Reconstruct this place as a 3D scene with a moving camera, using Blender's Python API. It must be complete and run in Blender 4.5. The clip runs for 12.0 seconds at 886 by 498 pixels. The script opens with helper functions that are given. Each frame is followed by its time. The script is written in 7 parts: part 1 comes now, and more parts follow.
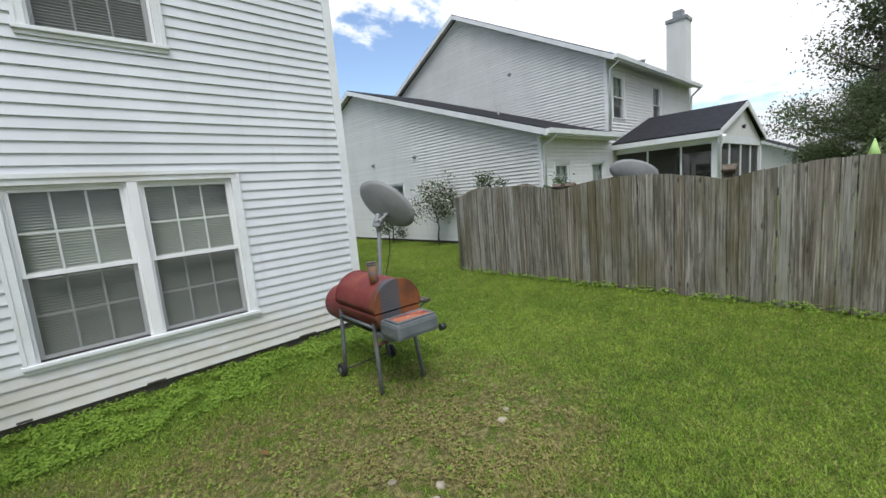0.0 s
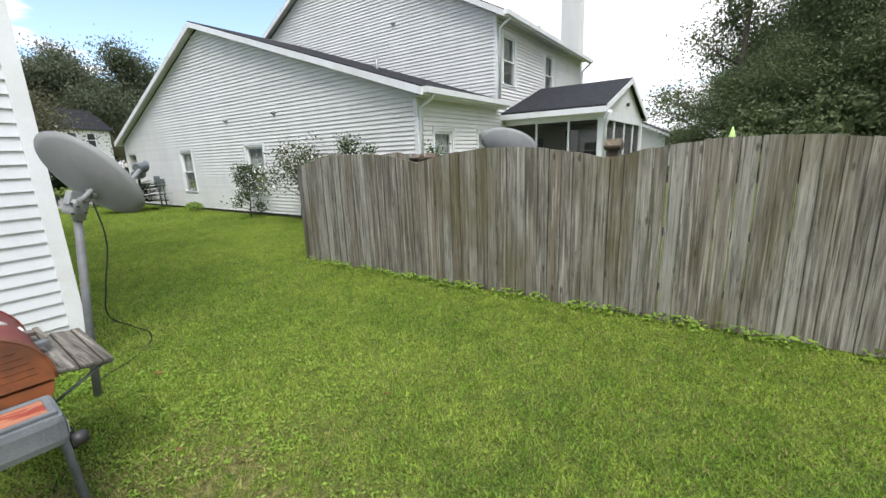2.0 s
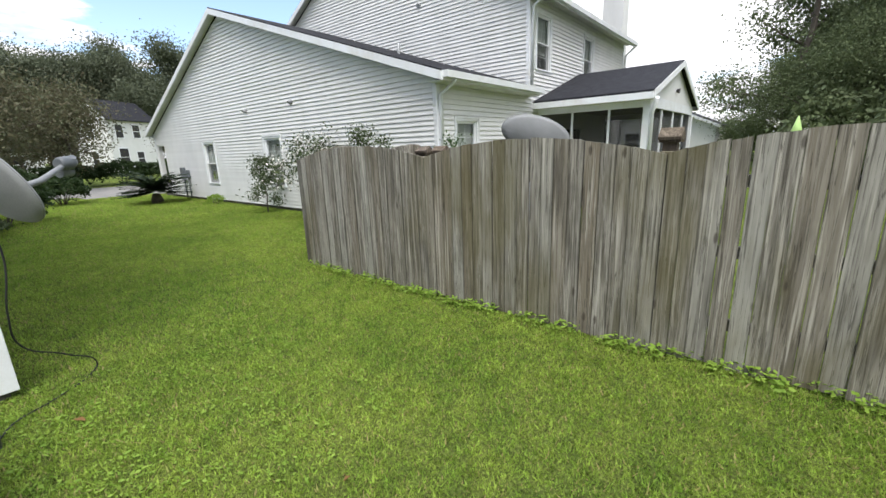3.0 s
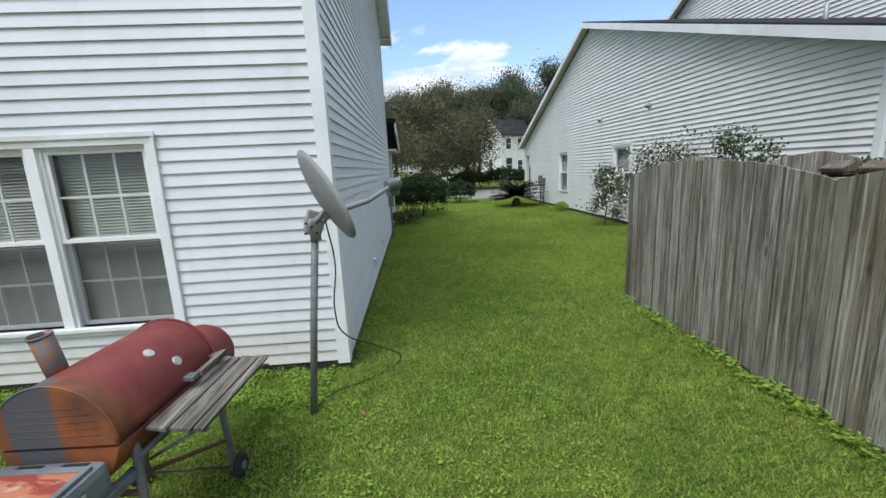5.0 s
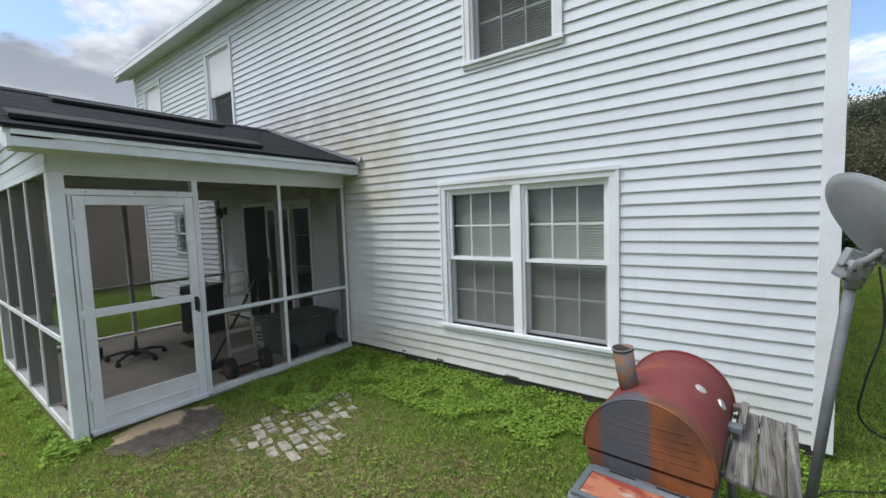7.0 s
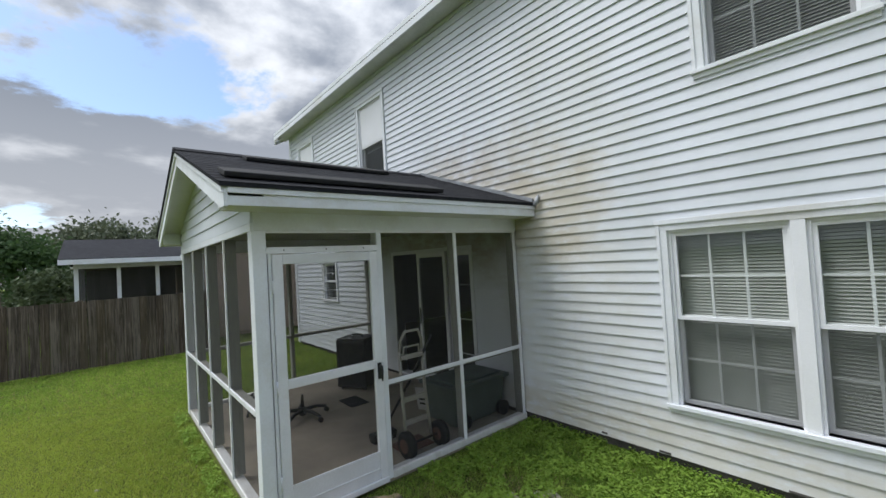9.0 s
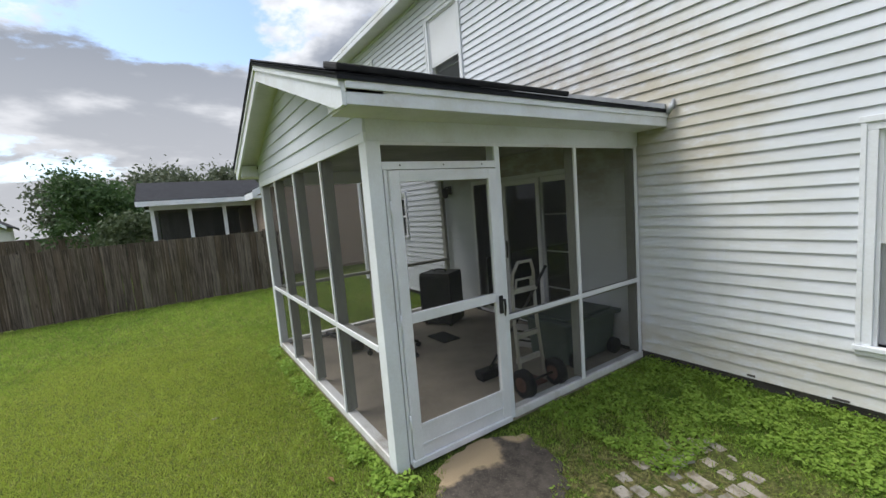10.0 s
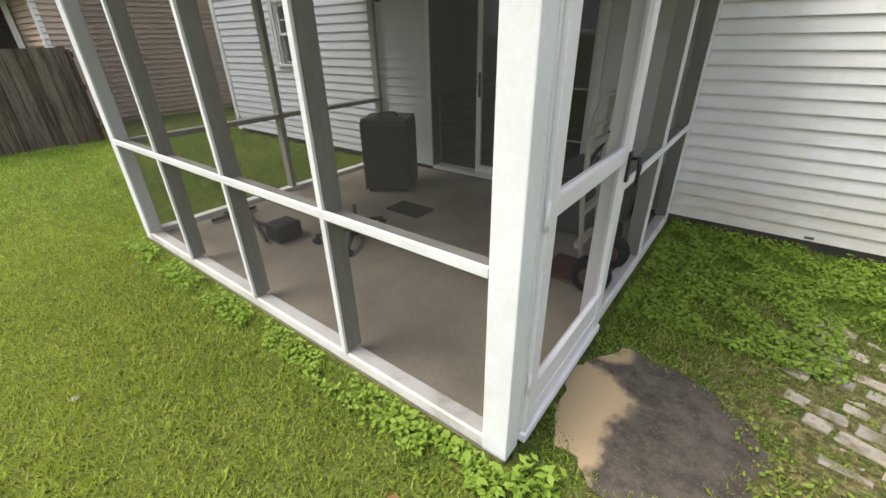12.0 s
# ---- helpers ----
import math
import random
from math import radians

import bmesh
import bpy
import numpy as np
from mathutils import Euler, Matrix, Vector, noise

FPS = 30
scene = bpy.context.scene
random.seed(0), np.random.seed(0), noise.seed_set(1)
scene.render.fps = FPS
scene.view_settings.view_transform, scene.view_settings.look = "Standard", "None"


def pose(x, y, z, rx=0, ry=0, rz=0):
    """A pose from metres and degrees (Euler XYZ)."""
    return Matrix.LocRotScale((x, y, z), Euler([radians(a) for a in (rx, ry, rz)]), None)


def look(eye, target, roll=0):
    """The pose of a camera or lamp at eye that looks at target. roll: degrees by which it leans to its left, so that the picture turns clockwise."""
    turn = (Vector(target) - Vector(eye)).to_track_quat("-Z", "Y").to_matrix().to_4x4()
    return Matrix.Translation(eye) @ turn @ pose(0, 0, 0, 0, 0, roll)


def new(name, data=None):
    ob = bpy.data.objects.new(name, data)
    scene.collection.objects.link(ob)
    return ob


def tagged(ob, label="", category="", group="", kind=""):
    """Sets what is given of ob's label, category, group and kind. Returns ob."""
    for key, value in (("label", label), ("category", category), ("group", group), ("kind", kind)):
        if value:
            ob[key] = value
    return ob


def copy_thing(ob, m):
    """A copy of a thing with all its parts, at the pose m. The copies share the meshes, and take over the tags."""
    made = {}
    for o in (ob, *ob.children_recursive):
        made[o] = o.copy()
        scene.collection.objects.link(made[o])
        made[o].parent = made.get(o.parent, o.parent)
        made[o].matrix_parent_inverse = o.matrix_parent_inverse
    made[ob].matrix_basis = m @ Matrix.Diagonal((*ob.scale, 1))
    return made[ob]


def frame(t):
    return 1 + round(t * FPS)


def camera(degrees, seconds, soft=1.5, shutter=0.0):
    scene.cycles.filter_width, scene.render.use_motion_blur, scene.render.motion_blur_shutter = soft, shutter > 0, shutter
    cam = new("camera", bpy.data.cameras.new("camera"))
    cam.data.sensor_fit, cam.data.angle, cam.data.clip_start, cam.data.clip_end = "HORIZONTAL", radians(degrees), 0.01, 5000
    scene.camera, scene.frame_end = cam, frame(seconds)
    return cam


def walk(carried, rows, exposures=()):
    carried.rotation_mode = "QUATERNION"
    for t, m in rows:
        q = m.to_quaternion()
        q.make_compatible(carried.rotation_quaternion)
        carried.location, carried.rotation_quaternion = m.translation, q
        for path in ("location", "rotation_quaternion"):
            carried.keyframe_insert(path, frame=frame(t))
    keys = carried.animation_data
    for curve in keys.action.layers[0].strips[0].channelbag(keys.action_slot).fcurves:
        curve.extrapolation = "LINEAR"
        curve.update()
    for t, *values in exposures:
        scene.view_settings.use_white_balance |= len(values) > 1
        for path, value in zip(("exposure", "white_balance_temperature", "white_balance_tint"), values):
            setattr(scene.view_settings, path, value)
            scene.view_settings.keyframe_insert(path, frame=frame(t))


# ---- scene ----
cam = camera(94.8, 12.0)
PATH = [
    (0, (0.0, 0.0, 1.725), (1.336, 1.463, 1.449), -4.9),
    (0.5, (0.416, 0.049, 1.702), (1.945, 1.288, 1.349), -3.8),
    (1, (0.884, 0.153, 1.683), (2.448, 1.333, 1.285), -3.0),
    (1.5, (1.368, 0.291, 1.69), (2.956, 1.43, 1.263), -2.6),
    (2, (1.899, 0.412, 1.681), (3.499, 1.523, 1.229), -2.2),
    (2.5, (2.38, 0.498, 1.678), (3.965, 1.62, 1.202), -2.1),
    (2.7, (2.542, 0.576, 1.676), (4.11, 1.721, 1.194), -2.1),
    (4.3, (3.416, 1.186, 1.781), (4.104, 3.014, 1.35), -2.3),
    (4.5, (3.451, 1.221, 1.785), (3.985, 3.103, 1.37), -2.5),
    (5, (3.515, 1.324, 1.769), (3.641, 3.282, 1.381), -2.7),
    (5.5, (3.301, 1.345, 1.713), (2.986, 3.289, 1.365), -3.1),
    (6, (2.962, 1.253, 1.701), (2.235, 3.089, 1.38), -2.8),
    (6.5, (2.659, 1.171, 1.676), (1.627, 2.865, 1.424), -2.3),
    (7, (2.348, 1.156, 1.764), (1.154, 2.754, 1.613), -1.9),
    (7.2, (2.274, 1.166, 1.78), (1.027, 2.726, 1.678), -1.5),
    (8.8, (1.289, 1.121, 1.929), (-0.192, 2.464, 1.998), -3.4),
    (9, (1.136, 1.075, 1.926), (-0.404, 2.349, 1.983), -3.4),
    (9.5, (0.739, 0.915, 1.899), (-0.918, 2.033, 1.866), -3.8),
    (10, (0.338, 0.85, 1.805), (-1.326, 1.938, 1.588), -4.6),
    (10.5, (-0.143, 0.849, 1.71), (-1.738, 1.976, 1.276), -4.3),
    (11, (-0.621, 0.767, 1.649), (-2.089, 1.965, 1.01), -2.9),
    (11.5, (-1.057, 0.8, 1.58), (-2.34, 2.106, 0.775), -2.1),
    (12, (-1.575, 0.925, 1.547), (-2.665, 2.323, 0.621), -1.2),
]
# the clip's camera brightens over the dark lawn and fence and darkens before the white wall
EXPOSURES = [(0.0, 0.72, 6350, 10), (1.0, 0.93, 6450, 10), (2.5, 1.24, 6550, 12), (4.5, 0.95, 6300, 10), (5.5, 0.83, 6150, 10), (7.0, 0.78, 6150, 10), (9.0, 0.70, 6250, 10), (10.0, 0.90, 6400, 11), (11.5, 1.32, 7000, 13), (12.0, 1.38, 6950, 14)]
walk(cam, [(t, look(eye, target, roll)) for t, eye, target, roll in PATH], EXPOSURES)

# ---- light ----
SUN_ELEV, SUN_AZ = 61.0, 220.0          # degrees; azimuth clockwise from +y
world = bpy.data.worlds.new("sky")
scene.world = world
world.use_nodes = True
wt = world.node_tree
wt.nodes.clear()


def settings(n, props):
    """Node settings by name."""
    if "operation" in props:
        n.operation = props["operation"]
    if "use_clamp" in props:
        n.use_clamp = props["use_clamp"]
    if "data_type" in props:
        n.data_type = props["data_type"]
    if "blend_type" in props:
        n.blend_type = props["blend_type"]
    if "interpolation_type" in props:
        n.interpolation_type = props["interpolation_type"]
    if "sky_type" in props:
        n.sky_type = props["sky_type"]
    if "sun_disc" in props:
        n.sun_disc = props["sun_disc"]
    return n


def wn(kind, **props):
    return settings(wt.nodes.new(kind), props)


def wmath(op, a, b=None, c=None, clamp=False):
    n = wn("ShaderNodeMath", operation=op, use_clamp=clamp)
    for i, v in enumerate((a, b, c)):
        if v is None:
            continue
        if isinstance(v, (int, float)):
            n.inputs[i].default_value = v
        else:
            wt.links.new(v, n.inputs[i])
    return n.outputs[0]


def wmix(f, a, b):
    n = wn("ShaderNodeMix", data_type="RGBA")
    for s, v in ((0, f), (6, a), (7, b)):
        if isinstance(v, (int, float, tuple)):
            n.inputs[s].default_value = v
        else:
            wt.links.new(v, n.inputs[s])
    return n.outputs[2]


sky = wn("ShaderNodeTexSky", sky_type="NISHITA", sun_disc=False)
sky.sun_elevation, sky.sun_rotation = radians(SUN_ELEV), radians(SUN_AZ)
sky.air_density, sky.dust_density, sky.ozone_density = 1.0, 1.2, 1.2
tc = wn("ShaderNodeTexCoord")
sep = wn("ShaderNodeSeparateXYZ")
wt.links.new(tc.outputs["Generated"], sep.inputs[0])
DX, DY, DZ = sep.outputs
up = wmath("ADD", wmath("MAXIMUM", DZ, 0.0), 0.16)
comb = wn("ShaderNodeCombineXYZ")
wt.links.new(wmath("DIVIDE", DX, up), comb.inputs[0])
wt.links.new(wmath("DIVIDE", DY, up), comb.inputs[1])
comb.inputs[2].default_value = 3.7
mp = wn("ShaderNodeMapping")
mp.inputs["Scale"].default_value = (1.0, 1.0, 1.0)
mp.inputs["Location"].default_value = (5.1, 2.6, 0.0)
wt.links.new(comb.outputs[0], mp.inputs[0])
big = wn("ShaderNodeTexNoise")
big.inputs["Scale"].default_value, big.inputs["Detail"].default_value, big.inputs["Roughness"].default_value = 0.75, 10.0, 0.62
big.inputs["Distortion"].default_value = 0.25
wt.links.new(mp.outputs[0], big.inputs["Vector"])
shade = wn("ShaderNodeTexNoise")
shade.inputs["Scale"].default_value, shade.inputs["Detail"].default_value = 2.1, 9.0
wt.links.new(mp.outputs[0], shade.inputs["Vector"])
# heavier cloud to the west and overhead, clearer to the north
cover = wmath("ADD", big.outputs["Fac"], wmath("ADD", wmath("MULTIPLY", DY, -0.07), wmath("ADD", wmath("MULTIPLY", wmath("MAXIMUM", wmath("MULTIPLY", DX, -1.0), 0.0), 0.05), wmath("MULTIPLY", wmath("MAXIMUM", DX, 0.0), 0.01))))
low = wmath("MULTIPLY", wmath("SUBTRACT", 0.3, DZ, clamp=True), 0.14)
cover = wmath("ADD", cover, low)
mask = wn("ShaderNodeMapRange", interpolation_type="SMOOTHSTEP")
mask.inputs["From Min"].default_value, mask.inputs["From Max"].default_value = 0.447, 0.512
wt.links.new(cover, mask.inputs["Value"])
thick = wn("ShaderNodeMapRange", interpolation_type="SMOOTHSTEP")
thick.inputs["From Min"].default_value, thick.inputs["From Max"].default_value = 0.48, 0.82
west = wmath("ADD", wmath("ADD", cover, wmath("MULTIPLY", DX, -0.20)), wmath("MULTIPLY", wmath("SUBTRACT", shade.outputs["Fac"], 0.5), 1.2))
wt.links.new(west, thick.inputs["Value"])
cloud = wmix(wmath("MULTIPLY", thick.outputs[0], wmath("MULTIPLY_ADD", DZ, 2.6, 0.12, clamp=True)), (0.56, 0.57, 0.59, 1), (0.19, 0.21, 0.245, 1))
lift = wn("ShaderNodeVectorMath", operation="SCALE")
wt.links.new(cloud, lift.inputs[0])
wt.links.new(wmath("MULTIPLY", wmath("ADD", wmath("MULTIPLY", DX, 0.20), 1.0), wmath("MULTIPLY_ADD", wmath("MAXIMUM", DZ, 0.0), 1.35, 0.70)), lift.inputs["Scale"])
cloud = lift.outputs[0]
blue = wn("ShaderNodeVectorMath", operation="SCALE")
blue.inputs["Scale"].default_value = 0.125
wt.links.new(sky.outputs[0], blue.inputs[0])
back = wn("ShaderNodeBackground")
wt.links.new(wmix(mask.outputs[0], blue.outputs[0], cloud), back.inputs["Color"])
back.inputs["Strength"].default_value = 1.05
out = wn("ShaderNodeOutputWorld")
wt.links.new(back.outputs[0], out.inputs[0])

sun = new("sun", bpy.data.lights.new("sun", "SUN"))
sun.data.energy, sun.data.angle, sun.data.color = 1.75, radians(30), (1.0, 0.98, 0.95)
az, el = radians(SUN_AZ), radians(SUN_ELEV)
sun.matrix_world = look((20 * math.sin(az) * math.cos(el), 20 * math.cos(az) * math.cos(el), 20 * math.sin(el)), (0, 0, 0))

# ---- materials ----


class Nodes:
    """A small builder for one node material."""

    def __init__(self, name):
        self.m = bpy.data.materials.new(name)
        self.m.use_nodes = True
        self.t = self.m.node_tree
        self.t.nodes.clear()
        self.out = self.t.nodes.new("ShaderNodeOutputMaterial")

    def n(self, kind, props=None, **ins):
        nd = settings(self.t.nodes.new(kind), props or {})
        for k, v in ins.items():
            self.put(nd.inputs[k.replace("_", " ")], v)
        return nd

    def put(self, sock, v):
        if isinstance(v, (int, float, tuple)):
            sock.default_value = v
        else:
            self.t.links.new(v, sock)

    def math(self, op, a, b=0.0, clamp=False):
        nd = self.n("ShaderNodeMath", {"operation": op, "use_clamp": clamp})
        self.put(nd.inputs[0], a)
        self.put(nd.inputs[1], b)
        return nd.outputs[0]

    def mix(self, f, a, b, mode="MIX"):
        nd = self.n("ShaderNodeMix", {"data_type": "RGBA", "blend_type": mode})
        for s, v in ((0, f), (6, a), (7, b)):
            if isinstance(v, tuple) and len(v) == 3:
                v = (*v, 1.0)
            self.put(nd.inputs[s], v)
        return nd.outputs[2]

    def coords(self, scale=(1, 1, 1), local=False):
        if local:
            v = self.n("ShaderNodeTexCoord").outputs["Object"]
        else:
            v = self.n("ShaderNodeNewGeometry").outputs["Position"]
        return self.n("ShaderNodeMapping", Vector=v, Scale=scale).outputs[0]

    def noise(self, vec, scale, detail=4.0, rough=0.55, dist=0.0):
        return self.n("ShaderNodeTexNoise", Vector=vec, Scale=scale, Detail=detail, Roughness=rough, Distortion=dist).outputs["Fac"]

    def ramp(self, v, lo, hi):
        return self.n("ShaderNodeMapRange", {"interpolation_type": "SMOOTHSTEP"}, Value=v, From_Min=lo, From_Max=hi).outputs[0]

    def blob(self, cx, cy, cz, rx, ry, rz, soft=0.5, wob=0.35):
        """1 inside an uneven ellipsoid round a place, 0 outside."""
        p = self.n("ShaderNodeNewGeometry").outputs["Position"]
        mp = self.n("ShaderNodeMapping", Vector=p, Location=(-cx / rx, -cy / ry, -cz / rz), Scale=(1 / rx, 1 / ry, 1 / rz)).outputs[0]
        d = self.n("ShaderNodeVectorMath", {"operation": "LENGTH"}, Vector=mp).outputs["Value"]
        w = self.noise(p, 2.2, 5.0, 0.6)
        d = self.math("ADD", d, self.math("MULTIPLY", self.math("SUBTRACT", w, 0.5), wob * 4))
        return self.ramp(d, 1.0 + soft * 0.5, 1.0 - soft * 0.5)

    def bsdf(self, color, rough=0.6, metal=0.0, bump=None, strength=0.2, dist=0.01, spec=0.5, **more):
        b = self.n("ShaderNodeBsdfPrincipled", Roughness=rough, Metallic=metal, **more)
        self.put(b.inputs["Base Color"], (*color, 1.0) if isinstance(color, tuple) and len(color) == 3 else color)
        b.inputs["Specular IOR Level"].default_value = spec
        if bump is not None:
            self.t.links.new(self.n("ShaderNodeBump", Height=bump, Strength=strength, Distance=dist).outputs[0], b.inputs["Normal"])
        self.t.links.new(b.outputs[0], self.out.inputs[0])
        return b


def plain(name, a, b, scale=6.0, fine=70.0, rough=0.6, metal=0.0, bump=0.15, stretch=(1, 1, 1), rand=0.1, spec=0.5, dirt=None, amount=0.5):
    """Two tones at a large and a small scale, fine relief, a little difference from piece to piece, and dirt where given."""
    k = Nodes(name)
    v = k.coords(stretch)
    n1 = k.noise(v, scale, 5.0)
    n2 = k.noise(v, fine, 3.0)
    col = k.mix(k.ramp(k.math("ADD", k.math("MULTIPLY", n1, 0.7), k.math("MULTIPLY", n2, 0.3)), 0.35, 0.65), a, b)
    if dirt:
        n3 = k.noise(k.coords(), scale * 0.37, 7.0, 0.65)
        col = k.mix(k.math("MULTIPLY", k.ramp(n3, 0.52, 0.72), amount), col, dirt)
    if rand:
        r = k.n("ShaderNodeObjectInfo").outputs["Random"]
        f = k.math("ADD", k.math("MULTIPLY", r, rand), 1.0 - rand)
        col = k.n("ShaderNodeVectorMath", {"operation": "SCALE"}, Vector=col, Scale=f).outputs[0]
    k.bsdf(col, rough, metal, n2, bump, 0.005, spec)
    return k.m


def vinyl(name, tone, stains):
    """Lapped vinyl siding: faint streaks, mildew, and stains of their own shape."""
    k = Nodes(name)
    n1 = k.noise(k.coords((0.6, 0.6, 0.25)), 3.0, 6.0, 0.6)
    n2 = k.noise(k.coords((1, 1, 6)), 40.0, 3.0)
    col = k.mix(k.ramp(n1, 0.3, 0.75), tone, tuple(c * f for c, f in zip(tone, (0.90, 0.91, 0.90))))
    streak = k.ramp(k.noise(k.coords((5, 5, 0.35)), 2.0, 6.0, 0.65), 0.55, 0.78)
    col = k.mix(k.math("MULTIPLY", streak, 0.22), col, (0.40, 0.41, 0.36))
    for (c, r, tint, f) in stains:
        b = k.math("MULTIPLY", k.blob(*c, *r, soft=0.9), k.ramp(k.noise(k.coords((1, 1, 2.5)), 5.0, 6.0, 0.7), 0.2, 0.6))
        col = k.mix(k.math("MULTIPLY", b, f), col, tint)
    rr = k.n("ShaderNodeObjectInfo").outputs["Random"]
    col = k.n("ShaderNodeVectorMath", {"operation": "SCALE"}, Vector=col, Scale=k.math("ADD", k.math("MULTIPLY", rr, 0.06), 0.94)).outputs[0]
    k.bsdf(col, 0.5, 0.0, n2, 0.08, 0.003, 0.4)
    return k.m


STAINS = [
    ((-3.2, 4.85, 2.55), (2.0, 1.0, 0.80), (0.37, 0.325, 0.25), 0.8),
    ((-1.45, 4.85, 2.45), (0.55, 1.0, 0.5), (0.44, 0.39, 0.29), 0.55),
    ((-1.5, 4.85, 1.5), (0.95, 1.0, 2.4), (0.52, 0.50, 0.38), 0.32),
    ((0.2, 4.85, 0.15), (3.4, 1.0, 0.32), (0.50, 0.45, 0.32), 0.5),
]
VINYL = vinyl("white_vinyl_siding", (0.675, 0.705, 0.74), STAINS)
VINYL_N = vinyl("pale_vinyl_siding", (0.74, 0.745, 0.74), [])
VINYL_TAN = vinyl("tan_vinyl_siding", (0.46, 0.36, 0.29), [])
WHITE = plain("white_trim", (0.80, 0.83, 0.86), (0.72, 0.74, 0.75), 2.5, 60, 0.45, bump=0.05, rand=0.05, dirt=(0.48, 0.43, 0.32), amount=0.35)
FRAME_WHITE = plain("white_vinyl_frame", (0.84, 0.85, 0.87), (0.78, 0.79, 0.80), 2.0, 90, 0.4, bump=0.03, rand=0.04)
PLATE = plain("dirty_peeling_white", (0.74, 0.74, 0.72), (0.62, 0.61, 0.57), 5.0, 60, 0.6, bump=0.2, rand=0.05, dirt=(0.26, 0.21, 0.14), amount=0.75)
ALU = plain("white_painted_metal", (0.80, 0.81, 0.83), (0.70, 0.71, 0.72), 3.0, 80, 0.38, bump=0.04, rand=0.05, dirt=(0.50, 0.42, 0.30), amount=0.4)
SOFFIT = plain("soffit_panel", (0.72, 0.72, 0.69), (0.60, 0.61, 0.56), 2.0, 30, 0.6, bump=0.05, rand=0.05)
GREYWOOD = plain("weathered_stud", (0.34, 0.34, 0.30), (0.24, 0.24, 0.21), 3.0, 50, 0.8, stretch=(1, 1, 0.2))
CONCRETE = plain("porch_concrete", (0.33, 0.285, 0.22), (0.22, 0.19, 0.15), 1.5, 60, 0.85, bump=0.2, rand=0, dirt=(0.15, 0.13, 0.10), amount=0.5)
FOUND = plain("foundation_block", (0.12, 0.11, 0.10), (0.07, 0.065, 0.06), 4, 50, 0.9, rand=0)
SHINGLE = plain("dark_shingle", (0.030, 0.031, 0.036), (0.018, 0.019, 0.023), 5, 160, 0.92, bump=0.5, rand=0.35, spec=0.2)
BLACK = plain("black_plastic", (0.018, 0.018, 0.019), (0.012, 0.012, 0.013), 6, 90, 0.5, rand=0)
RUBBER = plain("black_rubber", (0.013, 0.013, 0.014), (0.02, 0.02, 0.02), 9, 120, 0.85, rand=0)
DARKMETAL = plain("dark_metal", (0.04, 0.04, 0.043), (0.07, 0.06, 0.05), 8, 90, 0.45, 0.6, rand=0)
GALV = plain("galvanised_steel", (0.34, 0.36, 0.37), (0.24, 0.25, 0.26), 7, 110, 0.5, 0.35, rand=0, dirt=(0.2, 0.15, 0.1), amount=0.3)
DISHGREY = plain("dish_grey", (0.25, 0.26, 0.265), (0.19, 0.20, 0.205), 3, 120, 0.6, rand=0, bump=0.06)
ROOM = plain("room_paint", (0.20, 0.18, 0.16), (0.17, 0.155, 0.14), 2, 40, 0.8, rand=0)
BLIND = plain("blind_slat", (0.62, 0.64, 0.62), (0.52, 0.54, 0.52), 3, 60, 0.55, rand=0.0)
TOTE = plain("green_grey_plastic", (0.105, 0.135, 0.115), (0.075, 0.095, 0.083), 3, 80, 0.55, rand=0)
CREAM = plain("cream_paint", (0.55, 0.53, 0.46), (0.45, 0.43, 0.36), 4, 70, 0.5, rand=0, dirt=(0.2, 0.12, 0.07), amount=0.4)
HUB = plain("rusty_hub", (0.15, 0.07, 0.05), (0.09, 0.05, 0.04), 9, 90, 0.7, rand=0)
BARK = plain("bark", (0.13, 0.11, 0.09), (0.07, 0.06, 0.05), 4, 40, 0.9, stretch=(1, 1, 0.25), bump=0.6)
ROADM = plain("road_asphalt", (0.22, 0.215, 0.20), (0.17, 0.165, 0.155), 2, 90, 0.9, rand=0)
POLEM = plain("weathered_pole_steel", (0.17, 0.18, 0.19), (0.11, 0.115, 0.12), 7, 110, 0.6, 0.0, rand=0, dirt=(0.16, 0.12, 0.08), amount=0.3)


def paver():
    k = Nodes("worn_paver")
    v = k.coords()
    n1, n2 = k.noise(v, 9.0, 5.0, 0.6), k.noise(v, 90.0, 3.0)
    r = k.n("ShaderNodeObjectInfo").outputs["Random"]
    col = k.mix(r, (0.40, 0.35, 0.28), (0.29, 0.27, 0.24))
    col = k.mix(k.ramp(n1, 0.42, 0.66), col, (0.15, 0.13, 0.075))
    k.bsdf(col, 0.9, 0, n2, 0.5, 0.006)
    return k.m


PAVER = paver()


def pad():
    k = Nodes("stained_pad_concrete")
    v = k.coords()
    n2 = k.noise(v, 90.0, 4.0)
    n1 = k.noise(v, 9.0, 7.0, 0.72)
    col = k.mix(k.ramp(n1, 0.3, 0.7), (0.045, 0.038, 0.031), (0.105, 0.090, 0.073))
    col = k.mix(k.math("MULTIPLY", k.ramp(n2, 0.55, 0.72), 0.5), col, (0.17, 0.15, 0.125))
    tan = k.math("MAXIMUM", k.blob(-1.96, 2.26, 0, 0.21, 0.40, 1, 0.3, 0.6), k.blob(-1.95, 2.85, 0, 0.16, 0.12, 1, 0.4, 0.2))
    col = k.mix(tan, col, (0.36, 0.275, 0.17))
    k.bsdf(col, 0.95, 0, n2, 0.9, 0.006, 0.2)
    return k.m


PAD = pad()


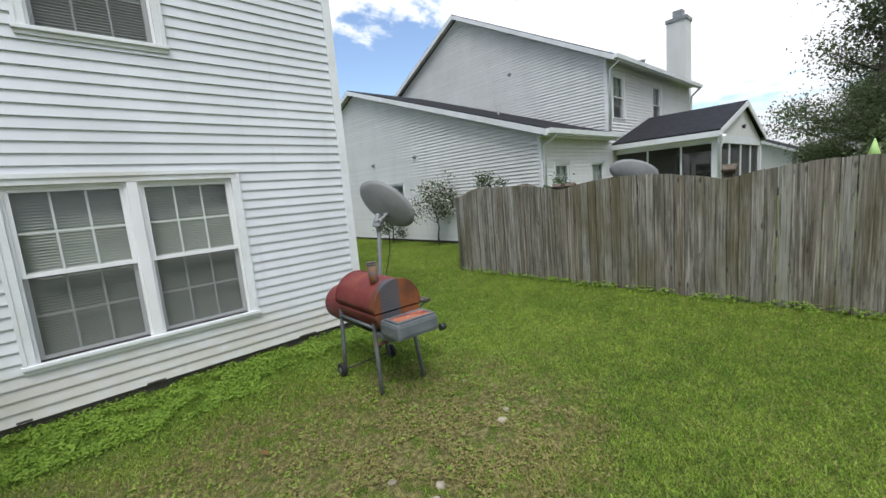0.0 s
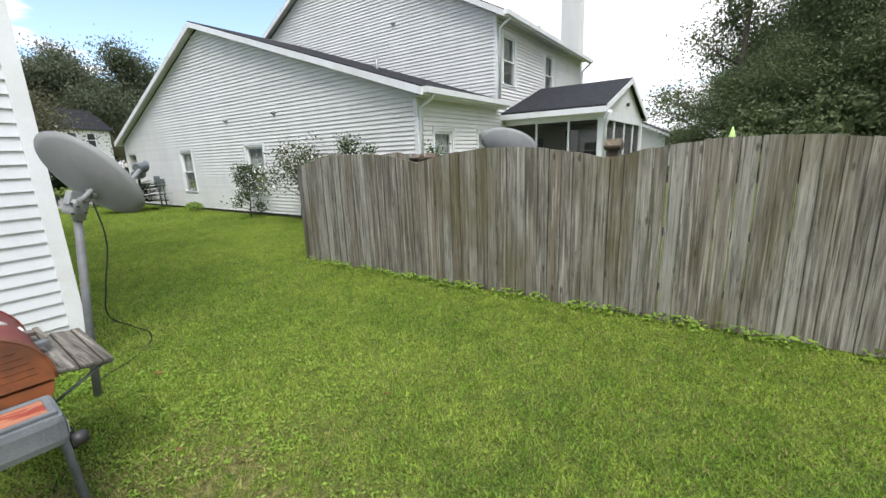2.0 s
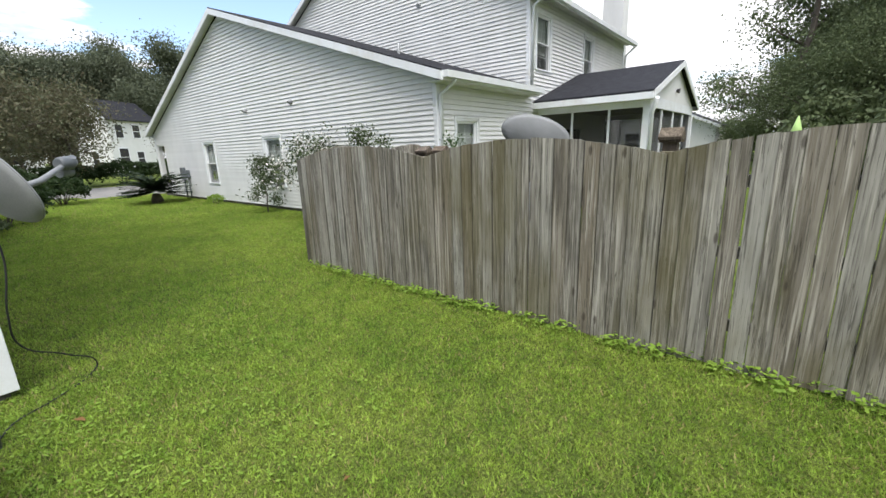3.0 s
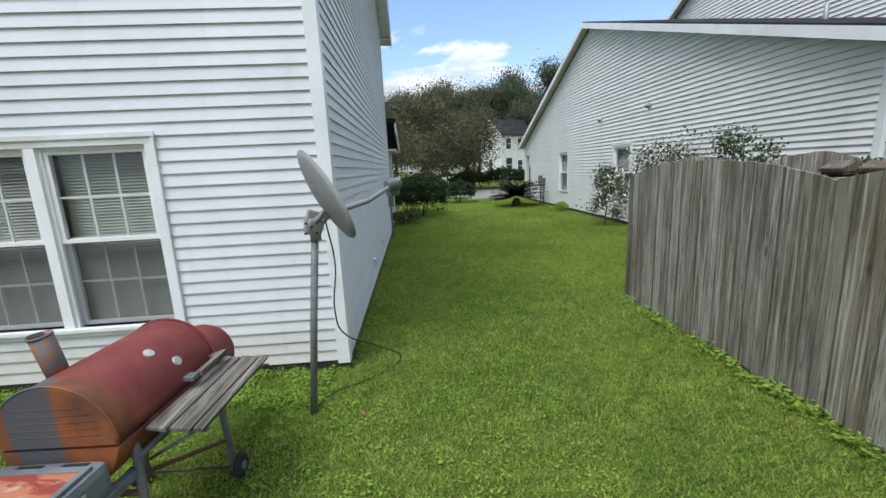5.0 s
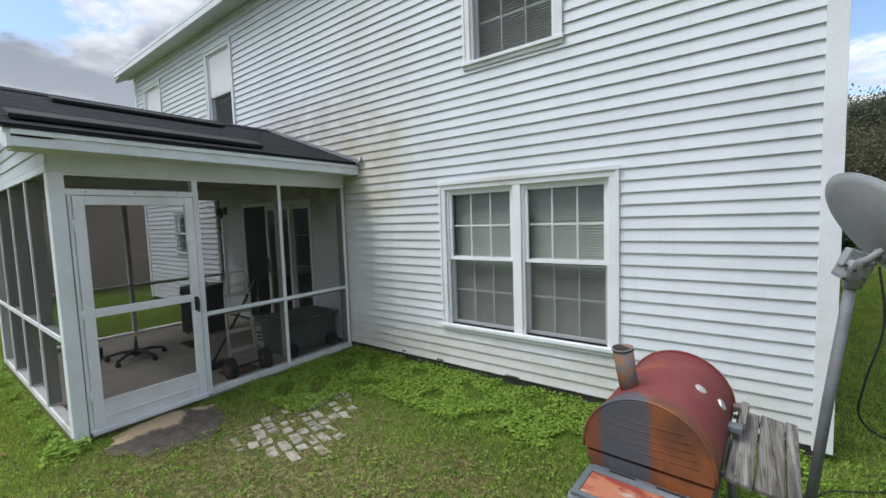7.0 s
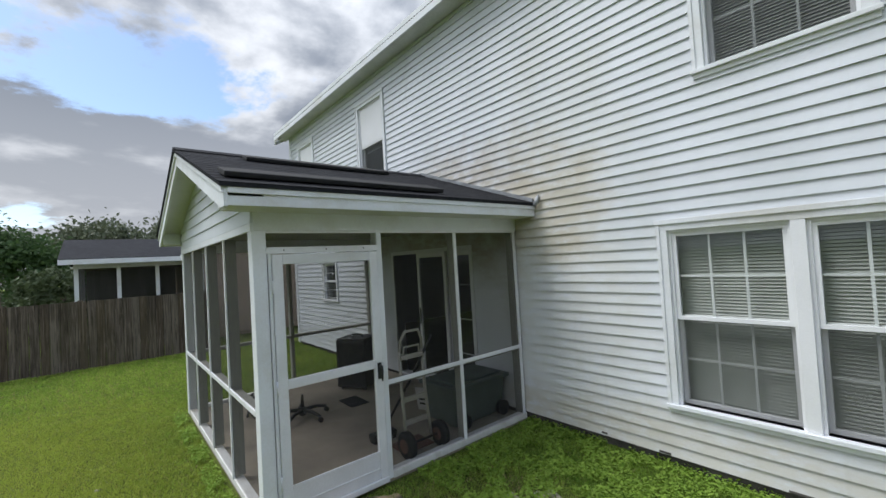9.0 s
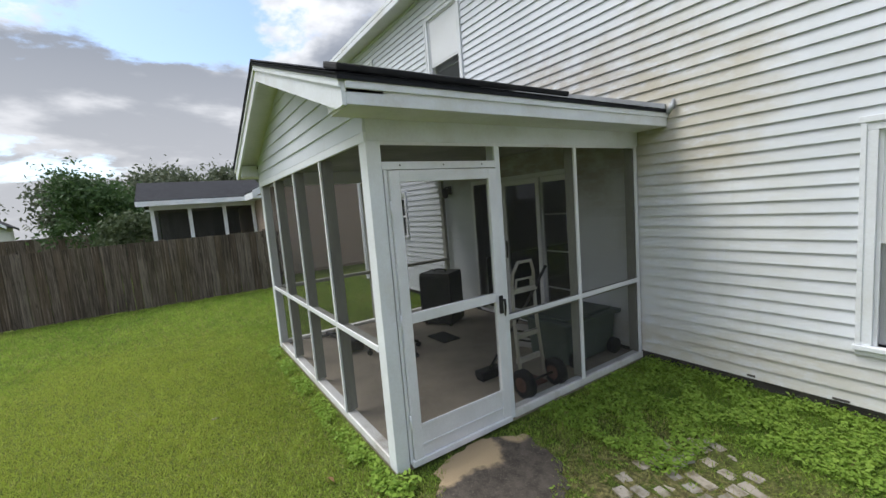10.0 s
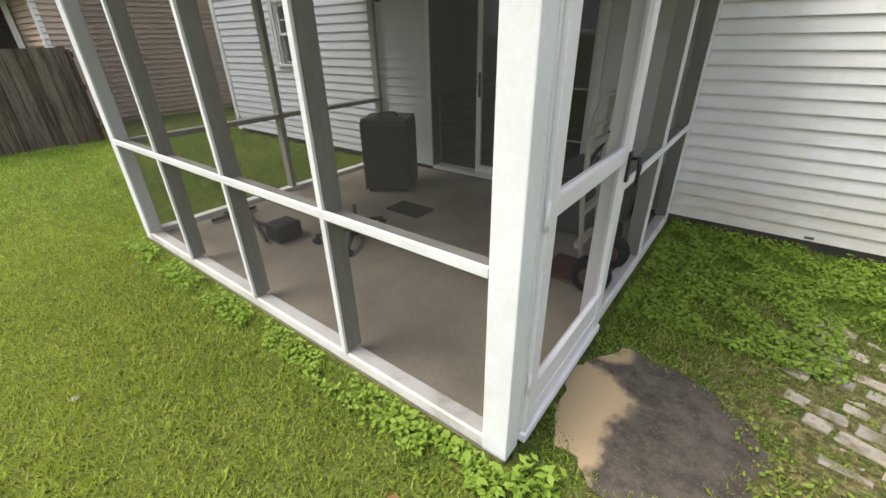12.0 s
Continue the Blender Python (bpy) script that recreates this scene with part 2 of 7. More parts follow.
def fence_wood(name, a, b, green, axis=2):
    """Weathered boards: silver, plain and brown ones, with streaks, splits, knots and green stains along the grain."""
    k = Nodes(name)

    def grain(across, along):
        v = [across, across, across]
        v[axis] = along
        return k.coords(tuple(v))

    g = k.noise(grain(6, 0.28), 6.0, 6.0, 0.62, 0.5)
    r = k.n("ShaderNodeObjectInfo").outputs["Random"]
    r2 = k.math("FRACT", k.math("MULTIPLY", r, 7.31))
    silver = tuple(c * f for c, f in zip(a, (1.22, 1.27, 1.32)))
    brown = tuple(c * f for c, f in zip(b, (1.15, 1.0, 0.82)))
    col = k.mix(k.ramp(g, 0.36, 0.64), a, b)
    col = k.mix(k.math("MULTIPLY", k.ramp(r, 0.45, 0.9), 0.6), col, silver)
    col = k.mix(k.math("MULTIPLY", k.ramp(r2, 0.55, 0.95), 0.6), col, brown)
    n1 = k.noise(grain(3, 0.8), 1.4, 5.0)
    col = k.mix(k.math("MULTIPLY", k.ramp(n1, 0.46, 0.68), 0.55), col, tuple(c * 0.55 for c in b))
    pale = k.noise(grain(11, 0.30), 3.2, 5.0, 0.6)
    col = k.mix(k.math("MULTIPLY", k.ramp(pale, 0.53, 0.66), 0.7), col, tuple(min(c * 1.5, 0.6) for c in a))
    dark = k.noise(grain(14, 0.40), 3.0, 5.0, 0.65)
    col = k.mix(k.math("MULTIPLY", k.ramp(dark, 0.54, 0.66), 0.7), col, tuple(c * 0.38 for c in b))
    fine = k.noise(grain(60, 1.6), 3.0, 4.0, 0.6)
    split = k.noise(grain(9, 0.22), 3.2, 4.0, 0.55)
    crack = k.ramp(k.math("ABSOLUTE", k.math("SUBTRACT", split, 0.5)), 0.016, 0.005)
    col = k.mix(k.math("MULTIPLY", crack, 0.6), col, tuple(c * 0.22 for c in b))
    n3 = k.noise(k.coords((1.2, 1.2, 0.4)), 1.1, 4.0, 0.6)
    col = k.mix(k.math("MULTIPLY", k.ramp(n3, 0.46, 0.66), green), col, (0.115, 0.100, 0.042))
    # both board edges darkened, painting in the shade of the narrow gaps
    gx = k.n("ShaderNodeSeparateXYZ", Vector=k.n("ShaderNodeTexCoord").outputs["Generated"]).outputs[0]
    edge = k.ramp(k.math("ADD", k.math("ABSOLUTE", k.math("SUBTRACT", gx, 0.5)), k.math("MULTIPLY", k.math("SUBTRACT", fine, 0.5), 0.25)), 0.42, 0.50)
    col = k.mix(k.math("MULTIPLY", edge, 0.6), col, tuple(c * 0.28 for c in b))
    knots = k.n("ShaderNodeTexVoronoi", Vector=grain(5, 1.6), Scale=1.3).outputs["Distance"]
    col = k.mix(k.math("MULTIPLY", k.ramp(knots, 0.12, 0.05), 0.7), col, (0.05, 0.04, 0.032))
    k.bsdf(col, 0.9, 0, g, 0.5, 0.006, 0.2)
    return k.m


FENCE = fence_wood("weathered_fence_wood", (0.33, 0.312, 0.275), (0.15, 0.138, 0.116), 0.6)
FENCE_L = fence_wood("brown_fence_wood", (0.165, 0.135, 0.108), (0.075, 0.060, 0.048), 0.15)
SHELFWOOD = fence_wood("grey_shelf_wood", (0.21, 0.195, 0.17), (0.09, 0.08, 0.066), 0.0, 1)


def screen():
    """Fibreglass insect mesh: fine dark threads with open holes between."""
    k = Nodes("insect_screen")
    d = k.n("ShaderNodeBsdfDiffuse", Color=(0.055, 0.055, 0.050, 1))
    t = k.n("ShaderNodeBsdfTransparent", Color=(1, 1, 1, 1))
    m = k.n("ShaderNodeMixShader", Fac=0.34)
    k.t.links.new(t.outputs[0], m.inputs[1])
    k.t.links.new(d.outputs[0], m.inputs[2])
    k.t.links.new(m.outputs[0], k.out.inputs[0])
    return k.m


def dark_screen():
    """A denser, darker porch mesh."""
    k = Nodes("dark_porch_screen")
    d = k.n("ShaderNodeBsdfDiffuse", Color=(0.035, 0.036, 0.036, 1))
    t = k.n("ShaderNodeBsdfTransparent", Color=(1, 1, 1, 1))
    m = k.n("ShaderNodeMixShader", Fac=0.66)
    k.t.links.new(t.outputs[0], m.inputs[1])
    k.t.links.new(d.outputs[0], m.inputs[2])
    k.t.links.new(m.outputs[0], k.out.inputs[0])
    return k.m


def half_screen():
    k = Nodes("window_insect_screen")
    d = k.n("ShaderNodeBsdfDiffuse", Color=(0.10, 0.105, 0.10, 1))
    t = k.n("ShaderNodeBsdfTransparent", Color=(1, 1, 1, 1))
    m = k.n("ShaderNodeMixShader", Fac=0.38)
    k.t.links.new(t.outputs[0], m.inputs[1])
    k.t.links.new(d.outputs[0], m.inputs[2])
    k.t.links.new(m.outputs[0], k.out.inputs[0])
    return k.m


def glass():
    k = Nodes("window_glass")
    g = k.n("ShaderNodeBsdfGlossy", Color=(0.9, 0.95, 1.0, 1), Roughness=0.02)
    t = k.n("ShaderNodeBsdfTransparent", Color=(0.86, 0.89, 0.87, 1))
    m = k.n("ShaderNodeMixShader", Fac=k.n("ShaderNodeFresnel", IOR=1.55).outputs[0])
    k.t.links.new(t.outputs[0], m.inputs[1])
    k.t.links.new(g.outputs[0], m.inputs[2])
    k.t.links.new(m.outputs[0], k.out.inputs[0])
    return k.m


SCREEN, HALFSCREEN, GLASS, DARKSCREEN = screen(), half_screen(), glass(), dark_screen()


def leaf(name, a, b, rough=0.6):
    k = Nodes(name)
    r = k.n("ShaderNodeNewGeometry").outputs["Random Per Island"]
    n1 = k.noise(k.coords(), 0.9, 3.0)
    col = k.mix(k.math("ADD", k.math("MULTIPLY", r, 0.6), k.math("MULTIPLY", n1, 0.4)), a, b)
    d = k.n("ShaderNodeBsdfPrincipled", Base_Color=col, Roughness=rough)
    d.inputs["Specular IOR Level"].default_value = 0.25
    t = k.n("ShaderNodeBsdfTranslucent", Color=col)
    m = k.n("ShaderNodeMixShader", Fac=0.3)
    k.t.links.new(d.outputs[0], m.inputs[1])
    k.t.links.new(t.outputs[0], m.inputs[2])
    k.t.links.new(m.outputs[0], k.out.inputs[0])
    return k.m


# these two leaf tones are lightened: distance haze is mixed into the colour
LEAF_WOODS = leaf("woodland_leaf", (0.060, 0.088, 0.042), (0.150, 0.185, 0.085))
LEAF_FAR = leaf("far_forest_leaf", (0.065, 0.088, 0.055), (0.140, 0.155, 0.095))
LEAF_BROWN = leaf("russet_leaf", (0.115, 0.090, 0.055), (0.090, 0.115, 0.055))
LEAF_BUSH = leaf("hedge_leaf", (0.020, 0.040, 0.014), (0.045, 0.075, 0.024))
LEAF_SHRUB = leaf("shrub_leaf", (0.05, 0.075, 0.035), (0.10, 0.13, 0.06))
LEAF_YOUNG = leaf("young_tree_leaf", (0.040, 0.085, 0.030), (0.080, 0.13, 0.045))
LEAF_SAGO = leaf("sago_frond", (0.014, 0.028, 0.012), (0.03, 0.05, 0.02))
LEAF_WEED = leaf("weed_leaf", (0.145, 0.265, 0.030), (0.29, 0.41, 0.066))
PETAL = leaf("white_petal", (0.75, 0.72, 0.70), (0.85, 0.83, 0.80))
THATCH = leaf("dry_thatch", (0.17, 0.135, 0.045), (0.38, 0.345, 0.145))
DEADLEAF = leaf("dead_leaf", (0.20, 0.09, 0.03), (0.26, 0.16, 0.07))


def lawn(name, blades):
    """Patchy lawn: fresh green, yellower drifts, dry brown stretches near the grill and darker weeds by the walls."""
    k = Nodes(name)
    p = k.coords()
    n1 = k.noise(p, 0.55, 4.0, 0.6)
    n2 = k.noise(p, 4.5, 5.0, 0.65)
    n3 = k.noise(p, 55.0, 4.0, 0.7)
    # ground tones kept well below the blades': shade between tufts put into colour
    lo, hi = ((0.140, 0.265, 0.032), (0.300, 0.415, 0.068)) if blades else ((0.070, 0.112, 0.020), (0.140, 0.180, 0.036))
    col = k.mix(k.ramp(k.math("ADD", k.math("MULTIPLY", n1, 0.5), k.math("MULTIPLY", n2, 0.5)), 0.36, 0.64), lo, hi)
    # random tuft tones; their dark end deepens the painted shade in the gaps
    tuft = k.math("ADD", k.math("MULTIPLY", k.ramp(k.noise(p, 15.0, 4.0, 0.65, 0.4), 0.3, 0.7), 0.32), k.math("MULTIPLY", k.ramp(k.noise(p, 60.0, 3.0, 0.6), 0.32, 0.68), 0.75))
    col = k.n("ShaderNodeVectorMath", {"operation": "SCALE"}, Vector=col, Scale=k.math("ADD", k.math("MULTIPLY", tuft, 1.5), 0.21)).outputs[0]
    if blades:
        r = k.n("ShaderNodeNewGeometry").outputs["Random Per Island"]
        col = k.mix(k.math("MULTIPLY", r, 0.40), col, (0.40, 0.46, 0.10))
        col = k.mix(k.ramp(r, 0.90, 0.96), col, (0.42, 0.35, 0.16))
    else:
        col = k.mix(k.math("MULTIPLY", k.ramp(n3, 0.4, 0.7), 0.55), col, (0.075, 0.070, 0.026))
    col = k.mix(k.math("MULTIPLY", k.blob(-4.3, 0.1, 0, 3.2, 1.7, 3, 0.9), 0.55 if blades else 0.3), col, (0.43, 0.47, 0.085) if blades else (0.15, 0.165, 0.035))
    dry = k.math("MAXIMUM", k.blob(0.9, 2.3, 0, 2.0, 1.25, 3, 0.7), k.blob(1.9, 1.75, 0, 0.9, 0.6, 3, 0.8))
    dry = k.math("MAXIMUM", dry, k.blob(-0.6, 2.5, 0, 1.1, 1.1, 3, 0.9))
    dry = k.math("MULTIPLY", dry, k.ramp(k.noise(p, 8.0, 6.0, 0.7, 0.5), 0.40, 0.54))
    straw = k.mix(k.ramp(k.noise(p, 24.0, 4.0, 0.65), 0.38, 0.58), (0.44, 0.40, 0.16) if blades else (0.28, 0.245, 0.11), (0.24, 0.22, 0.08) if blades else (0.11, 0.095, 0.045))
    col = k.mix(k.math("MULTIPLY", dry, 0.88), col, straw)
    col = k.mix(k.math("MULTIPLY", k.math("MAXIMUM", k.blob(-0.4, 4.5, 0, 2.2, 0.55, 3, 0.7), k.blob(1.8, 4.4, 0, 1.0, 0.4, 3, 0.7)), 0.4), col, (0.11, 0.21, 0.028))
    if blades:
        d = k.n("ShaderNodeBsdfPrincipled", Base_Color=col, Roughness=0.65)
        d.inputs["Specular IOR Level"].default_value = 0.2
        t = k.n("ShaderNodeBsdfTranslucent", Color=col)
        m = k.n("ShaderNodeMixShader", Fac=0.45)
        k.t.links.new(d.outputs[0], m.inputs[1])
        k.t.links.new(t.outputs[0], m.inputs[2])
        k.t.links.new(m.outputs[0], k.out.inputs[0])
    else:
        k.bsdf(col, 0.95, 0, k.math("ADD", n3, k.math("MULTIPLY", n2, 0.6)), 0.9, 0.03, 0.1)
    return k.m


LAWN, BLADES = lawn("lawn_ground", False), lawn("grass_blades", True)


def drum(name):
    """Red enamel gone chalky, with rust and scorched grey patches."""
    k = Nodes(name)
    p = k.coords()
    n1, n2, n3 = k.noise(p, 5.0, 6.0, 0.6), k.noise(p, 120.0, 3.0), k.noise(p, 2.2, 5.0, 0.6)
    col = k.mix(k.ramp(n1, 0.35, 0.7), (0.150, 0.026, 0.028), (0.19, 0.050, 0.042))
    col = k.mix(k.math("MULTIPLY", k.ramp(n3, 0.55, 0.78), 0.7), col, (0.34, 0.105, 0.030))
    end = k.math("MAXIMUM", k.blob(2.05, 2.875, 0.75, 0.6, 0.1, 0.6, 0.6, 0.05), k.blob(2.2, 3.35, 0.62, 0.12, 0.6, 0.14, 0.6, 0.3))
    rust = k.mix(k.ramp(n1, 0.3, 0.65), (0.27, 0.090, 0.028), (0.10, 0.045, 0.025))
    col = k.mix(k.math("MULTIPLY", end, 0.9), col, rust)
    ash = k.blob(1.965, 2.87, 0.85, 0.10, 0.12, 0.30, 0.35, 0.14)
    col = k.mix(k.math("MULTIPLY", ash, 0.85), col, (0.062, 0.080, 0.098))
    k.bsdf(col, k.math("ADD", k.math("MULTIPLY", n1, 0.25), 0.52), 0.0, n2, 0.15, 0.003, 0.35)
    return k.m


DRUM = drum("rusted_red_drum")


def rust_top():
    k = Nodes("rusted_burner_lid")
    p = k.coords((1, 2.2, 1))
    n1, n2 = k.noise(p, 5.0, 6.0, 0.62, 0.5), k.noise(p, 40.0, 5.0)
    col = k.mix(k.ramp(n1, 0.46, 0.55), (0.36, 0.135, 0.070), (0.22, 0.034, 0.020))
    col = k.mix(k.ramp(k.noise(p, 8.0, 4.0), 0.56, 0.70), col, (0.36, 0.29, 0.23))
    k.bsdf(col, 0.75, 0, n2, 0.3, 0.003)
    return k.m


RUSTTOP = rust_top()


def scorched():
    """Grey pipe paint burnt through to orange rust."""
    k = Nodes("scorched_pipe_paint")
    p = k.coords()
    n1, n2 = k.noise(p, 11.0, 5.0, 0.6), k.noise(p, 90.0, 3.0)
    col = k.mix(k.ramp(n1, 0.42, 0.60), (0.115, 0.130, 0.140), (0.25, 0.105, 0.040))
    k.bsdf(col, 0.7, 0.0, n2, 0.2, 0.003)
    return k.m


PIPE = scorched()
BOXGREY = plain("weathered_grey_paint", (0.165, 0.182, 0.195), (0.095, 0.108, 0.117), 5, 110, 0.55, rand=0, dirt=(0.26, 0.25, 0.24), amount=0.5)
LEGGREY = plain("leg_grey_paint", (0.15, 0.165, 0.18), (0.09, 0.10, 0.11), 8, 110, 0.5, rand=0, dirt=(0.18, 0.09, 0.05), amount=0.6)
CHROME = plain("worn_bare_metal", (0.62, 0.61, 0.60), (0.45, 0.43, 0.41), 20, 140, 0.4, 0.5, rand=0)
SIGNWHITE = plain("sign_white", (0.45, 0.44, 0.42), (0.36, 0.35, 0.33), 6, 60, 0.7, rand=0)
LIME = plain("lime_fabric", (0.42, 0.62, 0.22), (0.35, 0.55, 0.18), 5, 60, 0.7, rand=0)

# ---- mesh helpers ----


def thing(name, m=None, label="", category="", group="", kind=""):
    """An Empty at a thing's base, whose parts are built in its own axes."""
    ob = new(name)
    ob.empty_display_size = 0.1
    if m is not None:
        ob.matrix_world = m
    return tagged(ob, label, category, group, kind)


def mesh_of(bm, name, mat):
    me = bpy.data.meshes.new(name)
    bm.to_mesh(me)
    bm.free()
    me.materials.append(mat)
    return me


def part(name, bm, mat, parent=None, label=""):
    """Links a bmesh as one mesh object under a thing or a part."""
    ob = new(name, mesh_of(bm, name, mat))
    if parent is not None:
        ob.parent = parent
    return tagged(ob, label)


def piece(name, me, parent, m=None):
    """A small piece on a shared mesh."""
    ob = new(name, me)
    ob.parent = parent
    if m is not None:
        ob.matrix_local = m
    return ob


def add_box(bm, lo, hi, bev=0.0, m=None):
    x0, y0, z0 = lo
    x1, y1, z1 = hi
    vs = [bm.verts.new(p) for p in ((x0, y0, z0), (x1, y0, z0), (x1, y1, z0), (x0, y1, z0), (x0, y0, z1), (x1, y0, z1), (x1, y1, z1), (x0, y1, z1))]
    fs = [bm.faces.new([vs[i] for i in q]) for q in ((3, 2, 1, 0), (4, 5, 6, 7), (0, 1, 5, 4), (1, 2, 6, 5), (2, 3, 7, 6), (3, 0, 4, 7))]
    if bev:
        es = {e for f in fs for e in f.edges}
        r = bmesh.ops.bevel(bm, geom=list(es), offset=bev, segments=2, affect="EDGES", profile=0.6)
        vs = list({v for f in r["faces"] for v in f.verts} | {v for v in vs if v.is_valid})
    if m is not None:
        bmesh.ops.transform(bm, matrix=m, verts=vs)
    return bm


def box(lo, hi, bev=0.0, m=None):
    return add_box(bmesh.new(), lo, hi, bev, m)


def bx(name, mat, parent, lo, hi, bev=0.0, label="", m=None):
    return part(name, box(lo, hi, bev, m), mat, parent, label)


def add_tube(bm, pts, radii, n=10, caps=True):
    """A round bar along points, with a radius each."""
    pts = [Vector(p) for p in pts]
    if isinstance(radii, (int, float)):
        radii = [radii] * len(pts)
    rings, ref = [], None
    for i, p in enumerate(pts):
        d = (pts[min(i + 1, len(pts) - 1)] - pts[max(i - 1, 0)]).normalized()
        if ref is None:
            ref = d.orthogonal().normalized()
        ref = (ref - d * ref.dot(d)).normalized()
        b = d.cross(ref)
        rings.append([bm.verts.new(p + radii[i] * (math.cos(a) * ref + math.sin(a) * b)) for a in (2 * math.pi * j / n for j in range(n))])
    for r0, r1 in zip(rings, rings[1:]):
        for j in range(n):
            f = bm.faces.new((r0[j], r0[(j + 1) % n], r1[(j + 1) % n], r1[j]))
            f.smooth = True
    if caps:
        bm.faces.new(list(reversed(rings[0])))
        bm.faces.new(rings[-1])
    return bm


def tube(pts, radii, n=10):
    return add_tube(bmesh.new(), pts, radii, n)


def add_prism(bm, poly, axis, a, b):
    """A polygon of (u, v) pushed along an axis from a to b. axis x: (u, v) = (y, z); y: (x, z); z: (x, y)."""
    def at(u, v, w):
        return {"x": (w, u, v), "y": (u, w, v), "z": (u, v, w)}[axis]
    v0 = [bm.verts.new(at(u, v, a)) for u, v in poly]
    v1 = [bm.verts.new(at(u, v, b)) for u, v in poly]
    n = len(poly)
    fs = [bm.faces.new(v0), bm.faces.new(list(reversed(v1)))]
    for i in range(n):
        fs.append(bm.faces.new((v0[i], v1[i], v1[(i + 1) % n], v0[(i + 1) % n])))
    bmesh.ops.recalc_face_normals(bm, faces=fs)
    return bm


def prism(poly, axis, a, b):
    return add_prism(bmesh.new(), poly, axis, a, b)


def np_mesh(name, verts, nper, mat):
    """A mesh of loose faces with nper corners each."""
    verts = np.ascontiguousarray(verts, dtype=np.float32)
    n = len(verts)
    me = bpy.data.meshes.new(name)
    me.vertices.add(n)
    me.vertices.foreach_set("co", verts.ravel())
    me.loops.add(n)
    me.loops.foreach_set("vertex_index", np.arange(n, dtype=np.int32))
    me.polygons.add(n // nper)
    me.polygons.foreach_set("loop_start", np.arange(0, n, nper, dtype=np.int32))
    me.update(calc_edges=True)
    me.materials.append(mat)
    return me


def leaves(centres, size, rng, flat=0.0):
    """Diamond leaves of random turn round each centre; flat 1 lies level."""
    n = len(centres)
    a = rng.normal(size=(n, 3))
    a[:, 2] *= 1 - flat
    a /= np.linalg.norm(a, axis=1)[:, None] + 1e-9
    b = rng.normal(size=(n, 3))
    b[:, 2] *= 1 - flat
    b -= a * (a * b).sum(1)[:, None]
    b /= np.linalg.norm(b, axis=1)[:, None] + 1e-9
    s = size * rng.uniform(0.6, 1.4, n)[:, None]
    v = np.empty((n, 4, 3))
    v[:, 0], v[:, 2] = centres - a * s, centres + a * s
    v[:, 1], v[:, 3] = centres + b * s * 0.5, centres - b * s * 0.5
    return v.reshape(-1, 3)


def flat_quad(p0, p1, p2, p3):
    bm = bmesh.new()
    bm.faces.new([bm.verts.new(p) for p in (p0, p1, p2, p3)])
    return bm


def side(x, y, z, turn):
    """The frame of a wall: its length along x, its outer face to -y."""
    return pose(x, y, z, 0, 0, turn)


def wall_mesh(u0, u1, z0, z1, thick, holes, top=None):
    """A wall as blocks round its holes; top: (u, z) points of a gable above z1."""
    us = sorted({u0, u1, *[h[0] for h in holes], *[h[1] for h in holes]})
    bm = bmesh.new()
    for a, b in zip(us, us[1:]):
        cuts = sorted((h[2], h[3]) for h in holes if h[0] <= a + 1e-6 and h[1] >= b - 1e-6)
        z = z0
        for c0, c1 in cuts:
            if c0 > z + 1e-4:
                add_box(bm, (a, 0, z), (b, thick, c0))
            z = max(z, c1)
        if z1 > z + 1e-4:
            add_box(bm, (a, 0, z), (b, thick, z1))
    if top:
        add_prism(bm, top, "y", 0, thick)
    return bm


def siding(parent, u0, u1, z0, z1, holes, mat, limits=None, course=0.1016, lip=0.020):
    """Lapped boards, one object each: bottom lip proud, thin at the top. limits(z) gives the ends under a gable."""
    z = z0
    while z < z1 - 0.02:
        zt = min(z + course, z1)
        a0, b0 = limits(z) if limits else (u0, u1)
        a1, b1 = limits(zt) if limits else (u0, u1)
        if b0 - a0 < 0.06:
            break
        if b1 < a1:
            a1 = b1 = (a1 + b1) / 2
        cut = [h for h in holes if h[2] < zt - 0.004 and h[3] > z + 0.004]
        runs, u = [], None
        start = (a0, a1)
        for h in sorted(cut):
            if h[2] <= z + 0.004 and h[3] >= zt - 0.004:
                bands = []
            elif h[2] > z + 0.004:
                bands = [(z, h[2])]
            else:
                bands = [(h[3], zt)]
            runs.append((start, (h[0], h[0]), z, zt))
            for c0, c1 in bands:
                runs.append(((h[0], h[0]), (h[1], h[1]), c0, c1))
            start = (h[1], h[1])
        runs.append((start, (b0, b1), z, zt))
        for (p0, p1), (q0, q1), c0, c1 in runs:
            if q0 - p0 < 0.005:
                continue
            f0, f1 = (c0 - z) / course, (c1 - z) / course
            y0, y1 = -lip + (lip - 0.004) * f0, -lip + (lip - 0.004) * f1
            me = bpy.data.meshes.new("siding_board")
            me.from_pydata([(p0, 0, c0), (q0, 0, c0), (q0, y0, c0), (p0, y0, c0), (p1, 0, c1), (q1, 0, c1), (q1, y1, c1), (p1, y1, c1)], [],
                           [(3, 2, 1, 0), (3, 7, 6, 2), (4, 5, 6, 7), (0, 4, 7, 3), (2, 6, 5, 1)])
            me.flip_normals()
            me.materials.append(mat)
            piece("siding_board", me, parent)
        z = zt


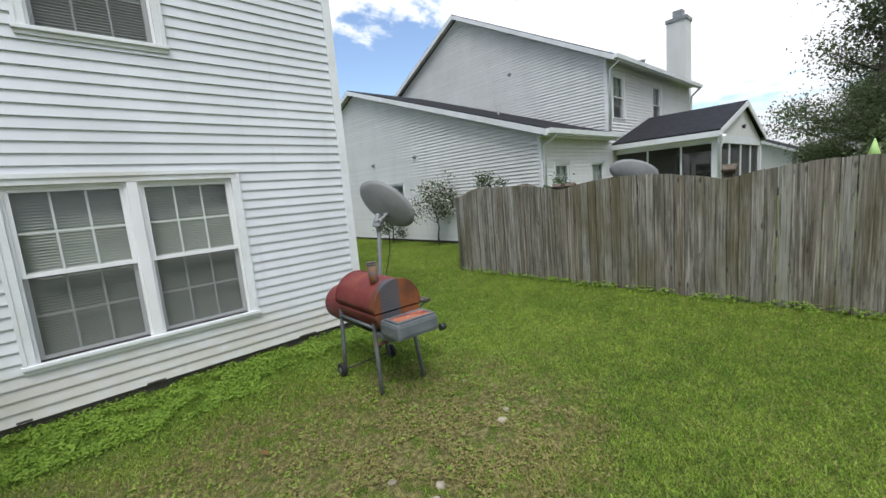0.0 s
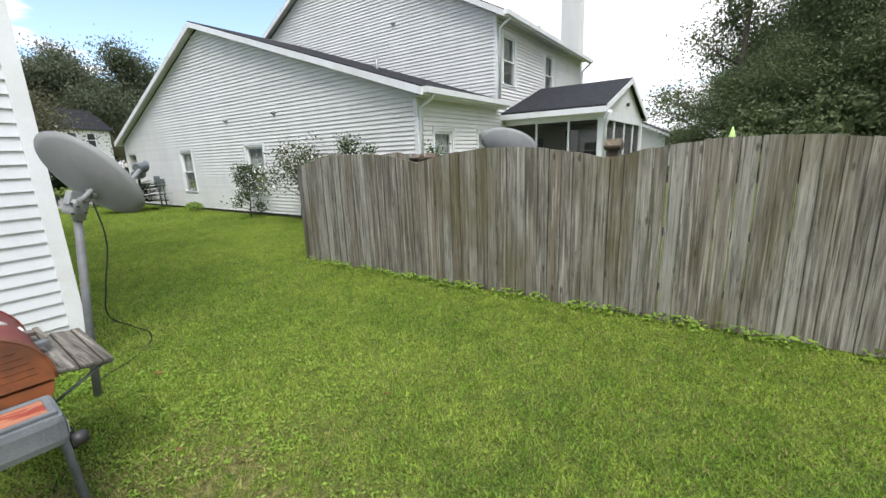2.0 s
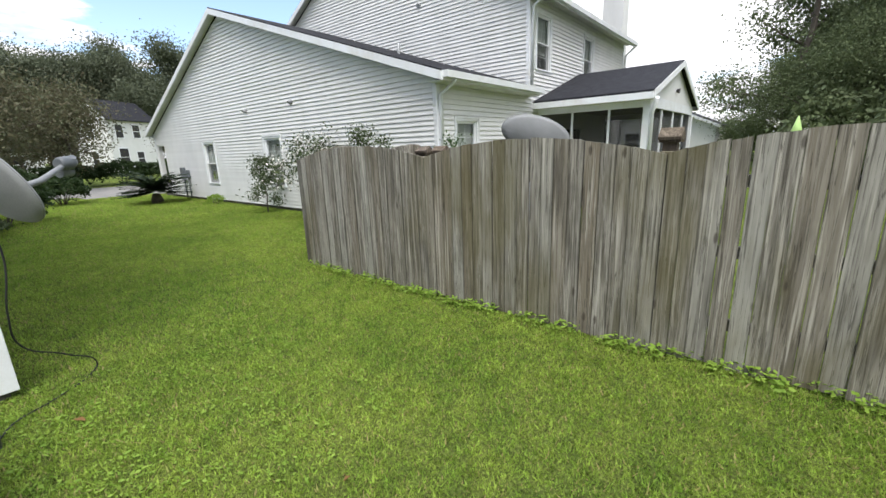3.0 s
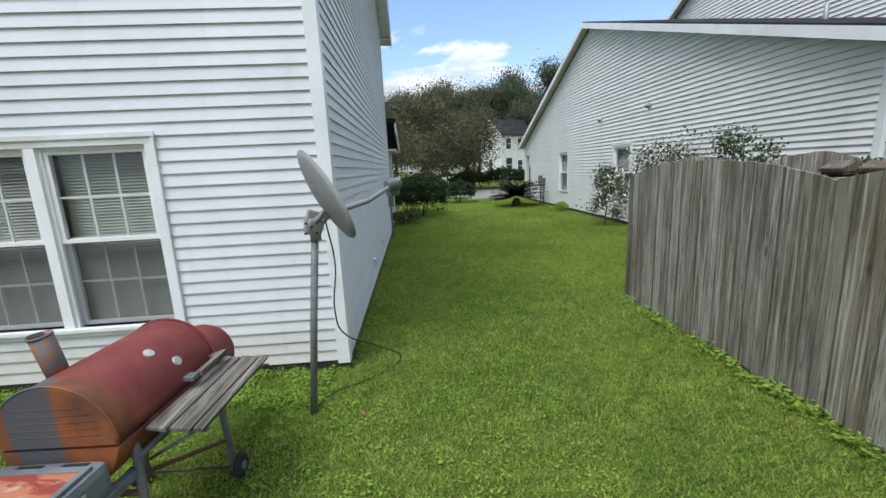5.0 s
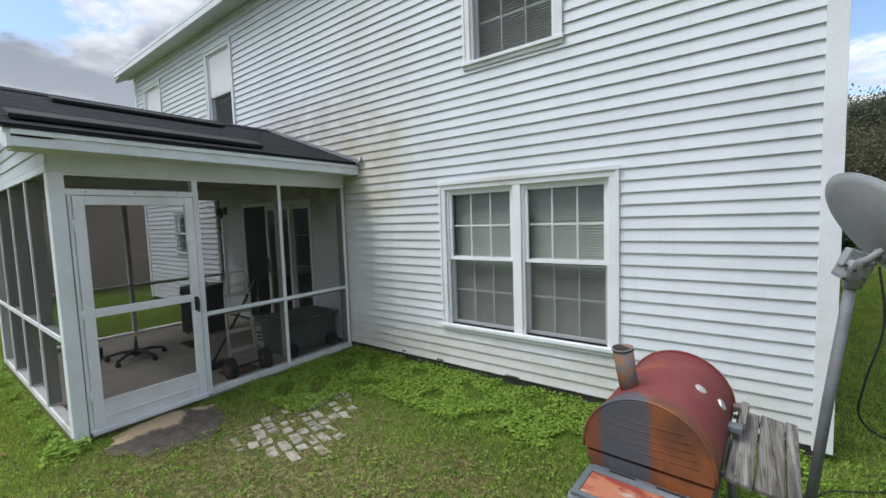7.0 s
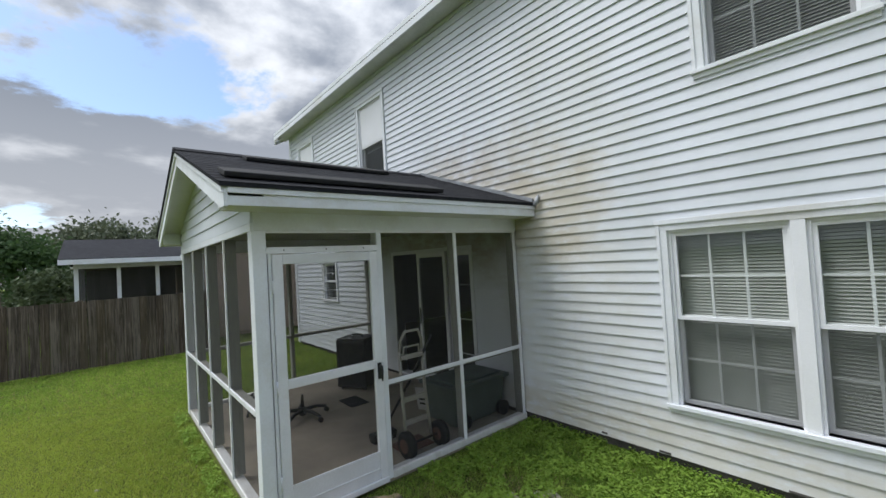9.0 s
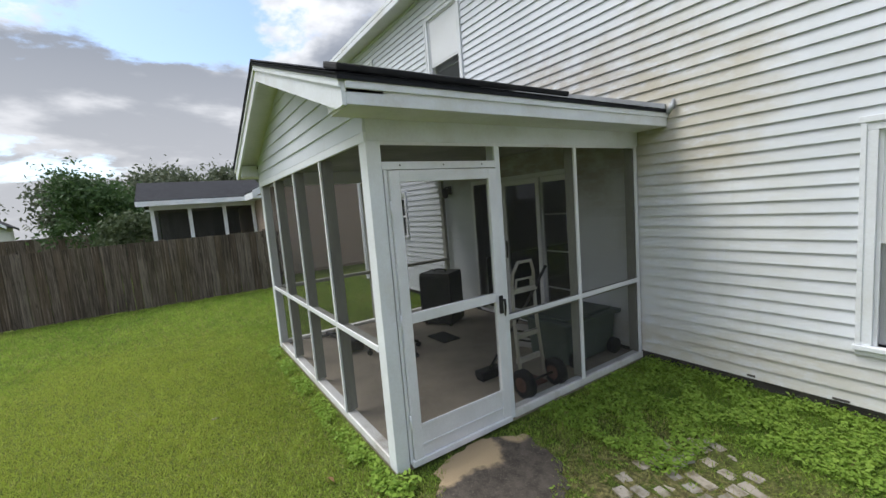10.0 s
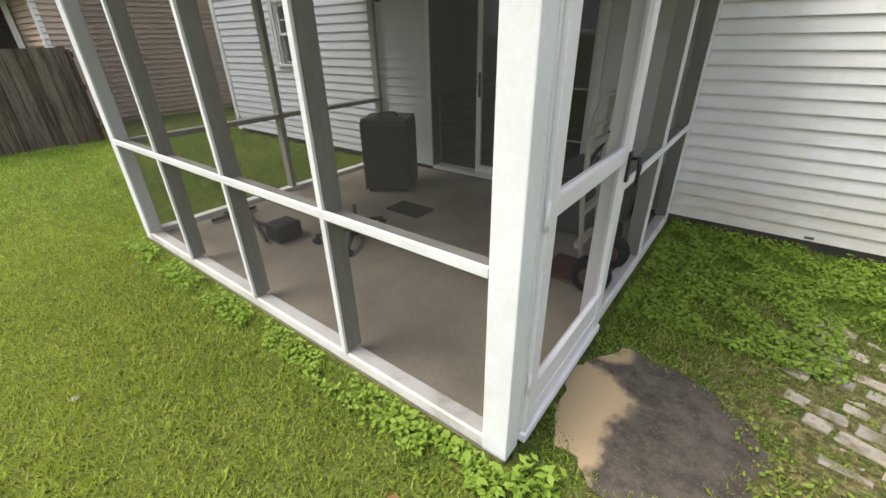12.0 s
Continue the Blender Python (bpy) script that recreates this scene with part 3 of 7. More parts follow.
def sash(parent, u0, u1, z0, z1, y, cols, rows, glass_mat=None):
    """A sash under a window: four bars, its glazing bars and one pane."""
    t = 0.032
    s = part("sash", add_box(add_box(add_box(box((u0, y - 0.018, z0), (u1, y + 0.018, z0 + t)), (u0, y - 0.018, z1 - t), (u1, y + 0.018, z1)),
                                     (u0, y - 0.017, z0 + t), (u0 + t, y + 0.017, z1 - t)), (u1 - t, y - 0.017, z0 + t), (u1, y + 0.017, z1 - t)), FRAME_WHITE, parent)
    p = part("pane", flat_quad((u0 + t - 0.004, y, z0 + t - 0.004), (u1 - t + 0.004, y, z0 + t - 0.004), (u1 - t + 0.004, y, z1 - t + 0.004), (u0 + t - 0.004, y, z1 - t + 0.004)), GLASS, s)
    p.visible_shadow = False
    for i in range(1, cols):
        u = u0 + t + (u1 - u0 - 2 * t) * i / cols
        bx("glazing_bar", FRAME_WHITE, s, (u - 0.009, y + 0.005, z0 + t), (u + 0.009, y + 0.013, z1 - t))
    for i in range(1, rows):
        z = z0 + t + (z1 - z0 - 2 * t) * i / rows
        bx("glazing_bar", FRAME_WHITE, s, (u0 + t, y + 0.0055, z - 0.009), (u1 - t, y + 0.0125, z + 0.009))
    return s


def blind(m, u0, u1, z0, z1, y, drop=1.0, pitch=0.026):
    """A lowered blind hanging inside a window."""
    b = thing("window_blind", m, "lowered pale slatted blind hanging inside window", "blind")
    bx("head_rail", BLIND, b, (u0, y - 0.015, z1 - 0.035), (u1, y + 0.02, z1))
    bm = bmesh.new()
    z = z1 - 0.05
    while z > z1 - (z1 - z0) * drop:
        vs = [bm.verts.new(p) for p in ((u0, y - 0.009, z - 0.010), (u1, y - 0.009, z - 0.010), (u1, y + 0.006, z + 0.011), (u0, y + 0.006, z + 0.011))]
        bm.faces.new(vs)
        z -= pitch
    part("slats", bm, BLIND, b, "thin closed slats")
    bx("bottom_rail", BLIND, b, (u0, y - 0.012, z), (u1, y + 0.012, z + 0.016))
    return b


def casing(parent, u0, u1, z0, z1, w=0.085, sill=True):
    """Stepped trim round an opening, and a sill."""
    for a, b, c, d, nm in ((u0 - w, u0, z0, z1, "side_casing"), (u1, u1 + w, z0, z1, "side_casing"), (u0 - w, u1 + w, z1, z1 + w, "head_casing")):
        bm = box((a, -0.032, c), (b, 0.02, d), 0.004)
        if nm == "side_casing":
            inner = a if a > u0 else b
            add_box(bm, (min(a, b) if a < u0 else b - 0.03, -0.042, c), ((a + 0.03) if a < u0 else b, -0.03, d + w * 0.98), 0.003)
        else:
            add_box(bm, (a - 0.01, -0.046, d - 0.03), (b + 0.01, -0.03, d + 0.012), 0.003)
        part(nm, bm, WHITE, parent)
    if sill:
        part("window_sill", add_box(box((u0 - w - 0.012, -0.055, z0 - 0.035), (u1 + w + 0.012, 0.09, z0), 0.005),
                                    (u0 - w, -0.03, z0 - 0.075), (u1 + w, 0.01, z0 - 0.034), 0.003), WHITE, parent, "stained white sill")


def hung_window(name, m, u0, u1, z0, z1, units=1, cols=3, rows=2, shut=1.0, low_screen=True, label="", kind="structure", parent=None, blinds=True, sky_panel=False):
    """Double-hung units side by side in one casing; u and z give the rough opening."""
    if parent is None:
        w = thing(name, m, label or "white double-hung window with divided panes", "window", "", kind)
    else:
        w = thing(name)
        w.parent = parent
        w.matrix_local = m
    casing(w, u0, u1, z0, z1)
    mull = 0.085
    width = (u1 - u0 - mull * (units - 1)) / units
    for i in range(units):
        a = u0 + i * (width + mull)
        b = a + width
        if i:
            bx("mullion", FRAME_WHITE, w, (a - mull, -0.03, z0), (a, 0.09, z1), 0.004)
        jamb = add_box(add_box(box((a, 0.0, z0), (a + 0.022, 0.10, z1)), (b - 0.022, 0.0, z0), (b, 0.10, z1)), (a + 0.022, 0.0, z1 - 0.022), (b - 0.022, 0.10, z1))
        part("window_frame", jamb, FRAME_WHITE, w)
        zm = z0 + (z1 - z0) * 0.5
        sash(w, a + 0.022, b - 0.022, zm - 0.02, z1 - 0.022, 0.035, cols, rows)
        sash(w, a + 0.022, b - 0.022, z0 + 0.004, zm + 0.02, 0.072, cols, rows)
        # added white panel in place of the sky's reflection in the upper glass
        if sky_panel:
            bx("roller_shade", FRAME_WHITE, w, (a + 0.024, 0.012, zm + 0.012), (b - 0.024, 0.02, z1 - 0.03), 0, "white panel standing in for sky reflected in the upper sash")
        if low_screen:
            bm = bmesh.new()
            bm.faces.new([bm.verts.new(p) for p in ((a + 0.024, 0.02, z0 + 0.01), (b - 0.024, 0.02, z0 + 0.01), (b - 0.024, 0.02, zm), (a + 0.024, 0.02, zm))])
            part("window_screen", bm, HALFSCREEN, w, "grey insect screen over the lower sash")
        if blinds and parent is None:
            blind(m, a + 0.03, b - 0.03, z0 + 0.02, z1 - 0.02, 0.135, shut)
        elif blinds:
            bx("shade", BLIND, w, (a + 0.02, 0.12, z0 + (z1 - z0) * 0.3), (b - 0.02, 0.13, z1))
    return w


def roof_slope(name, parent, ridge, eave, a, b, axis, thick=0.10, course=0.16, mat=None, courses=True):
    """One roof slope from (u, z) ridge to eave, along axis from a to b, with lapped shingle courses as pieces."""
    mat = mat or SHINGLE
    (ur, zr), (ue, ze) = ridge, eave
    n = Vector((ur - ue, zr - ze))
    length = n.length
    d = n / length
    up = Vector((-d.y, d.x)) if d.x > 0 else Vector((d.y, -d.x))
    if up.y < 0:
        up = -up
    slab = [(ue, ze), (ur, zr), (ur - up.x * thick, zr - up.y * thick), (ue - up.x * thick, ze - up.y * thick)]
    r = part(name, prism(slab, axis, a, b), WHITE if courses else mat, parent)
    if courses:
        k, s = int(length / course), 0.0
        for i in range(k):
            s = i * length / k
            e = min(s + length / k * 1.12, length)
            p0, p1 = Vector((ue, ze)) + d * s, Vector((ue, ze)) + d * e
            poly = [tuple(p0 + up * 0.002), tuple(p1 + up * 0.002), tuple(p1 + up * 0.005), tuple(p0 + up * 0.017)]
            part("shingle_course", prism(poly, axis, a - 0.01, b + 0.01), mat, r)
    return r

# ---- ground ----
gb = bmesh.new()
bmesh.ops.create_grid(gb, x_segments=40, y_segments=40, size=450)
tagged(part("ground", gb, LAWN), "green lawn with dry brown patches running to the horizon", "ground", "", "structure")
tagged(bx("road", ROADM, None, (-120, 26.0, -0.2), (140, 32.5, 0.012)), "pale grey residential street across the front", "road", "", "structure")
tagged(part("driveway", box((6.8, 23.6, -0.2), (12.5, 26.0, 0.010)), ROADM), "pale concrete drive leading to the street", "driveway", "", "structure")

# ---- own house ----
HX0, HX1, HY, HYB = -9.43, 2.825, 4.86, 13.6
W1 = (-0.35, 1.395, 0.57, 2.07)
W2 = (0.03, 0.92, 3.36, 4.88)
W3 = (-5.72, -4.88, 3.40, 4.88)
W4 = (-8.82, -8.0, 3.40, 4.88)
W5 = (-7.66, -7.05, 1.22, 2.02)
SLIDE = (-4.76, -2.88, 0.10, 2.06)
HOLES = [W1, W2, W3, W4, W5, SLIDE]


def grown(h, g=0.085, bottom=0.075):
    return (h[0] - g, h[1] + g, h[2] - bottom, h[3] + g)


EAVE, RIDGE_Z = 5.36, 8.05
MID = (HY + HYB) / 2
wall_s = part("wall_south", wall_mesh(HX0, HX1, 0.10, EAVE, 0.15, HOLES), VINYL)
wall_s.matrix_world = side(0, HY, 0, 0)
tagged(wall_s, "white lapped vinyl siding wall with mildew and brown stains", "wall", "", "structure")
slide_cut = (SLIDE[0] - 0.06, SLIDE[1] + 0.06, 0.05, SLIDE[3] + 0.06)
siding(wall_s, HX0 + 0.08, HX1 - 0.085, 0.10, EAVE - 0.02, [grown(h) for h in (W1, W2, W3, W4, W5)] + [slide_cut], VINYL)

for x, z, w in ((0.35, 0.105, 0.16), (-0.55, 0.11, 0.10), (1.9, 0.105, 0.22), (-1.1, 0.12, 0.06)):
    bx("broken_chip", FOUND, wall_s, (x, -0.024, z - 0.005), (x + w, -0.017, z + 0.014), 0.003)


def gable_limits(u0, u1, zlow, zhigh):
    mid = (u0 + u1) / 2

    def limits(z):
        if z <= zlow:
            return u0, u1
        f = min((z - zlow) / (zhigh - zlow), 1)
        return u0 + (mid - u0) * f, u1 - (u1 - mid) * f
    return limits


L = HYB - HY
wall_e = part("wall_east", wall_mesh(0.15, L, 0.10, EAVE, 0.15, [], [(0.15, EAVE), (L, EAVE), (L / 2, RIDGE_Z - 0.15)]), VINYL)
wall_e.matrix_world = side(HX1, HY, 0, 90)
tagged(wall_e, "white lapped vinyl siding side wall rising to a gable", "wall", "", "structure")
siding(wall_e, 0.085, L, 0.10, RIDGE_Z - 0.3, [], VINYL, gable_limits(0.085, L, EAVE, RIDGE_Z - 0.1))
wall_w = part("wall_west", wall_mesh(0.0, L - 0.15, 0.10, EAVE, 0.15, [], [(0, EAVE), (L - 0.15, EAVE), (L / 2, RIDGE_Z - 0.15)]), VINYL)
wall_w.matrix_world = side(HX0, HYB, 0, -90)
tagged(wall_w, "white vinyl siding end wall of the house", "wall", "", "structure")
wall_n = part("wall_north", wall_mesh(HX0, HX1, 0.10, EAVE, 0.15, []), VINYL)
wall_n.matrix_world = side(0, HYB - 0.15, 0, 0)
tagged(wall_n, "white vinyl siding street-side wall", "wall", "", "structure")
tagged(bx("foundation", FOUND, None, (HX0 + 0.03, HY + 0.03, -0.2), (HX1 - 0.03, HYB - 0.03, 0.10)), "dark stained foundation under the siding", "foundation", "", "structure")
tagged(bx("ceiling", ROOM, None, (HX0 + 0.15, HY + 0.15, 2.5), (HX1 - 0.15, HYB - 0.15, 2.7)), "plain inner ceiling between the storeys", "ceiling", "", "structure")
for (x0, x1, nm) in ((HX1 - 0.088, HX1 + 0.022, "trim_corner_east"), (HX0 - 0.022, HX0 + 0.088, "trim_corner_west")):
    bm = box((x0, HY - 0.030, 0.07), (x1, HY - 0.002, EAVE - 0.02), 0.004)
    if x0 > 0:
        add_box(bm, (HX1 + 0.001, HY - 0.0025, 0.07), (HX1 + 0.022, HY + 0.09, EAVE - 0.02), 0.003)
    tagged(part(nm, bm, WHITE), "white vinyl corner post of the house", "corner trim", "", "structure")

roof = thing("roof", pose(0, 0, 0), "dark shingled gable roof with white soffit and fascia", "roof", "", "structure")
OV = 0.31
slope = (RIDGE_Z - EAVE) / (L / 2)
roof_slope("slope", roof, (MID, RIDGE_Z + 0.12), (HY - OV, EAVE + 0.12 - slope * OV + 0.12), HX0 - 0.3, HX1 + 0.3, "x", 0.05)
roof_slope("slope", roof, (MID, RIDGE_Z + 0.12), (HYB + OV, EAVE + 0.12 - slope * OV + 0.12), HX0 - 0.3, HX1 + 0.3, "x", 0.05)
bx("soffit", SOFFIT, roof, (HX0 - 0.3, HY - OV + 0.02, EAVE - 0.02), (HX1 + 0.3, HY - 0.001, EAVE))
bx("fascia", WHITE, roof, (HX0 - 0.32, HY - OV - 0.005, EAVE - 0.04), (HX1 + 0.32, HY - OV + 0.02, EAVE + 0.14), 0.004)
bx("soffit", SOFFIT, roof, (HX0 - 0.3, HYB + 0.001, EAVE - 0.02), (HX1 + 0.3, HYB + OV - 0.02, EAVE))
bx("fascia", WHITE, roof, (HX0 - 0.32, HYB + OV - 0.02, EAVE - 0.10), (HX1 + 0.32, HYB + OV + 0.005, EAVE + 0.14), 0.004)
for x in (HX1 + 0.28, HX0 - 0.30):
    for s in (-1, 1):
        y1 = MID + s * (L / 2 + OV)
        part("rake_board", prism([(MID, RIDGE_Z + 0.10), (y1, EAVE - slope * OV + 0.20), (y1, EAVE - slope * OV + 0.02), (MID, RIDGE_Z - 0.08)], "x", x, x + 0.02), WHITE, roof)
        part("rake_soffit", prism([(MID, RIDGE_Z + 0.05), (y1, EAVE - slope * OV + 0.12), (y1, EAVE - slope * OV + 0.10), (MID, RIDGE_Z + 0.03)], "x",
                                  min(x, HX1) if x > 0 else x + 0.02, x if x > 0 else HX0), SOFFIT, roof)
# front porch roof that shows beyond the side wall
fp = thing("front_porch", pose(0, 0, 0), "white front porch eave and post beyond the side wall", "porch")
part("roof", prism([(HYB, 3.25), (HYB + 2.4, 2.62), (HYB + 2.4, 2.52), (HYB, 3.12)], "x", HX0, HX1 + 0.28), SHINGLE, fp)
part("fascia", prism([(HYB + 0.01, 3.11), (HYB + 2.42, 2.55), (HYB + 2.42, 2.36), (HYB + 0.01, 2.86)], "x", HX1 + 0.24, HX1 + 0.285), WHITE, fp)
bx("ceiling_panel", SOFFIT, fp, (HX0, HYB + 0.01, 2.34), (HX1 + 0.22, HYB + 2.38, 2.38))
bx("post", WHITE, fp, (HX1 - 0.15, HYB + 2.1, 0), (HX1, HYB + 2.25, 2.34), 0.006)

S0 = side(0, HY, 0, 0)
hung_window("window_1", S0, *W1, units=2, label="wide white double-hung window pair with lowered blinds")
hung_window("window_2", S0, *W2, label="white upstairs double-hung window with blinds")
hung_window("window_3", S0, *W3, shut=0.55, cols=1, rows=1, sky_panel=True, label="white upstairs double-hung window with pale blind")
hung_window("window_4", S0, *W4, shut=0.6, cols=1, rows=1, sky_panel=True, label="white upstairs double-hung window with pale blind")
hung_window("window_5", S0, *W5, cols=2, rows=2, label="small white double-hung window with dark panes", blinds=False)

# sliding door in the wall behind the screened porch
door = thing("door_1", S0, "white framed sliding glass door standing partly open", "sliding door", "", "structure")
u0, u1, z0, z1 = SLIDE
part("door_frame", add_box(add_box(box((u0 - 0.055, -0.024, z0), (u0, 0.13, z1 + 0.055)), (u1, -0.024, z0), (u1 + 0.055, 0.13, z1 + 0.055)), (u0, -0.024, z1), (u1, 0.13, z1 + 0.055)), WHITE, door)
bx("threshold", ALU, door, (u0, -0.02, z0 - 0.03), (u1, 0.13, z0 + 0.012))
for a, b, y in ((-4.16, -3.45, 0.05), (-3.50, -2.90, 0.10)):
    p = part("glass_panel", add_box(add_box(add_box(box((a, y - 0.018, z0 + 0.012), (a + 0.06, y + 0.018, z1)), (b - 0.06, y - 0.018, z0 + 0.012), (b, y + 0.018, z1)),
                                            (a + 0.06, y - 0.018, z0 + 0.012), (b - 0.06, y + 0.018, z0 + 0.10)), (a + 0.06, y - 0.018, z1 - 0.07), (b - 0.06, y + 0.018, z1)), FRAME_WHITE, door)
    part("pane", flat_quad((a + 0.055, y, z0 + 0.095), (b - 0.055, y, z0 + 0.095), (b - 0.055, y, z1 - 0.065), (a + 0.055, y, z1 - 0.065)), GLASS, p)
    for i in (1, 2, 3):
        z = z0 + (z1 - z0) * i / 4
        if a < -4:
            continue
        bx("glazing_bar", FRAME_WHITE, p, (a + 0.06, y + 0.006, z - 0.009), (b - 0.06, y + 0.014, z + 0.009))
bx("door_handle", DARKMETAL, door, (-4.13, 0.015, 0.95), (-4.105, 0.032, 1.2), 0.006)

lamp = thing("wall_lamp", side(-5.40, HY - 0.017, 2.02, 0), "small black outdoor wall lantern beside the porch door", "wall lamp")
bx("backplate", DARKMETAL, lamp, (-0.05, -0.02, -0.06), (0.05, 0, 0.08), 0.006)
part("arm", tube([(0, -0.02, 0.05), (0, -0.08, 0.07), (0, -0.11, 0.04)], 0.01), DARKMETAL, lamp)
part("lantern_body", tube([(0, -0.11, 0.05), (0, -0.11, 0.03), (0, -0.11, -0.10), (0, -0.11, -0.12)], [0.02, 0.065, 0.05, 0.015], 8), DARKMETAL, lamp)

# ---- screened porch ----
PX0, PX1, PY0, PY1 = -5.62, -2.05, 1.90, 4.84
PTOP, SLAB = 2.23, 0.055
RX, RZ, EZ = -3.835, 3.24, 2.515
tagged(bx("porch_floor", CONCRETE, None, (PX0 + 0.004, PY0 + 0.004, -0.25), (PX1 - 0.004, HY - 0.002, SLAB), 0.01), "bare stained concrete porch floor slab", "porch floor", "", "structure")
porch = thing("screened_porch", pose(RX, (PY0 + PY1) / 2, 0), "white framed screened porch with a low gable roof", "porch")
porch_inv = Matrix.Translation((-RX, -(PY0 + PY1) / 2, 0))


def pp(name, bm, mat, label="", parent=None):
    bmesh.ops.transform(bm, matrix=porch_inv, verts=bm.verts)
    return part(name, bm, mat, parent or porch, label)


def pbx(name, mat, lo, hi, bev=0.003, label=""):
    return pp(name, box(lo, hi, bev), mat, label)


# corner posts, beam and bottom plates
pbx("corner_post", WHITE, (PX1 - 0.10, PY0 - 0.005, SLAB - 0.03), (PX1 + 0.012, PY0 + 0.095, PTOP), 0.006, "stout white corner post")
pbx("corner_post", WHITE, (PX0 - 0.01, PY0 - 0.005, SLAB - 0.03), (PX0 + 0.10, PY0 + 0.095, PTOP), 0.006)
pbx("beam", WHITE, (PX1 - 0.09, PY0 + 0.01, PTOP), (PX1 + 0.008, PY1, 2.43), 0.004)
pbx("beam", WHITE, (PX0 - 0.008, PY0 + 0.01, PTOP), (PX0 + 0.09, PY1, 2.43), 0.004)
pbx("beam", GREYWOOD, (PX0 + 0.09, PY0 + 0.012, PTOP), (PX1 - 0.09, PY0 + 0.09, 2.40), 0.004)
pbx("sill_plate", PLATE, (PX0 + 0.10, PY0, SLAB - 0.03), (PX1 - 0.10, PY0 + 0.085, SLAB + 0.032), 0.004, "white bottom plate with peeling dirty paint")
pbx("sill_plate", PLATE, (PX1 - 0.085, 2.985, SLAB - 0.03), (PX1 + 0.006, PY1, SLAB + 0.032), 0.004, "white bottom plate with peeling dirty paint")
pbx("sill_plate", PLATE, (PX0, PY0 + 0.095, SLAB - 0.03), (PX0 + 0.085, PY1, SLAB + 0.045), 0.004)
# uprights: weathered stud behind a white metal strip
SOUTH = (-4.745, -3.87, -3.0)
for x in SOUTH:
    pbx("stud", GREYWOOD, (x - 0.02, PY0 + 0.012, SLAB + 0.045), (x + 0.02, PY0 + 0.10, PTOP), 0.003)
    pbx("screen_strip", ALU, (x - 0.016, PY0 - 0.006, SLAB + 0.03), (x + 0.016, PY0 + 0.010, PTOP), 0.003)
for y in (3.87,):
    pbx("stud", GREYWOOD, (PX1 - 0.10, y - 0.02, SLAB + 0.045), (PX1 - 0.012, y + 0.02, PTOP), 0.003)
    pbx("screen_strip", ALU, (PX1 - 0.010, y - 0.018, SLAB + 0.03), (PX1 + 0.006, y + 0.018, PTOP), 0.003)
pbx("door_post", WHITE, (PX1 - 0.09, 2.935, SLAB - 0.02), (PX1 + 0.008, 2.985, PTOP), 0.003)
pbx("stud", GREYWOOD, (PX1 - 0.10, PY1 - 0.075, SLAB + 0.045), (PX1 - 0.012, PY1 - 0.02, PTOP), 0.003)
pbx("screen_strip", ALU, (PX1 - 0.010, PY1 - 0.055, SLAB + 0.03), (PX1 + 0.006, PY1 - 0.019, PTOP), 0.003)
for y in (3.35, PY1 - 0.06):
    pbx("stud", GREYWOOD, (PX0 + 0.0, y - 0.025, SLAB + 0.045), (PX0 + 0.09, y + 0.025, PTOP), 0.003)
# rails
RAIL = 0.875
pbx("rail", GREYWOOD, (PX0 + 0.10, PY0 + 0.013, RAIL - 0.045), (PX1 - 0.10, PY0 + 0.095, RAIL - 0.008), 0.003)
pbx("screen_strip", ALU, (PX0 + 0.10, PY0 - 0.008, RAIL - 0.024), (PX1 - 0.10, PY0 + 0.008, RAIL + 0.016), 0.003)
pbx("screen_strip", ALU, (PX1 - 0.008, 2.985, RAIL - 0.024), (PX1 + 0.008, PY1 - 0.02, RAIL + 0.016), 0.003)
pbx("rail", GREYWOOD, (PX1 - 0.10, 2.985, RAIL - 0.045), (PX1 - 0.013, PY1 - 0.02, RAIL - 0.008), 0.003)
pbx("rail", GREYWOOD, (PX0 + 0.0, PY0 + 0.1, RAIL - 0.045), (PX0 + 0.09, PY1 - 0.02, RAIL - 0.003), 0.003)
# head strips under the beams
pbx("screen_strip", ALU, (PX1 - 0.006, PY0 + 0.095, PTOP - 0.022), (PX1 + 0.010, PY1 - 0.02, PTOP - 0.001), 0.003)
# mesh panels
for a, b in zip((PX0 + 0.09, *SOUTH), (*SOUTH, PX1 - 0.09)):
    for c, d in ((SLAB + 0.04, RAIL), (RAIL, PTOP)):
        pp("screen", flat_quad((a, PY0 + 0.009, c), (b, PY0 + 0.009, c), (b, PY0 + 0.009, d), (a, PY0 + 0.009, d)), SCREEN)
for a, b in ((2.985, 3.87), (3.87, PY1 - 0.03)):
    for c, d in ((SLAB + 0.04, RAIL), (RAIL, PTOP)):
        pp("screen", flat_quad((PX1 - 0.011, a, c), (PX1 - 0.011, b, c), (PX1 - 0.011, b, d), (PX1 - 0.011, a, d)), SCREEN)
pp("screen", flat_quad((PX1 - 0.011, 2.0, 2.10), (PX1 - 0.011, 2.94, 2.10), (PX1 - 0.011, 2.94, PTOP), (PX1 - 0.011, 2.0, PTOP)), SCREEN)
for a, b in ((PY0 + 0.09, 3.35), (3.35, PY1 - 0.06)):
    for c, d in ((SLAB + 0.04, RAIL), (RAIL, PTOP)):
        pp("screen", flat_quad((PX0 + 0.004, a, c), (PX0 + 0.004, b, c), (PX0 + 0.004, b, d), (PX0 + 0.004, a, d)), SCREEN)
# door header with screw heads
hdr = pbx("door_header", ALU, (PX1 - 0.05, 1.99, 2.052), (PX1 + 0.016, 2.937, 2.102), 0.003, "white metal header bar with screws")
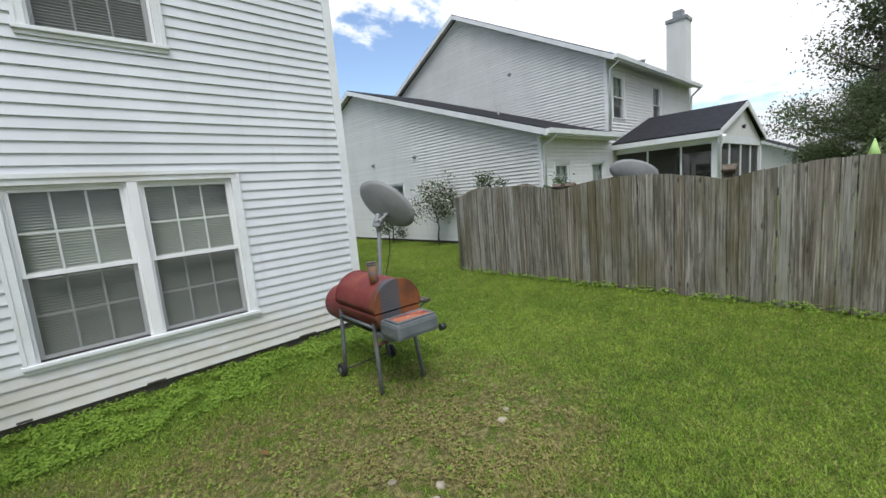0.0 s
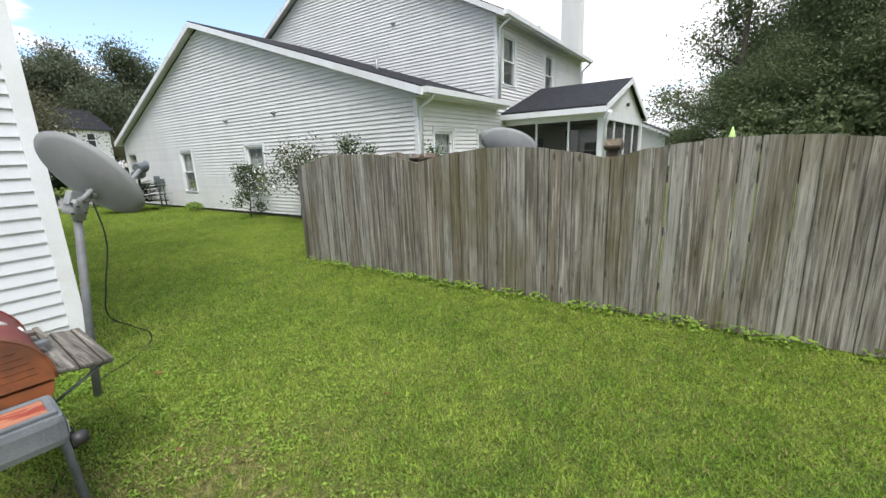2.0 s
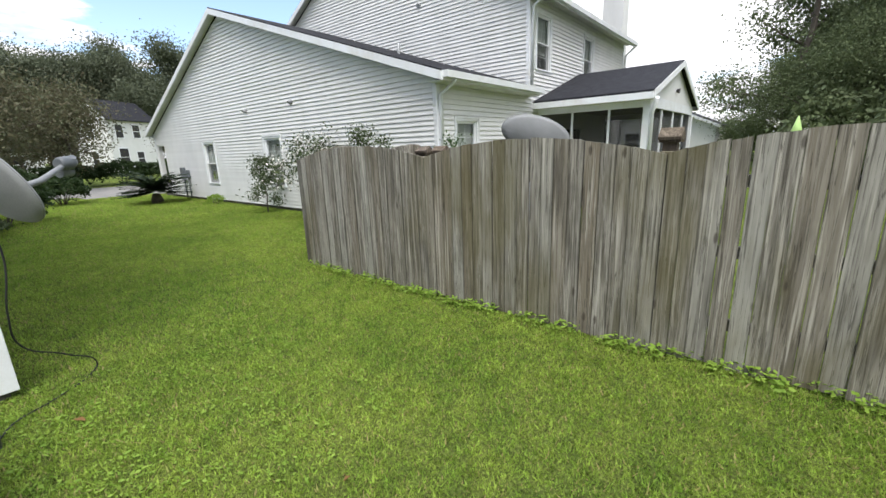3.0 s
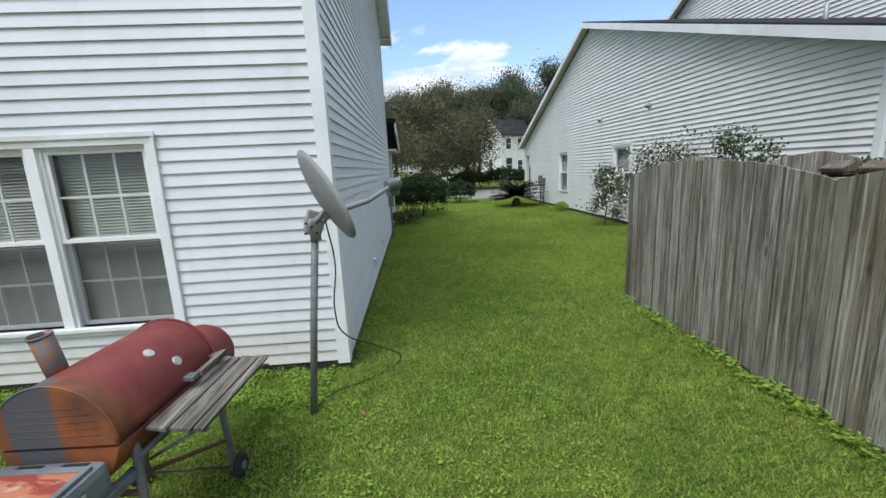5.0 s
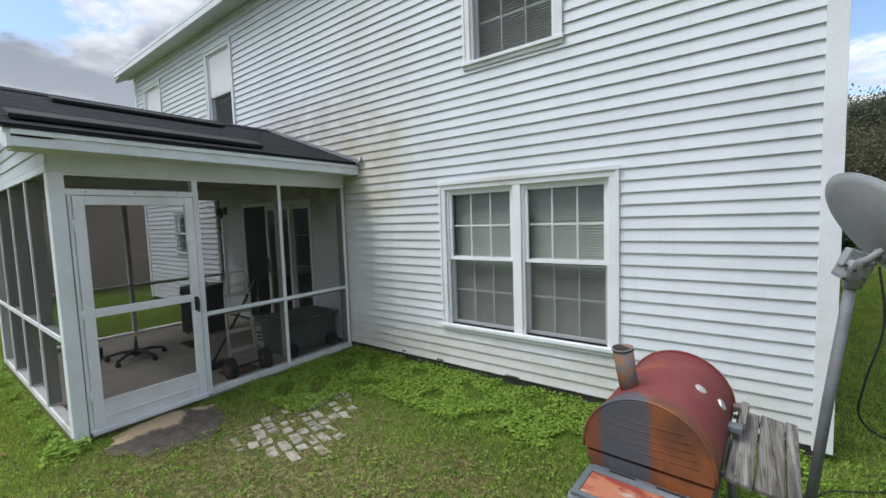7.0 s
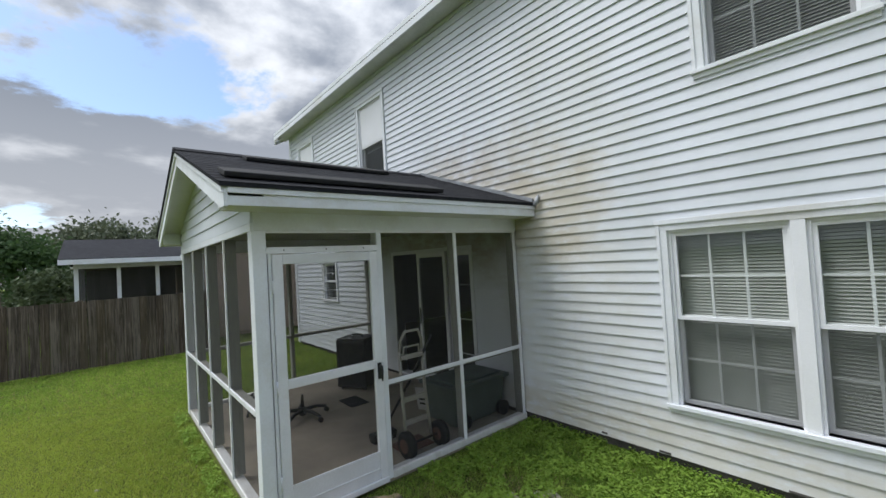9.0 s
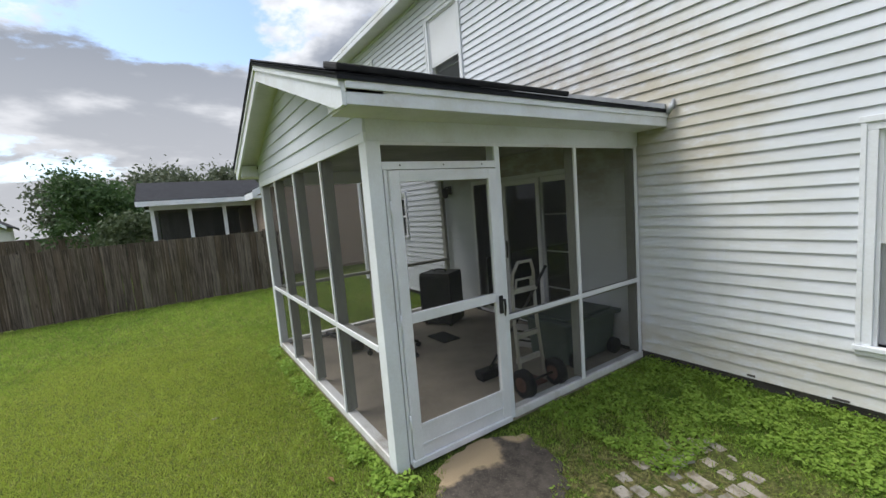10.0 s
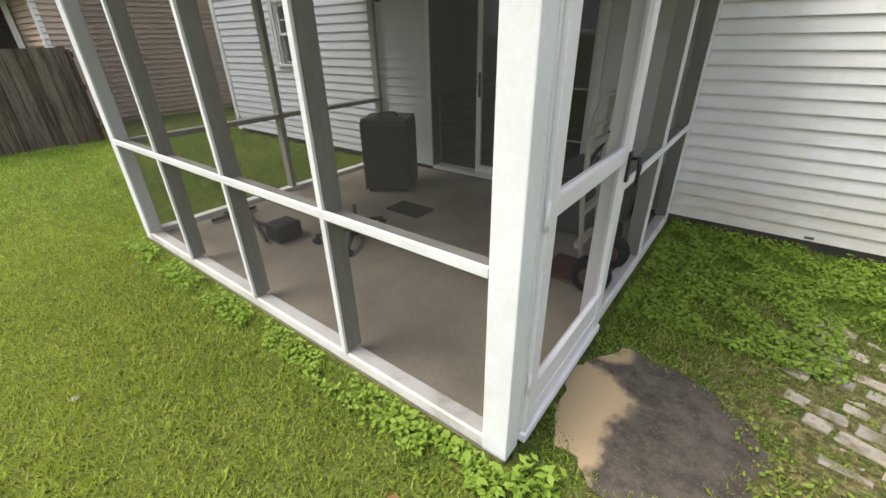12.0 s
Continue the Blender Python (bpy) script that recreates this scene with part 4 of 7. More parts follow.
for y in (2.12, 2.46, 2.80):
    pp("screw_head", tube([(PX1 + 0.014, y, 2.078), (PX1 + 0.019, y, 2.078)], 0.006, 8), DARKMETAL, parent=hdr)
# ceiling, soffits, fascias
pbx("ceiling_panel", GREYWOOD, (PX0 + 0.09, PY0 + 0.09, 2.40), (PX1 - 0.09, PY1, 2.43), 0)
for s, e in ((1, PX1), (-1, PX0)):
    x0, x1 = (e + 0.009, e + 0.29) if s > 0 else (e - 0.29, e - 0.009)
    pbx("soffit", SOFFIT, (x0, PY0 - 0.20, 2.365), (x1, HY - 0.02, 2.38), 0)
    f0, f1 = (e + 0.28, e + 0.305) if s > 0 else (e - 0.305, e - 0.28)
    bm = box((f0, PY0 - 0.215, 2.365), (f1, HY - 0.02, 2.50), 0.004)
    g0, g1 = (f1 - 0.002, f1 + 0.014) if s > 0 else (f0 - 0.014, f0 + 0.002)
    add_box(bm, (g0, PY0 - 0.215, 2.445), (g1, HY - 0.02, 2.505), 0.003)
    pp("fascia", bm, WHITE)
slope_p = (RZ - EZ) / (RX - (PX1 + 0.305)) * -1


def porch_roof_z(x):
    return RZ - slope_p * abs(x - RX)


# gable end boards
z = PTOP + 0.02
lo_u, hi_u = PX0 - 0.005, PX1 + 0.005
pbx("gable_skirt", WHITE, (PX0 - 0.008, PY0 - 0.012, PTOP - 0.005), (PX1 + 0.012, PY0 + 0.008, PTOP + 0.055), 0.003)
pp("gable_backing", prism([(lo_u, PTOP + 0.05), (hi_u, PTOP + 0.05), (hi_u, porch_roof_z(hi_u) - 0.06), (RX, RZ - 0.06), (lo_u, porch_roof_z(lo_u) - 0.06)], "y", PY0 + 0.005, PY0 + 0.05), VINYL)
z = PTOP + 0.055
while z < RZ - 0.16:
    zt = z + 0.115
    half0 = min(hi_u - RX, (RZ - 0.05 - z) / slope_p)
    half1 = max(min(hi_u - RX, (RZ - 0.05 - zt) / slope_p), 0.0)
    me = bpy.data.meshes.new("gable_board")
    y0, y1 = PY0 - 0.013, PY0 + 0.001
    me.from_pydata([(RX - half0, PY0 + 0.005, z), (RX + half0, PY0 + 0.005, z), (RX + half0, y0, z), (RX - half0, y0, z),
                    (RX - half1, PY0 + 0.005, zt), (RX + half1, PY0 + 0.005, zt), (RX + half1, y1, zt), (RX - half1, y1, zt)], [],
                   [(0, 1, 2, 3), (2, 6, 7, 3), (7, 6, 5, 4), (3, 7, 4, 0), (1, 5, 6, 2)])
    me.transform(porch_inv)
    me.materials.append(VINYL)
    piece("gable_board", me, porch)
    z = zt
# rake boards, overhang lining and return boxes
YR = PY0 - 0.215
for s in (1, -1):
    xe = RX + s * (PX1 + 0.305 - RX)
    ze = porch_roof_z(xe)
    bm = prism([(RX, RZ - 0.02), (xe, ze - 0.02), (xe, ze - 0.155), (xe - s * 0.10, ze - 0.155), (RX, RZ - 0.165)], "y", YR - 0.022, YR)
    add_prism(bm, [(RX, RZ - 0.018), (xe, ze - 0.018), (xe, ze - 0.065), (RX, RZ - 0.068)], "y", YR - 0.036, YR - 0.02)
    pp("rake_board", bm, WHITE)
    pp("rake_soffit", prism([(RX, RZ - 0.07), (xe, ze - 0.07), (xe, ze - 0.085), (RX, RZ - 0.085)], "y", YR, PY0 + 0.004), SOFFIT)
    pp("eave_return", prism([(xe - s * 0.03, ze - 0.09), (xe - s * 0.03, ze - 0.134), (xe - s * 0.30, ze - 0.134), (xe - s * 0.30, ze + 0.0)], "y", YR + 0.001, PY0 - 0.014), WHITE)
for s in (1, -1):
    xe = RX + s * (PX1 + 0.325 - RX)
    n = Vector((slope_p * s, 1)).normalized()
    r = pp("roof_slope", prism([(RX, RZ), (xe, porch_roof_z(xe)), (xe, porch_roof_z(xe) - 0.025), (RX, RZ - 0.025)], "y", YR - 0.045, HY - 0.018), SHINGLE, "dark shingled slope")
    k = 15
    for i in range(k):
        f0, f1 = i / k, min((i + 1.12) / k, 1)
        xa, xb = xe + (RX - xe) * f0, xe + (RX - xe) * f1
        za, zb = porch_roof_z(xa), porch_roof_z(xb)
        nx, nz = n.x, n.y
        pp("shingle_course", prism([(xa + nx * 0.002, za + nz * 0.002), (xb + nx * 0.002, zb + nz * 0.002), (xb + nx * 0.005, zb + nz * 0.005), (xa + nx * 0.008, za + nz * 0.008)],
                                   "y", YR - 0.052, HY - 0.02), SHINGLE, parent=r)
pp("ridge_cap", prism([(RX - 0.14, porch_roof_z(RX - 0.14) + 0.018), (RX, RZ + 0.03), (RX + 0.14, porch_roof_z(RX + 0.14) + 0.018), (RX, RZ + 0.012)], "y", YR - 0.05, HY - 0.02), SHINGLE)
bm = prism([(PX1 + 0.30, porch_roof_z(PX1 + 0.30) + 0.012), (RX, RZ + 0.012), (RX, RZ + 0.055), (PX1 + 0.30, porch_roof_z(PX1 + 0.30) + 0.055)], "y", HY - 0.045, HY - 0.022)
pp("wall_flashing", bm, GALV, "step flashing along the wall")
pp("eave_end_cap", tube([(PX1 + 0.33, HY - 0.06, 2.48), (PX1 + 0.37, HY - 0.05, 2.53), (PX1 + 0.375, HY - 0.03, 2.60)], [0.02, 0.028, 0.012], 8), GALV)
# black strips lying on the roof
for (x, y0, y1, w) in ((-1.99, 1.70, 3.62, 0.115), (-3.35, 2.2, 3.9, 0.09)):
    zc = porch_roof_z(x) + 0.018
    st = tagged(part("roof_strip", box((-w, y0, 0.0), (w, y1, 0.04), 0.012), RUBBER), "long black rubber strip lying on the porch shingles", "roofing strip", "roof strips")
    st.matrix_world = pose(x, 0, zc, 0, math.degrees(math.atan(slope_p)), 0)

# screen door
sd = thing("screen_door", pose(PX1, 2.02, 0), "white closed metal screen door with a kick panel", "screen door")
DW, DT = 0.905, 2.045
def door_part(name, lo, hi, mat=ALU, bev=0.004, label=""):
    return bx(name, mat, sd, (lo[0], lo[1], lo[2]), (hi[0], hi[1], hi[2]), bev, label)
door_part("hinge_jamb", (-0.05, -0.018, 0.05), (0.010, 0.006, DT + 0.006))
door_part("stile", (-0.012, 0.010, 0.075), (0.026, 0.085, DT))
door_part("stile", (-0.012, DW - 0.075, 0.075), (0.026, DW, DT))
door_part("top_rail", (-0.011, 0.085, DT - 0.075), (0.025, DW - 0.075, DT))
door_part("mid_rail", (-0.011, 0.085, 1.025), (0.025, DW - 0.075, 1.095))
kick = door_part("kick_panel", (-0.010, 0.085, 0.075), (0.018, DW - 0.075, 0.30))
bx("trim_bar", ALU, kick, (0.016, 0.085, 0.285), (0.027, DW - 0.075, 0.315), 0.003)
bx("trim_bar", ALU, kick, (0.016, 0.085, 0.155), (0.024, DW - 0.075, 0.17), 0.003)
bx("threshold", ALU, sd, (-0.05, -0.005, 0.03), (0.035, DW + 0.005, 0.073), 0.004)
for c, d in ((0.31, 1.03), (1.09, DT - 0.07)):
    part("screen", flat_quad((0.004, 0.08, c), (0.004, DW - 0.07, c), (0.004, DW - 0.07, d), (0.004, 0.08, d)), SCREEN, sd)
for z in (0.35, 1.05, 1.8):
    part("hinge", tube([(0.024, 0.006, z - 0.05), (0.024, 0.006, z + 0.05)], 0.008, 8), ALU, sd)
h = bx("door_handle", BLACK, sd, (0.026, DW - 0.055, 0.93), (0.040, DW - 0.02, 1.07), 0.004, "black lever handle")
part("lever", tube([(0.04, DW - 0.038, 1.04), (0.075, DW - 0.038, 1.045), (0.08, DW - 0.038, 1.0), (0.075, DW - 0.04, 0.92)], [0.009, 0.011, 0.010, 0.007], 8), BLACK, h)

# ---- fences ----


def fence_run(name, m, length, mat, top, label, group, width=0.14, seed=1, rails=True, post_step=2.4):
    """A board fence along x with its boards to -y; top(u) gives the board height. Boards are pieces."""
    rng = random.Random(seed)
    f = thing(name, m, label, "fence", group)
    u = 0.0
    while u < length - 0.02:
        w = width * rng.uniform(0.9, 1.08)
        h0, h1 = top(u), top(min(u + w, length))
        g = rng.uniform(0.0008, 0.0025) if rng.random() < 0.8 else rng.uniform(0.003, 0.006)
        t = 0.018
        y = rng.uniform(-0.010, 0.004)
        lean = rng.uniform(-0.006, 0.006)
        d = rng.uniform(-0.006, 0.006)
        h0, h1 = h0 + d, h1 + d
        z0 = rng.uniform(0.0, 0.035)
        a, b = u + g, u + w - g
        c = 0.004
        poly = [(a, z0), (b, z0), (b + lean, h1 - c), (b - c + lean, h1), (a + c + lean, h0), (a + lean, h0 - c)]
        bm = prism(poly, "y", y - t, y)
        part("board", bm, mat, f)
        u += w
    if rails:
        for z in (0.3, 0.85, 1.35):
            bx("rail", mat, f, (0, 0.006, z), (length, 0.045, z + 0.085))
        u = 0.0
        while u < length + 0.01:
            bx("post", mat, f, (u - 0.045, 0.008, -0.2), (u + 0.045, 0.10, top(u) + 0.02), 0.004)
            u += post_step
    return f


def scallop(low, high, step):
    return lambda u: low + (high - low) * abs(math.sin(math.pi * (u % step) / step)) ** 0.75


FX = 6.19
fence_run("board_fence", side(FX, 6.13, 0, -90), 14.4, FENCE, scallop(1.575, 1.735, 2.38), "tall weathered grey board fence with scalloped top", "garden fences", 0.128, 3, post_step=2.38)
fence_run("board_fence", side(FX + 0.05, 6.17, 0, 0), 3.05, FENCE, scallop(1.56, 1.76, 1.52), "short weathered board fence return with arched top", "garden fences", 0.142, 5, post_step=1.52)
fence_run("board_fence", side(-10.9, -9.0, 0, 90), 12.05, FENCE_L, lambda u: 1.50, "long level brown weathered board fence", "garden fences", 0.15, 8)
fence_run("board_fence", side(-12.9, 3.08, 0, 0), 2.0, FENCE_L, lambda u: 1.48, "short level brown board fence return", "garden fences", 0.15, 9)
fence_run("board_fence", side(-10.9, -9.0, 0, 180), 24.0, FENCE_L, lambda u: 1.50, "level brown fence running away from the lawn", "garden fences", 0.15, 10)


fence_run("board_fence", side(-27.0, -24.0, 0, 90), 25.0, FENCE_L, lambda u: 1.72, "distant level brown fence beyond the neighbouring lawn", "garden fences", 0.30, 15, rails=False)


def post_cap(x, y, zt, tall, label):
    p = thing("fence_post", pose(x, y, 0), label, "fence post", "fence posts")
    bx("post", FENCE_L, p, (-0.05, -0.05, -0.2), (0.05, 0.05, zt), 0.004)
    c = part("cap", prism([(-0.085, zt), (0.085, zt), (0.085, zt + 0.02), (0.0, zt + 0.02 + tall), (-0.085, zt + 0.02)], "y", -0.08, 0.08), FENCE_L, p)
    bx("cap_plate", FENCE_L, c, (-0.075, -0.075, zt - 0.02), (0.075, 0.075, zt), 0.003)


post_cap(FX + 0.17, 1.37, 1.68, 0.07, "weathered wooden fence post with a pitched cap")
post_cap(FX + 0.15, 3.62, 1.63, 0.05, "weathered wooden fence post with a flat cap")
post_cap(FX + 0.15, 3.86, 1.63, 0.05, "weathered wooden fence post with a flat cap")
post_cap(FX + 0.14, 6.02, 1.56, 0.04, "weathered wooden corner fence post with cap")

# ---- neighbouring house to the east ----
nh = thing("house", pose(9.35, 6.1, 0), "large pale two-storey house with siding and dark roof", "house", "neighbour houses")
N0 = Matrix.Translation((9.35, 6.1, 0))
N0i = N0.inverted()


def npart(name, bm, mat, parent=None, label="", m=None):
    bmesh.ops.transform(bm, matrix=N0i @ (m or Matrix.Identity(4)), verts=bm.verts)
    return part(name, bm, mat, parent or nh, label)


def nwall(m, u0, u1, z0, z1, holes, top, limits, zmax, mat=VINYL_N):
    w = part("wall", wall_mesh(u0, u1, z0, z1, 0.15, holes, top), mat, nh)
    w.matrix_local = N0i @ m
    siding(w, u0, u1, z0, zmax, [grown(h) for h in holes], mat, limits, lip=0.030)
    return w


NX, NY0, NY1 = 9.35, 6.15, 22.5
NAP, NAPZ = 14.85, 5.88
NE0, NE1 = 3.02, 2.70
# gable wall towards the lawn: u runs from north to south
ML = side(NX, 0, 0, -90)


def nlim(z):
    lo, hi = -NY1, -NY0
    if z > NE1:
        lo = -NY1 + (NY1 - NAP) * (z - NE1) / (NAPZ - NE1)
    if z > NE0:
        hi = -NY0 - (NAP - NY0) * (z - NE0) / (NAPZ - NE0)
    return lo, hi


NWA = (-17.40, -16.58, 0.70, 2.10)
NWB = (-12.98, -12.10, 0.72, 2.12)
NOPEN = (-22.3, -21.55, 0.10, 2.15)
nwall(ML, -NY1, -NY0, 0.10, 2.6, [NWA, NWB, NOPEN], [(-NY1, 2.6), (-NY0, 2.6), (-NY0, NE0), (-NAP, NAPZ), (-NY1, NE1)], nlim, NAPZ - 0.1)
for h in (NWA, NWB):
    hung_window("window", N0i @ ML, *h, cols=2, rows=2, parent=nh, low_screen=True)
npart("foundation", box((NX + 0.03, NY0 + 0.05, -0.2), (21.4, NY1 - 0.05, 0.10)), FOUND)
npart("corner_trim", box((NX - 0.03, NY0 - 0.03, 0.08), (NX + 0.08, NY0 + 0.07, NE0 - 0.05), 0.004), WHITE)
npart("corner_trim", box((NX - 0.03, NY1 - 0.10, 0.08), (NX + 0.08, NY1 + 0.02, NE1 - 0.05), 0.004), WHITE)
# back wall of the low wing and of the tall block
MB = side(0, NY0, 0, 0)
NW1, NW2 = (9.98, 10.72, 0.95, 2.22), (12.05, 12.85, 0.95, 2.22)
NU1, NU2 = (13.62, 14.42, 3.66, 5.02), (17.0, 17.8, 3.66, 5.02)
nwall(MB, NX, 13.2, 0.10, NE0 - 0.1, [NW1, NW2], None, None, NE0 - 0.12)
TX0, TX1, TE, TYB, TAPZ = 13.2, 21.2, 5.45, 18.75, 8.72
nwall(MB, TX0, TX1, 0.10, TE, [NU1, NU2], None, None, TE - 0.02)
for h in (NW1, NW2, NU1, NU2):
    hung_window("window", N0i @ MB, *h, cols=2, rows=2, parent=nh, low_screen=True)
TM = (NY0 + TYB) / 2


def tlim(z):
    lo, hi = -TYB, -NY0
    if z > TE:
        f = (z - TE) / (TAPZ - TE)
        lo, hi = -TYB + (TYB - TM) * f, -NY0 - (TM - NY0) * f
    return lo, hi


nwall(side(TX0, 0, 0, -90), -TYB, -NY0 - 0.001, 2.8, TE, [], [(-TYB, TE), (-NY0 - 0.001, TE), (-TM, TAPZ)], tlim, TAPZ - 0.1)
npart("wall", wall_mesh(NY0, TYB, 0.10, TE, 0.15, [], [(NY0, TE), (TYB, TE), (TM, TAPZ)]), VINYL_N, m=side(TX1, 0, 0, 90))
npart("corner_trim", box((TX0 - 0.03, NY0 - 0.03, 3.0), (TX0 + 0.08, NY0 + 0.07, TE), 0.004), WHITE)
npart("corner_trim", box((TX1 - 0.07, NY0 - 0.03, 0.1), (TX1 + 0.03, NY0 + 0.07, TE), 0.004), WHITE)


def nroof(ridge, eave, x0, x1, thick=0.14):
    """A slope along x with its shingles and fascia."""
    (yr, zr), (ye, ze) = ridge, eave
    npart("roof_slope", prism([(yr, zr + 0.04), (ye, ze + 0.04), (ye, ze), (yr, zr)], "x", x0, x1), SHINGLE)
    s = 1 if ye > yr else -1
    npart("fascia", box((x0 + 0.01, min(ye, ye + s * 0.02), ze - 0.14), (x1 - 0.01, max(ye, ye + s * 0.02), ze + 0.02), 0), WHITE)


def nrake(ridge, eave, x, w=0.15):
    (yr, zr), (ye, ze) = ridge, eave
    npart("rake_board", prism([(yr, zr + 0.01), (ye, ze + 0.01), (ye, ze - w), (yr, zr - w)], "x", x - 0.03, x), WHITE)
    npart("rake_soffit", prism([(yr, zr - 0.05), (ye, ze - 0.05), (ye, ze - 0.07), (yr, zr - 0.07)], "x", x, x + 0.24), SOFFIT)


SA = (NAPZ - NE0) / (NAP - NY0)
SB = (NAPZ - NE1) / (NY1 - NAP)
AP = (NAP, NAPZ + 0.15)
EA = (NY0 - 0.35, NE0 + 0.15 - SA * 0.35)
EB = (NY1 + 0.35, NE1 + 0.15 - SB * 0.35)
nroof(AP, EA, NX - 0.25, TX0)
nroof(AP, EB, NX - 0.25, TX0)
nrake(AP, EA, NX - 0.24)
nrake(AP, EB, NX - 0.24)
npart("soffit", box((NX - 0.2, NY0 - 0.34, NE0 - 0.12), (TX0 - 0.03, NY0 - 0.02, NE0 - 0.10)), SOFFIT)
npart("gutter", prism([(NY0 - 0.47, EA[1] - 0.10), (NY0 - 0.36, EA[1] - 0.10), (NY0 - 0.36, EA[1] + 0.02), (NY0 - 0.48, EA[1] + 0.02)], "x", NX - 0.22, TX0), WHITE)
npart("downpipe", tube([(NX + 0.1, NY0 - 0.42, EA[1] - 0.1), (NX + 0.1, NY0 - 0.35, EA[1] - 0.18), (NX + 0.05, NY0 - 0.08, EA[1] - 0.36), (NX + 0.05, NY0 - 0.07, 0.2)], 0.038, 8), WHITE)
ST = (TAPZ - TE) / (TM - NY0)
TAP = (TM, TAPZ + 0.15)
TEA = (NY0 - 0.35, TE + 0.15 - ST * 0.35)
TEB = (TYB + 0.35, TE + 0.15 - ST * 0.35)
nroof(TAP, TEA, TX0 - 0.25, TX1 + 0.3)
nroof(TAP, TEB, TX0 - 0.25, TX1 + 0.3)
nrake(TAP, TEA, TX0 - 0.24)
nrake(TAP, TEB, TX0 - 0.24)
npart("soffit", box((TX0 - 0.2, NY0 - 0.34, TE - 0.06), (TX1 + 0.25, NY0 - 0.02, TE - 0.04)), SOFFIT)
npart("gutter", prism([(NY0 - 0.47, TEA[1] - 0.10), (NY0 - 0.36, TEA[1] - 0.10), (NY0 - 0.36, TEA[1] + 0.02), (NY0 - 0.48, TEA[1] + 0.02)], "x", TX0 - 0.22, TX1 + 0.3), WHITE)
npart("downpipe", tube([(TX0 + 0.08, NY0 - 0.42, TEA[1] - 0.1), (TX0 + 0.05, NY0 - 0.1, TEA[1] - 0.34), (TX0 + 0.05, NY0 - 0.08, 3.2)], 0.04, 8), WHITE)
npart("downpipe", tube([(TX1 + 0.2, NY0 - 0.42, TEA[1] - 0.1), (TX1 - 0.02, NY0 - 0.12, TEA[1] - 0.45), (TX1 - 0.02, NY0 - 0.08, 0.3)], 0.045, 8), WHITE)
ch = npart("chimney", box((TX1 + 0.03, 6.25, 0.1), (TX1 + 0.75, 7.05, 8.35), 0), VINYL_N, label="tall sided chimney with a metal cap")
bm = box((TX1 - 0.01, 6.21, 8.35), (TX1 + 0.79, 7.09, 8.50), 0.01)
add_box(bm, (TX1 + 0.2, 6.45, 8.5), (TX1 + 0.58, 6.85, 8.85), 0.01)
npart("chimney_cap", bm, GALV, ch)
npart("roof_vent", tube([(19.3, 7.4, 6.1), (19.3, 7.4, 6.55), (19.3, 7.4, 6.62)], [0.12, 0.12, 0.17], 10), GALV)
for y, z in ((11.25, 3.03), (13.85, 3.0)):
    npart("wall_vent", tube([(NX, y, z), (NX - 0.06, y, z), (NX - 0.10, y, z - 0.04)], [0.05, 0.05, 0.06], 8), GALV)
npart("wall_vent", tube([(TX0, 9.86, 5.90), (TX0 - 0.08, 9.86, 5.88)], [0.06, 0.07], 8), GALV)
npart("roof_pipe", tube([(11.4, 9.1, 3.9), (11.4, 9.1, 4.45)], 0.04, 8), GALV)
bm = box((NX - 0.14, 19.55, 0.75), (NX - 0.02, 19.85, 1.25), 0.01)
add_box(bm, (NX - 0.12, 19.15, 0.85), (NX - 0.02, 19.42, 1.15), 0.01)
add_tube(bm, [(NX - 0.07, 19.7, 0.75), (NX - 0.07, 19.7, 0.0)], 0.03, 8)
add_tube(bm, [(NX - 0.07, 19.28, 0.85), (NX - 0.07, 19.28, 0.0)], 0.025, 8)
npart("meter_box", bm, BOXGREY, label="grey electric meters with conduits")
# its screened porch
QX0, QX1, QY0 = 13.75, 19.5, 3.25
npart("porch_floor", box((QX0, QY0, -0.2), (QX1, NY0 - 0.02, 0.08)), CONCRETE)
for x, y in ((QX0 + 0.06, QY0 + 0.06), (QX1 - 0.06, QY0 + 0.06)):
    npart("porch_post", box((x - 0.09, y - 0.09, 0.08), (x + 0.09, y + 0.09, 2.45), 0.005), WHITE)
for y in (4.2, 5.15):
    npart("porch_post", box((QX0 + 0.02, y - 0.025, 0.08), (QX0 + 0.10, y + 0.025, 2.45)), WHITE)
for i in range(1, 4):
    x = QX0 + (QX1 - QX0) * i / 4
    npart("porch_post", box((x - 0.025, QY0 + 0.02, 0.08), (x + 0.025, QY0 + 0.10, 2.45)), WHITE)
npart("porch_beam", box((QX0, QY0, 2.45), (QX0 + 0.12, NY0 - 0.02, 2.70)), WHITE)
npart("porch_beam", box((QX0 + 0.12, QY0, 2.45), (QX1, QY0 + 0.12, 2.70)), WHITE)
npart("porch_beam", box((QX1 - 0.12, QY0 + 0.12, 2.45), (QX1, NY0 - 0.02, 2.70)), WHITE)
npart("porch_ceiling", box((QX0 + 0.12, QY0 + 0.12, 2.62), (QX1 - 0.12, NY0 - 0.02, 2.66)), GREYWOOD)
npart("porch_screen", flat_quad((QX0 + 0.06, QY0 + 0.1, 0.1), (QX0 + 0.06, NY0 - 0.02, 0.1), (QX0 + 0.06, NY0 - 0.02, 2.45), (QX0 + 0.06, QY0 + 0.1, 2.45)), DARKSCREEN)
npart("porch_screen", flat_quad((QX0 + 0.1, QY0 + 0.06, 0.1), (QX1 - 0.1, QY0 + 0.06, 0.1), (QX1 - 0.1, QY0 + 0.06, 2.45), (QX0 + 0.1, QY0 + 0.06, 2.45)), DARKSCREEN)
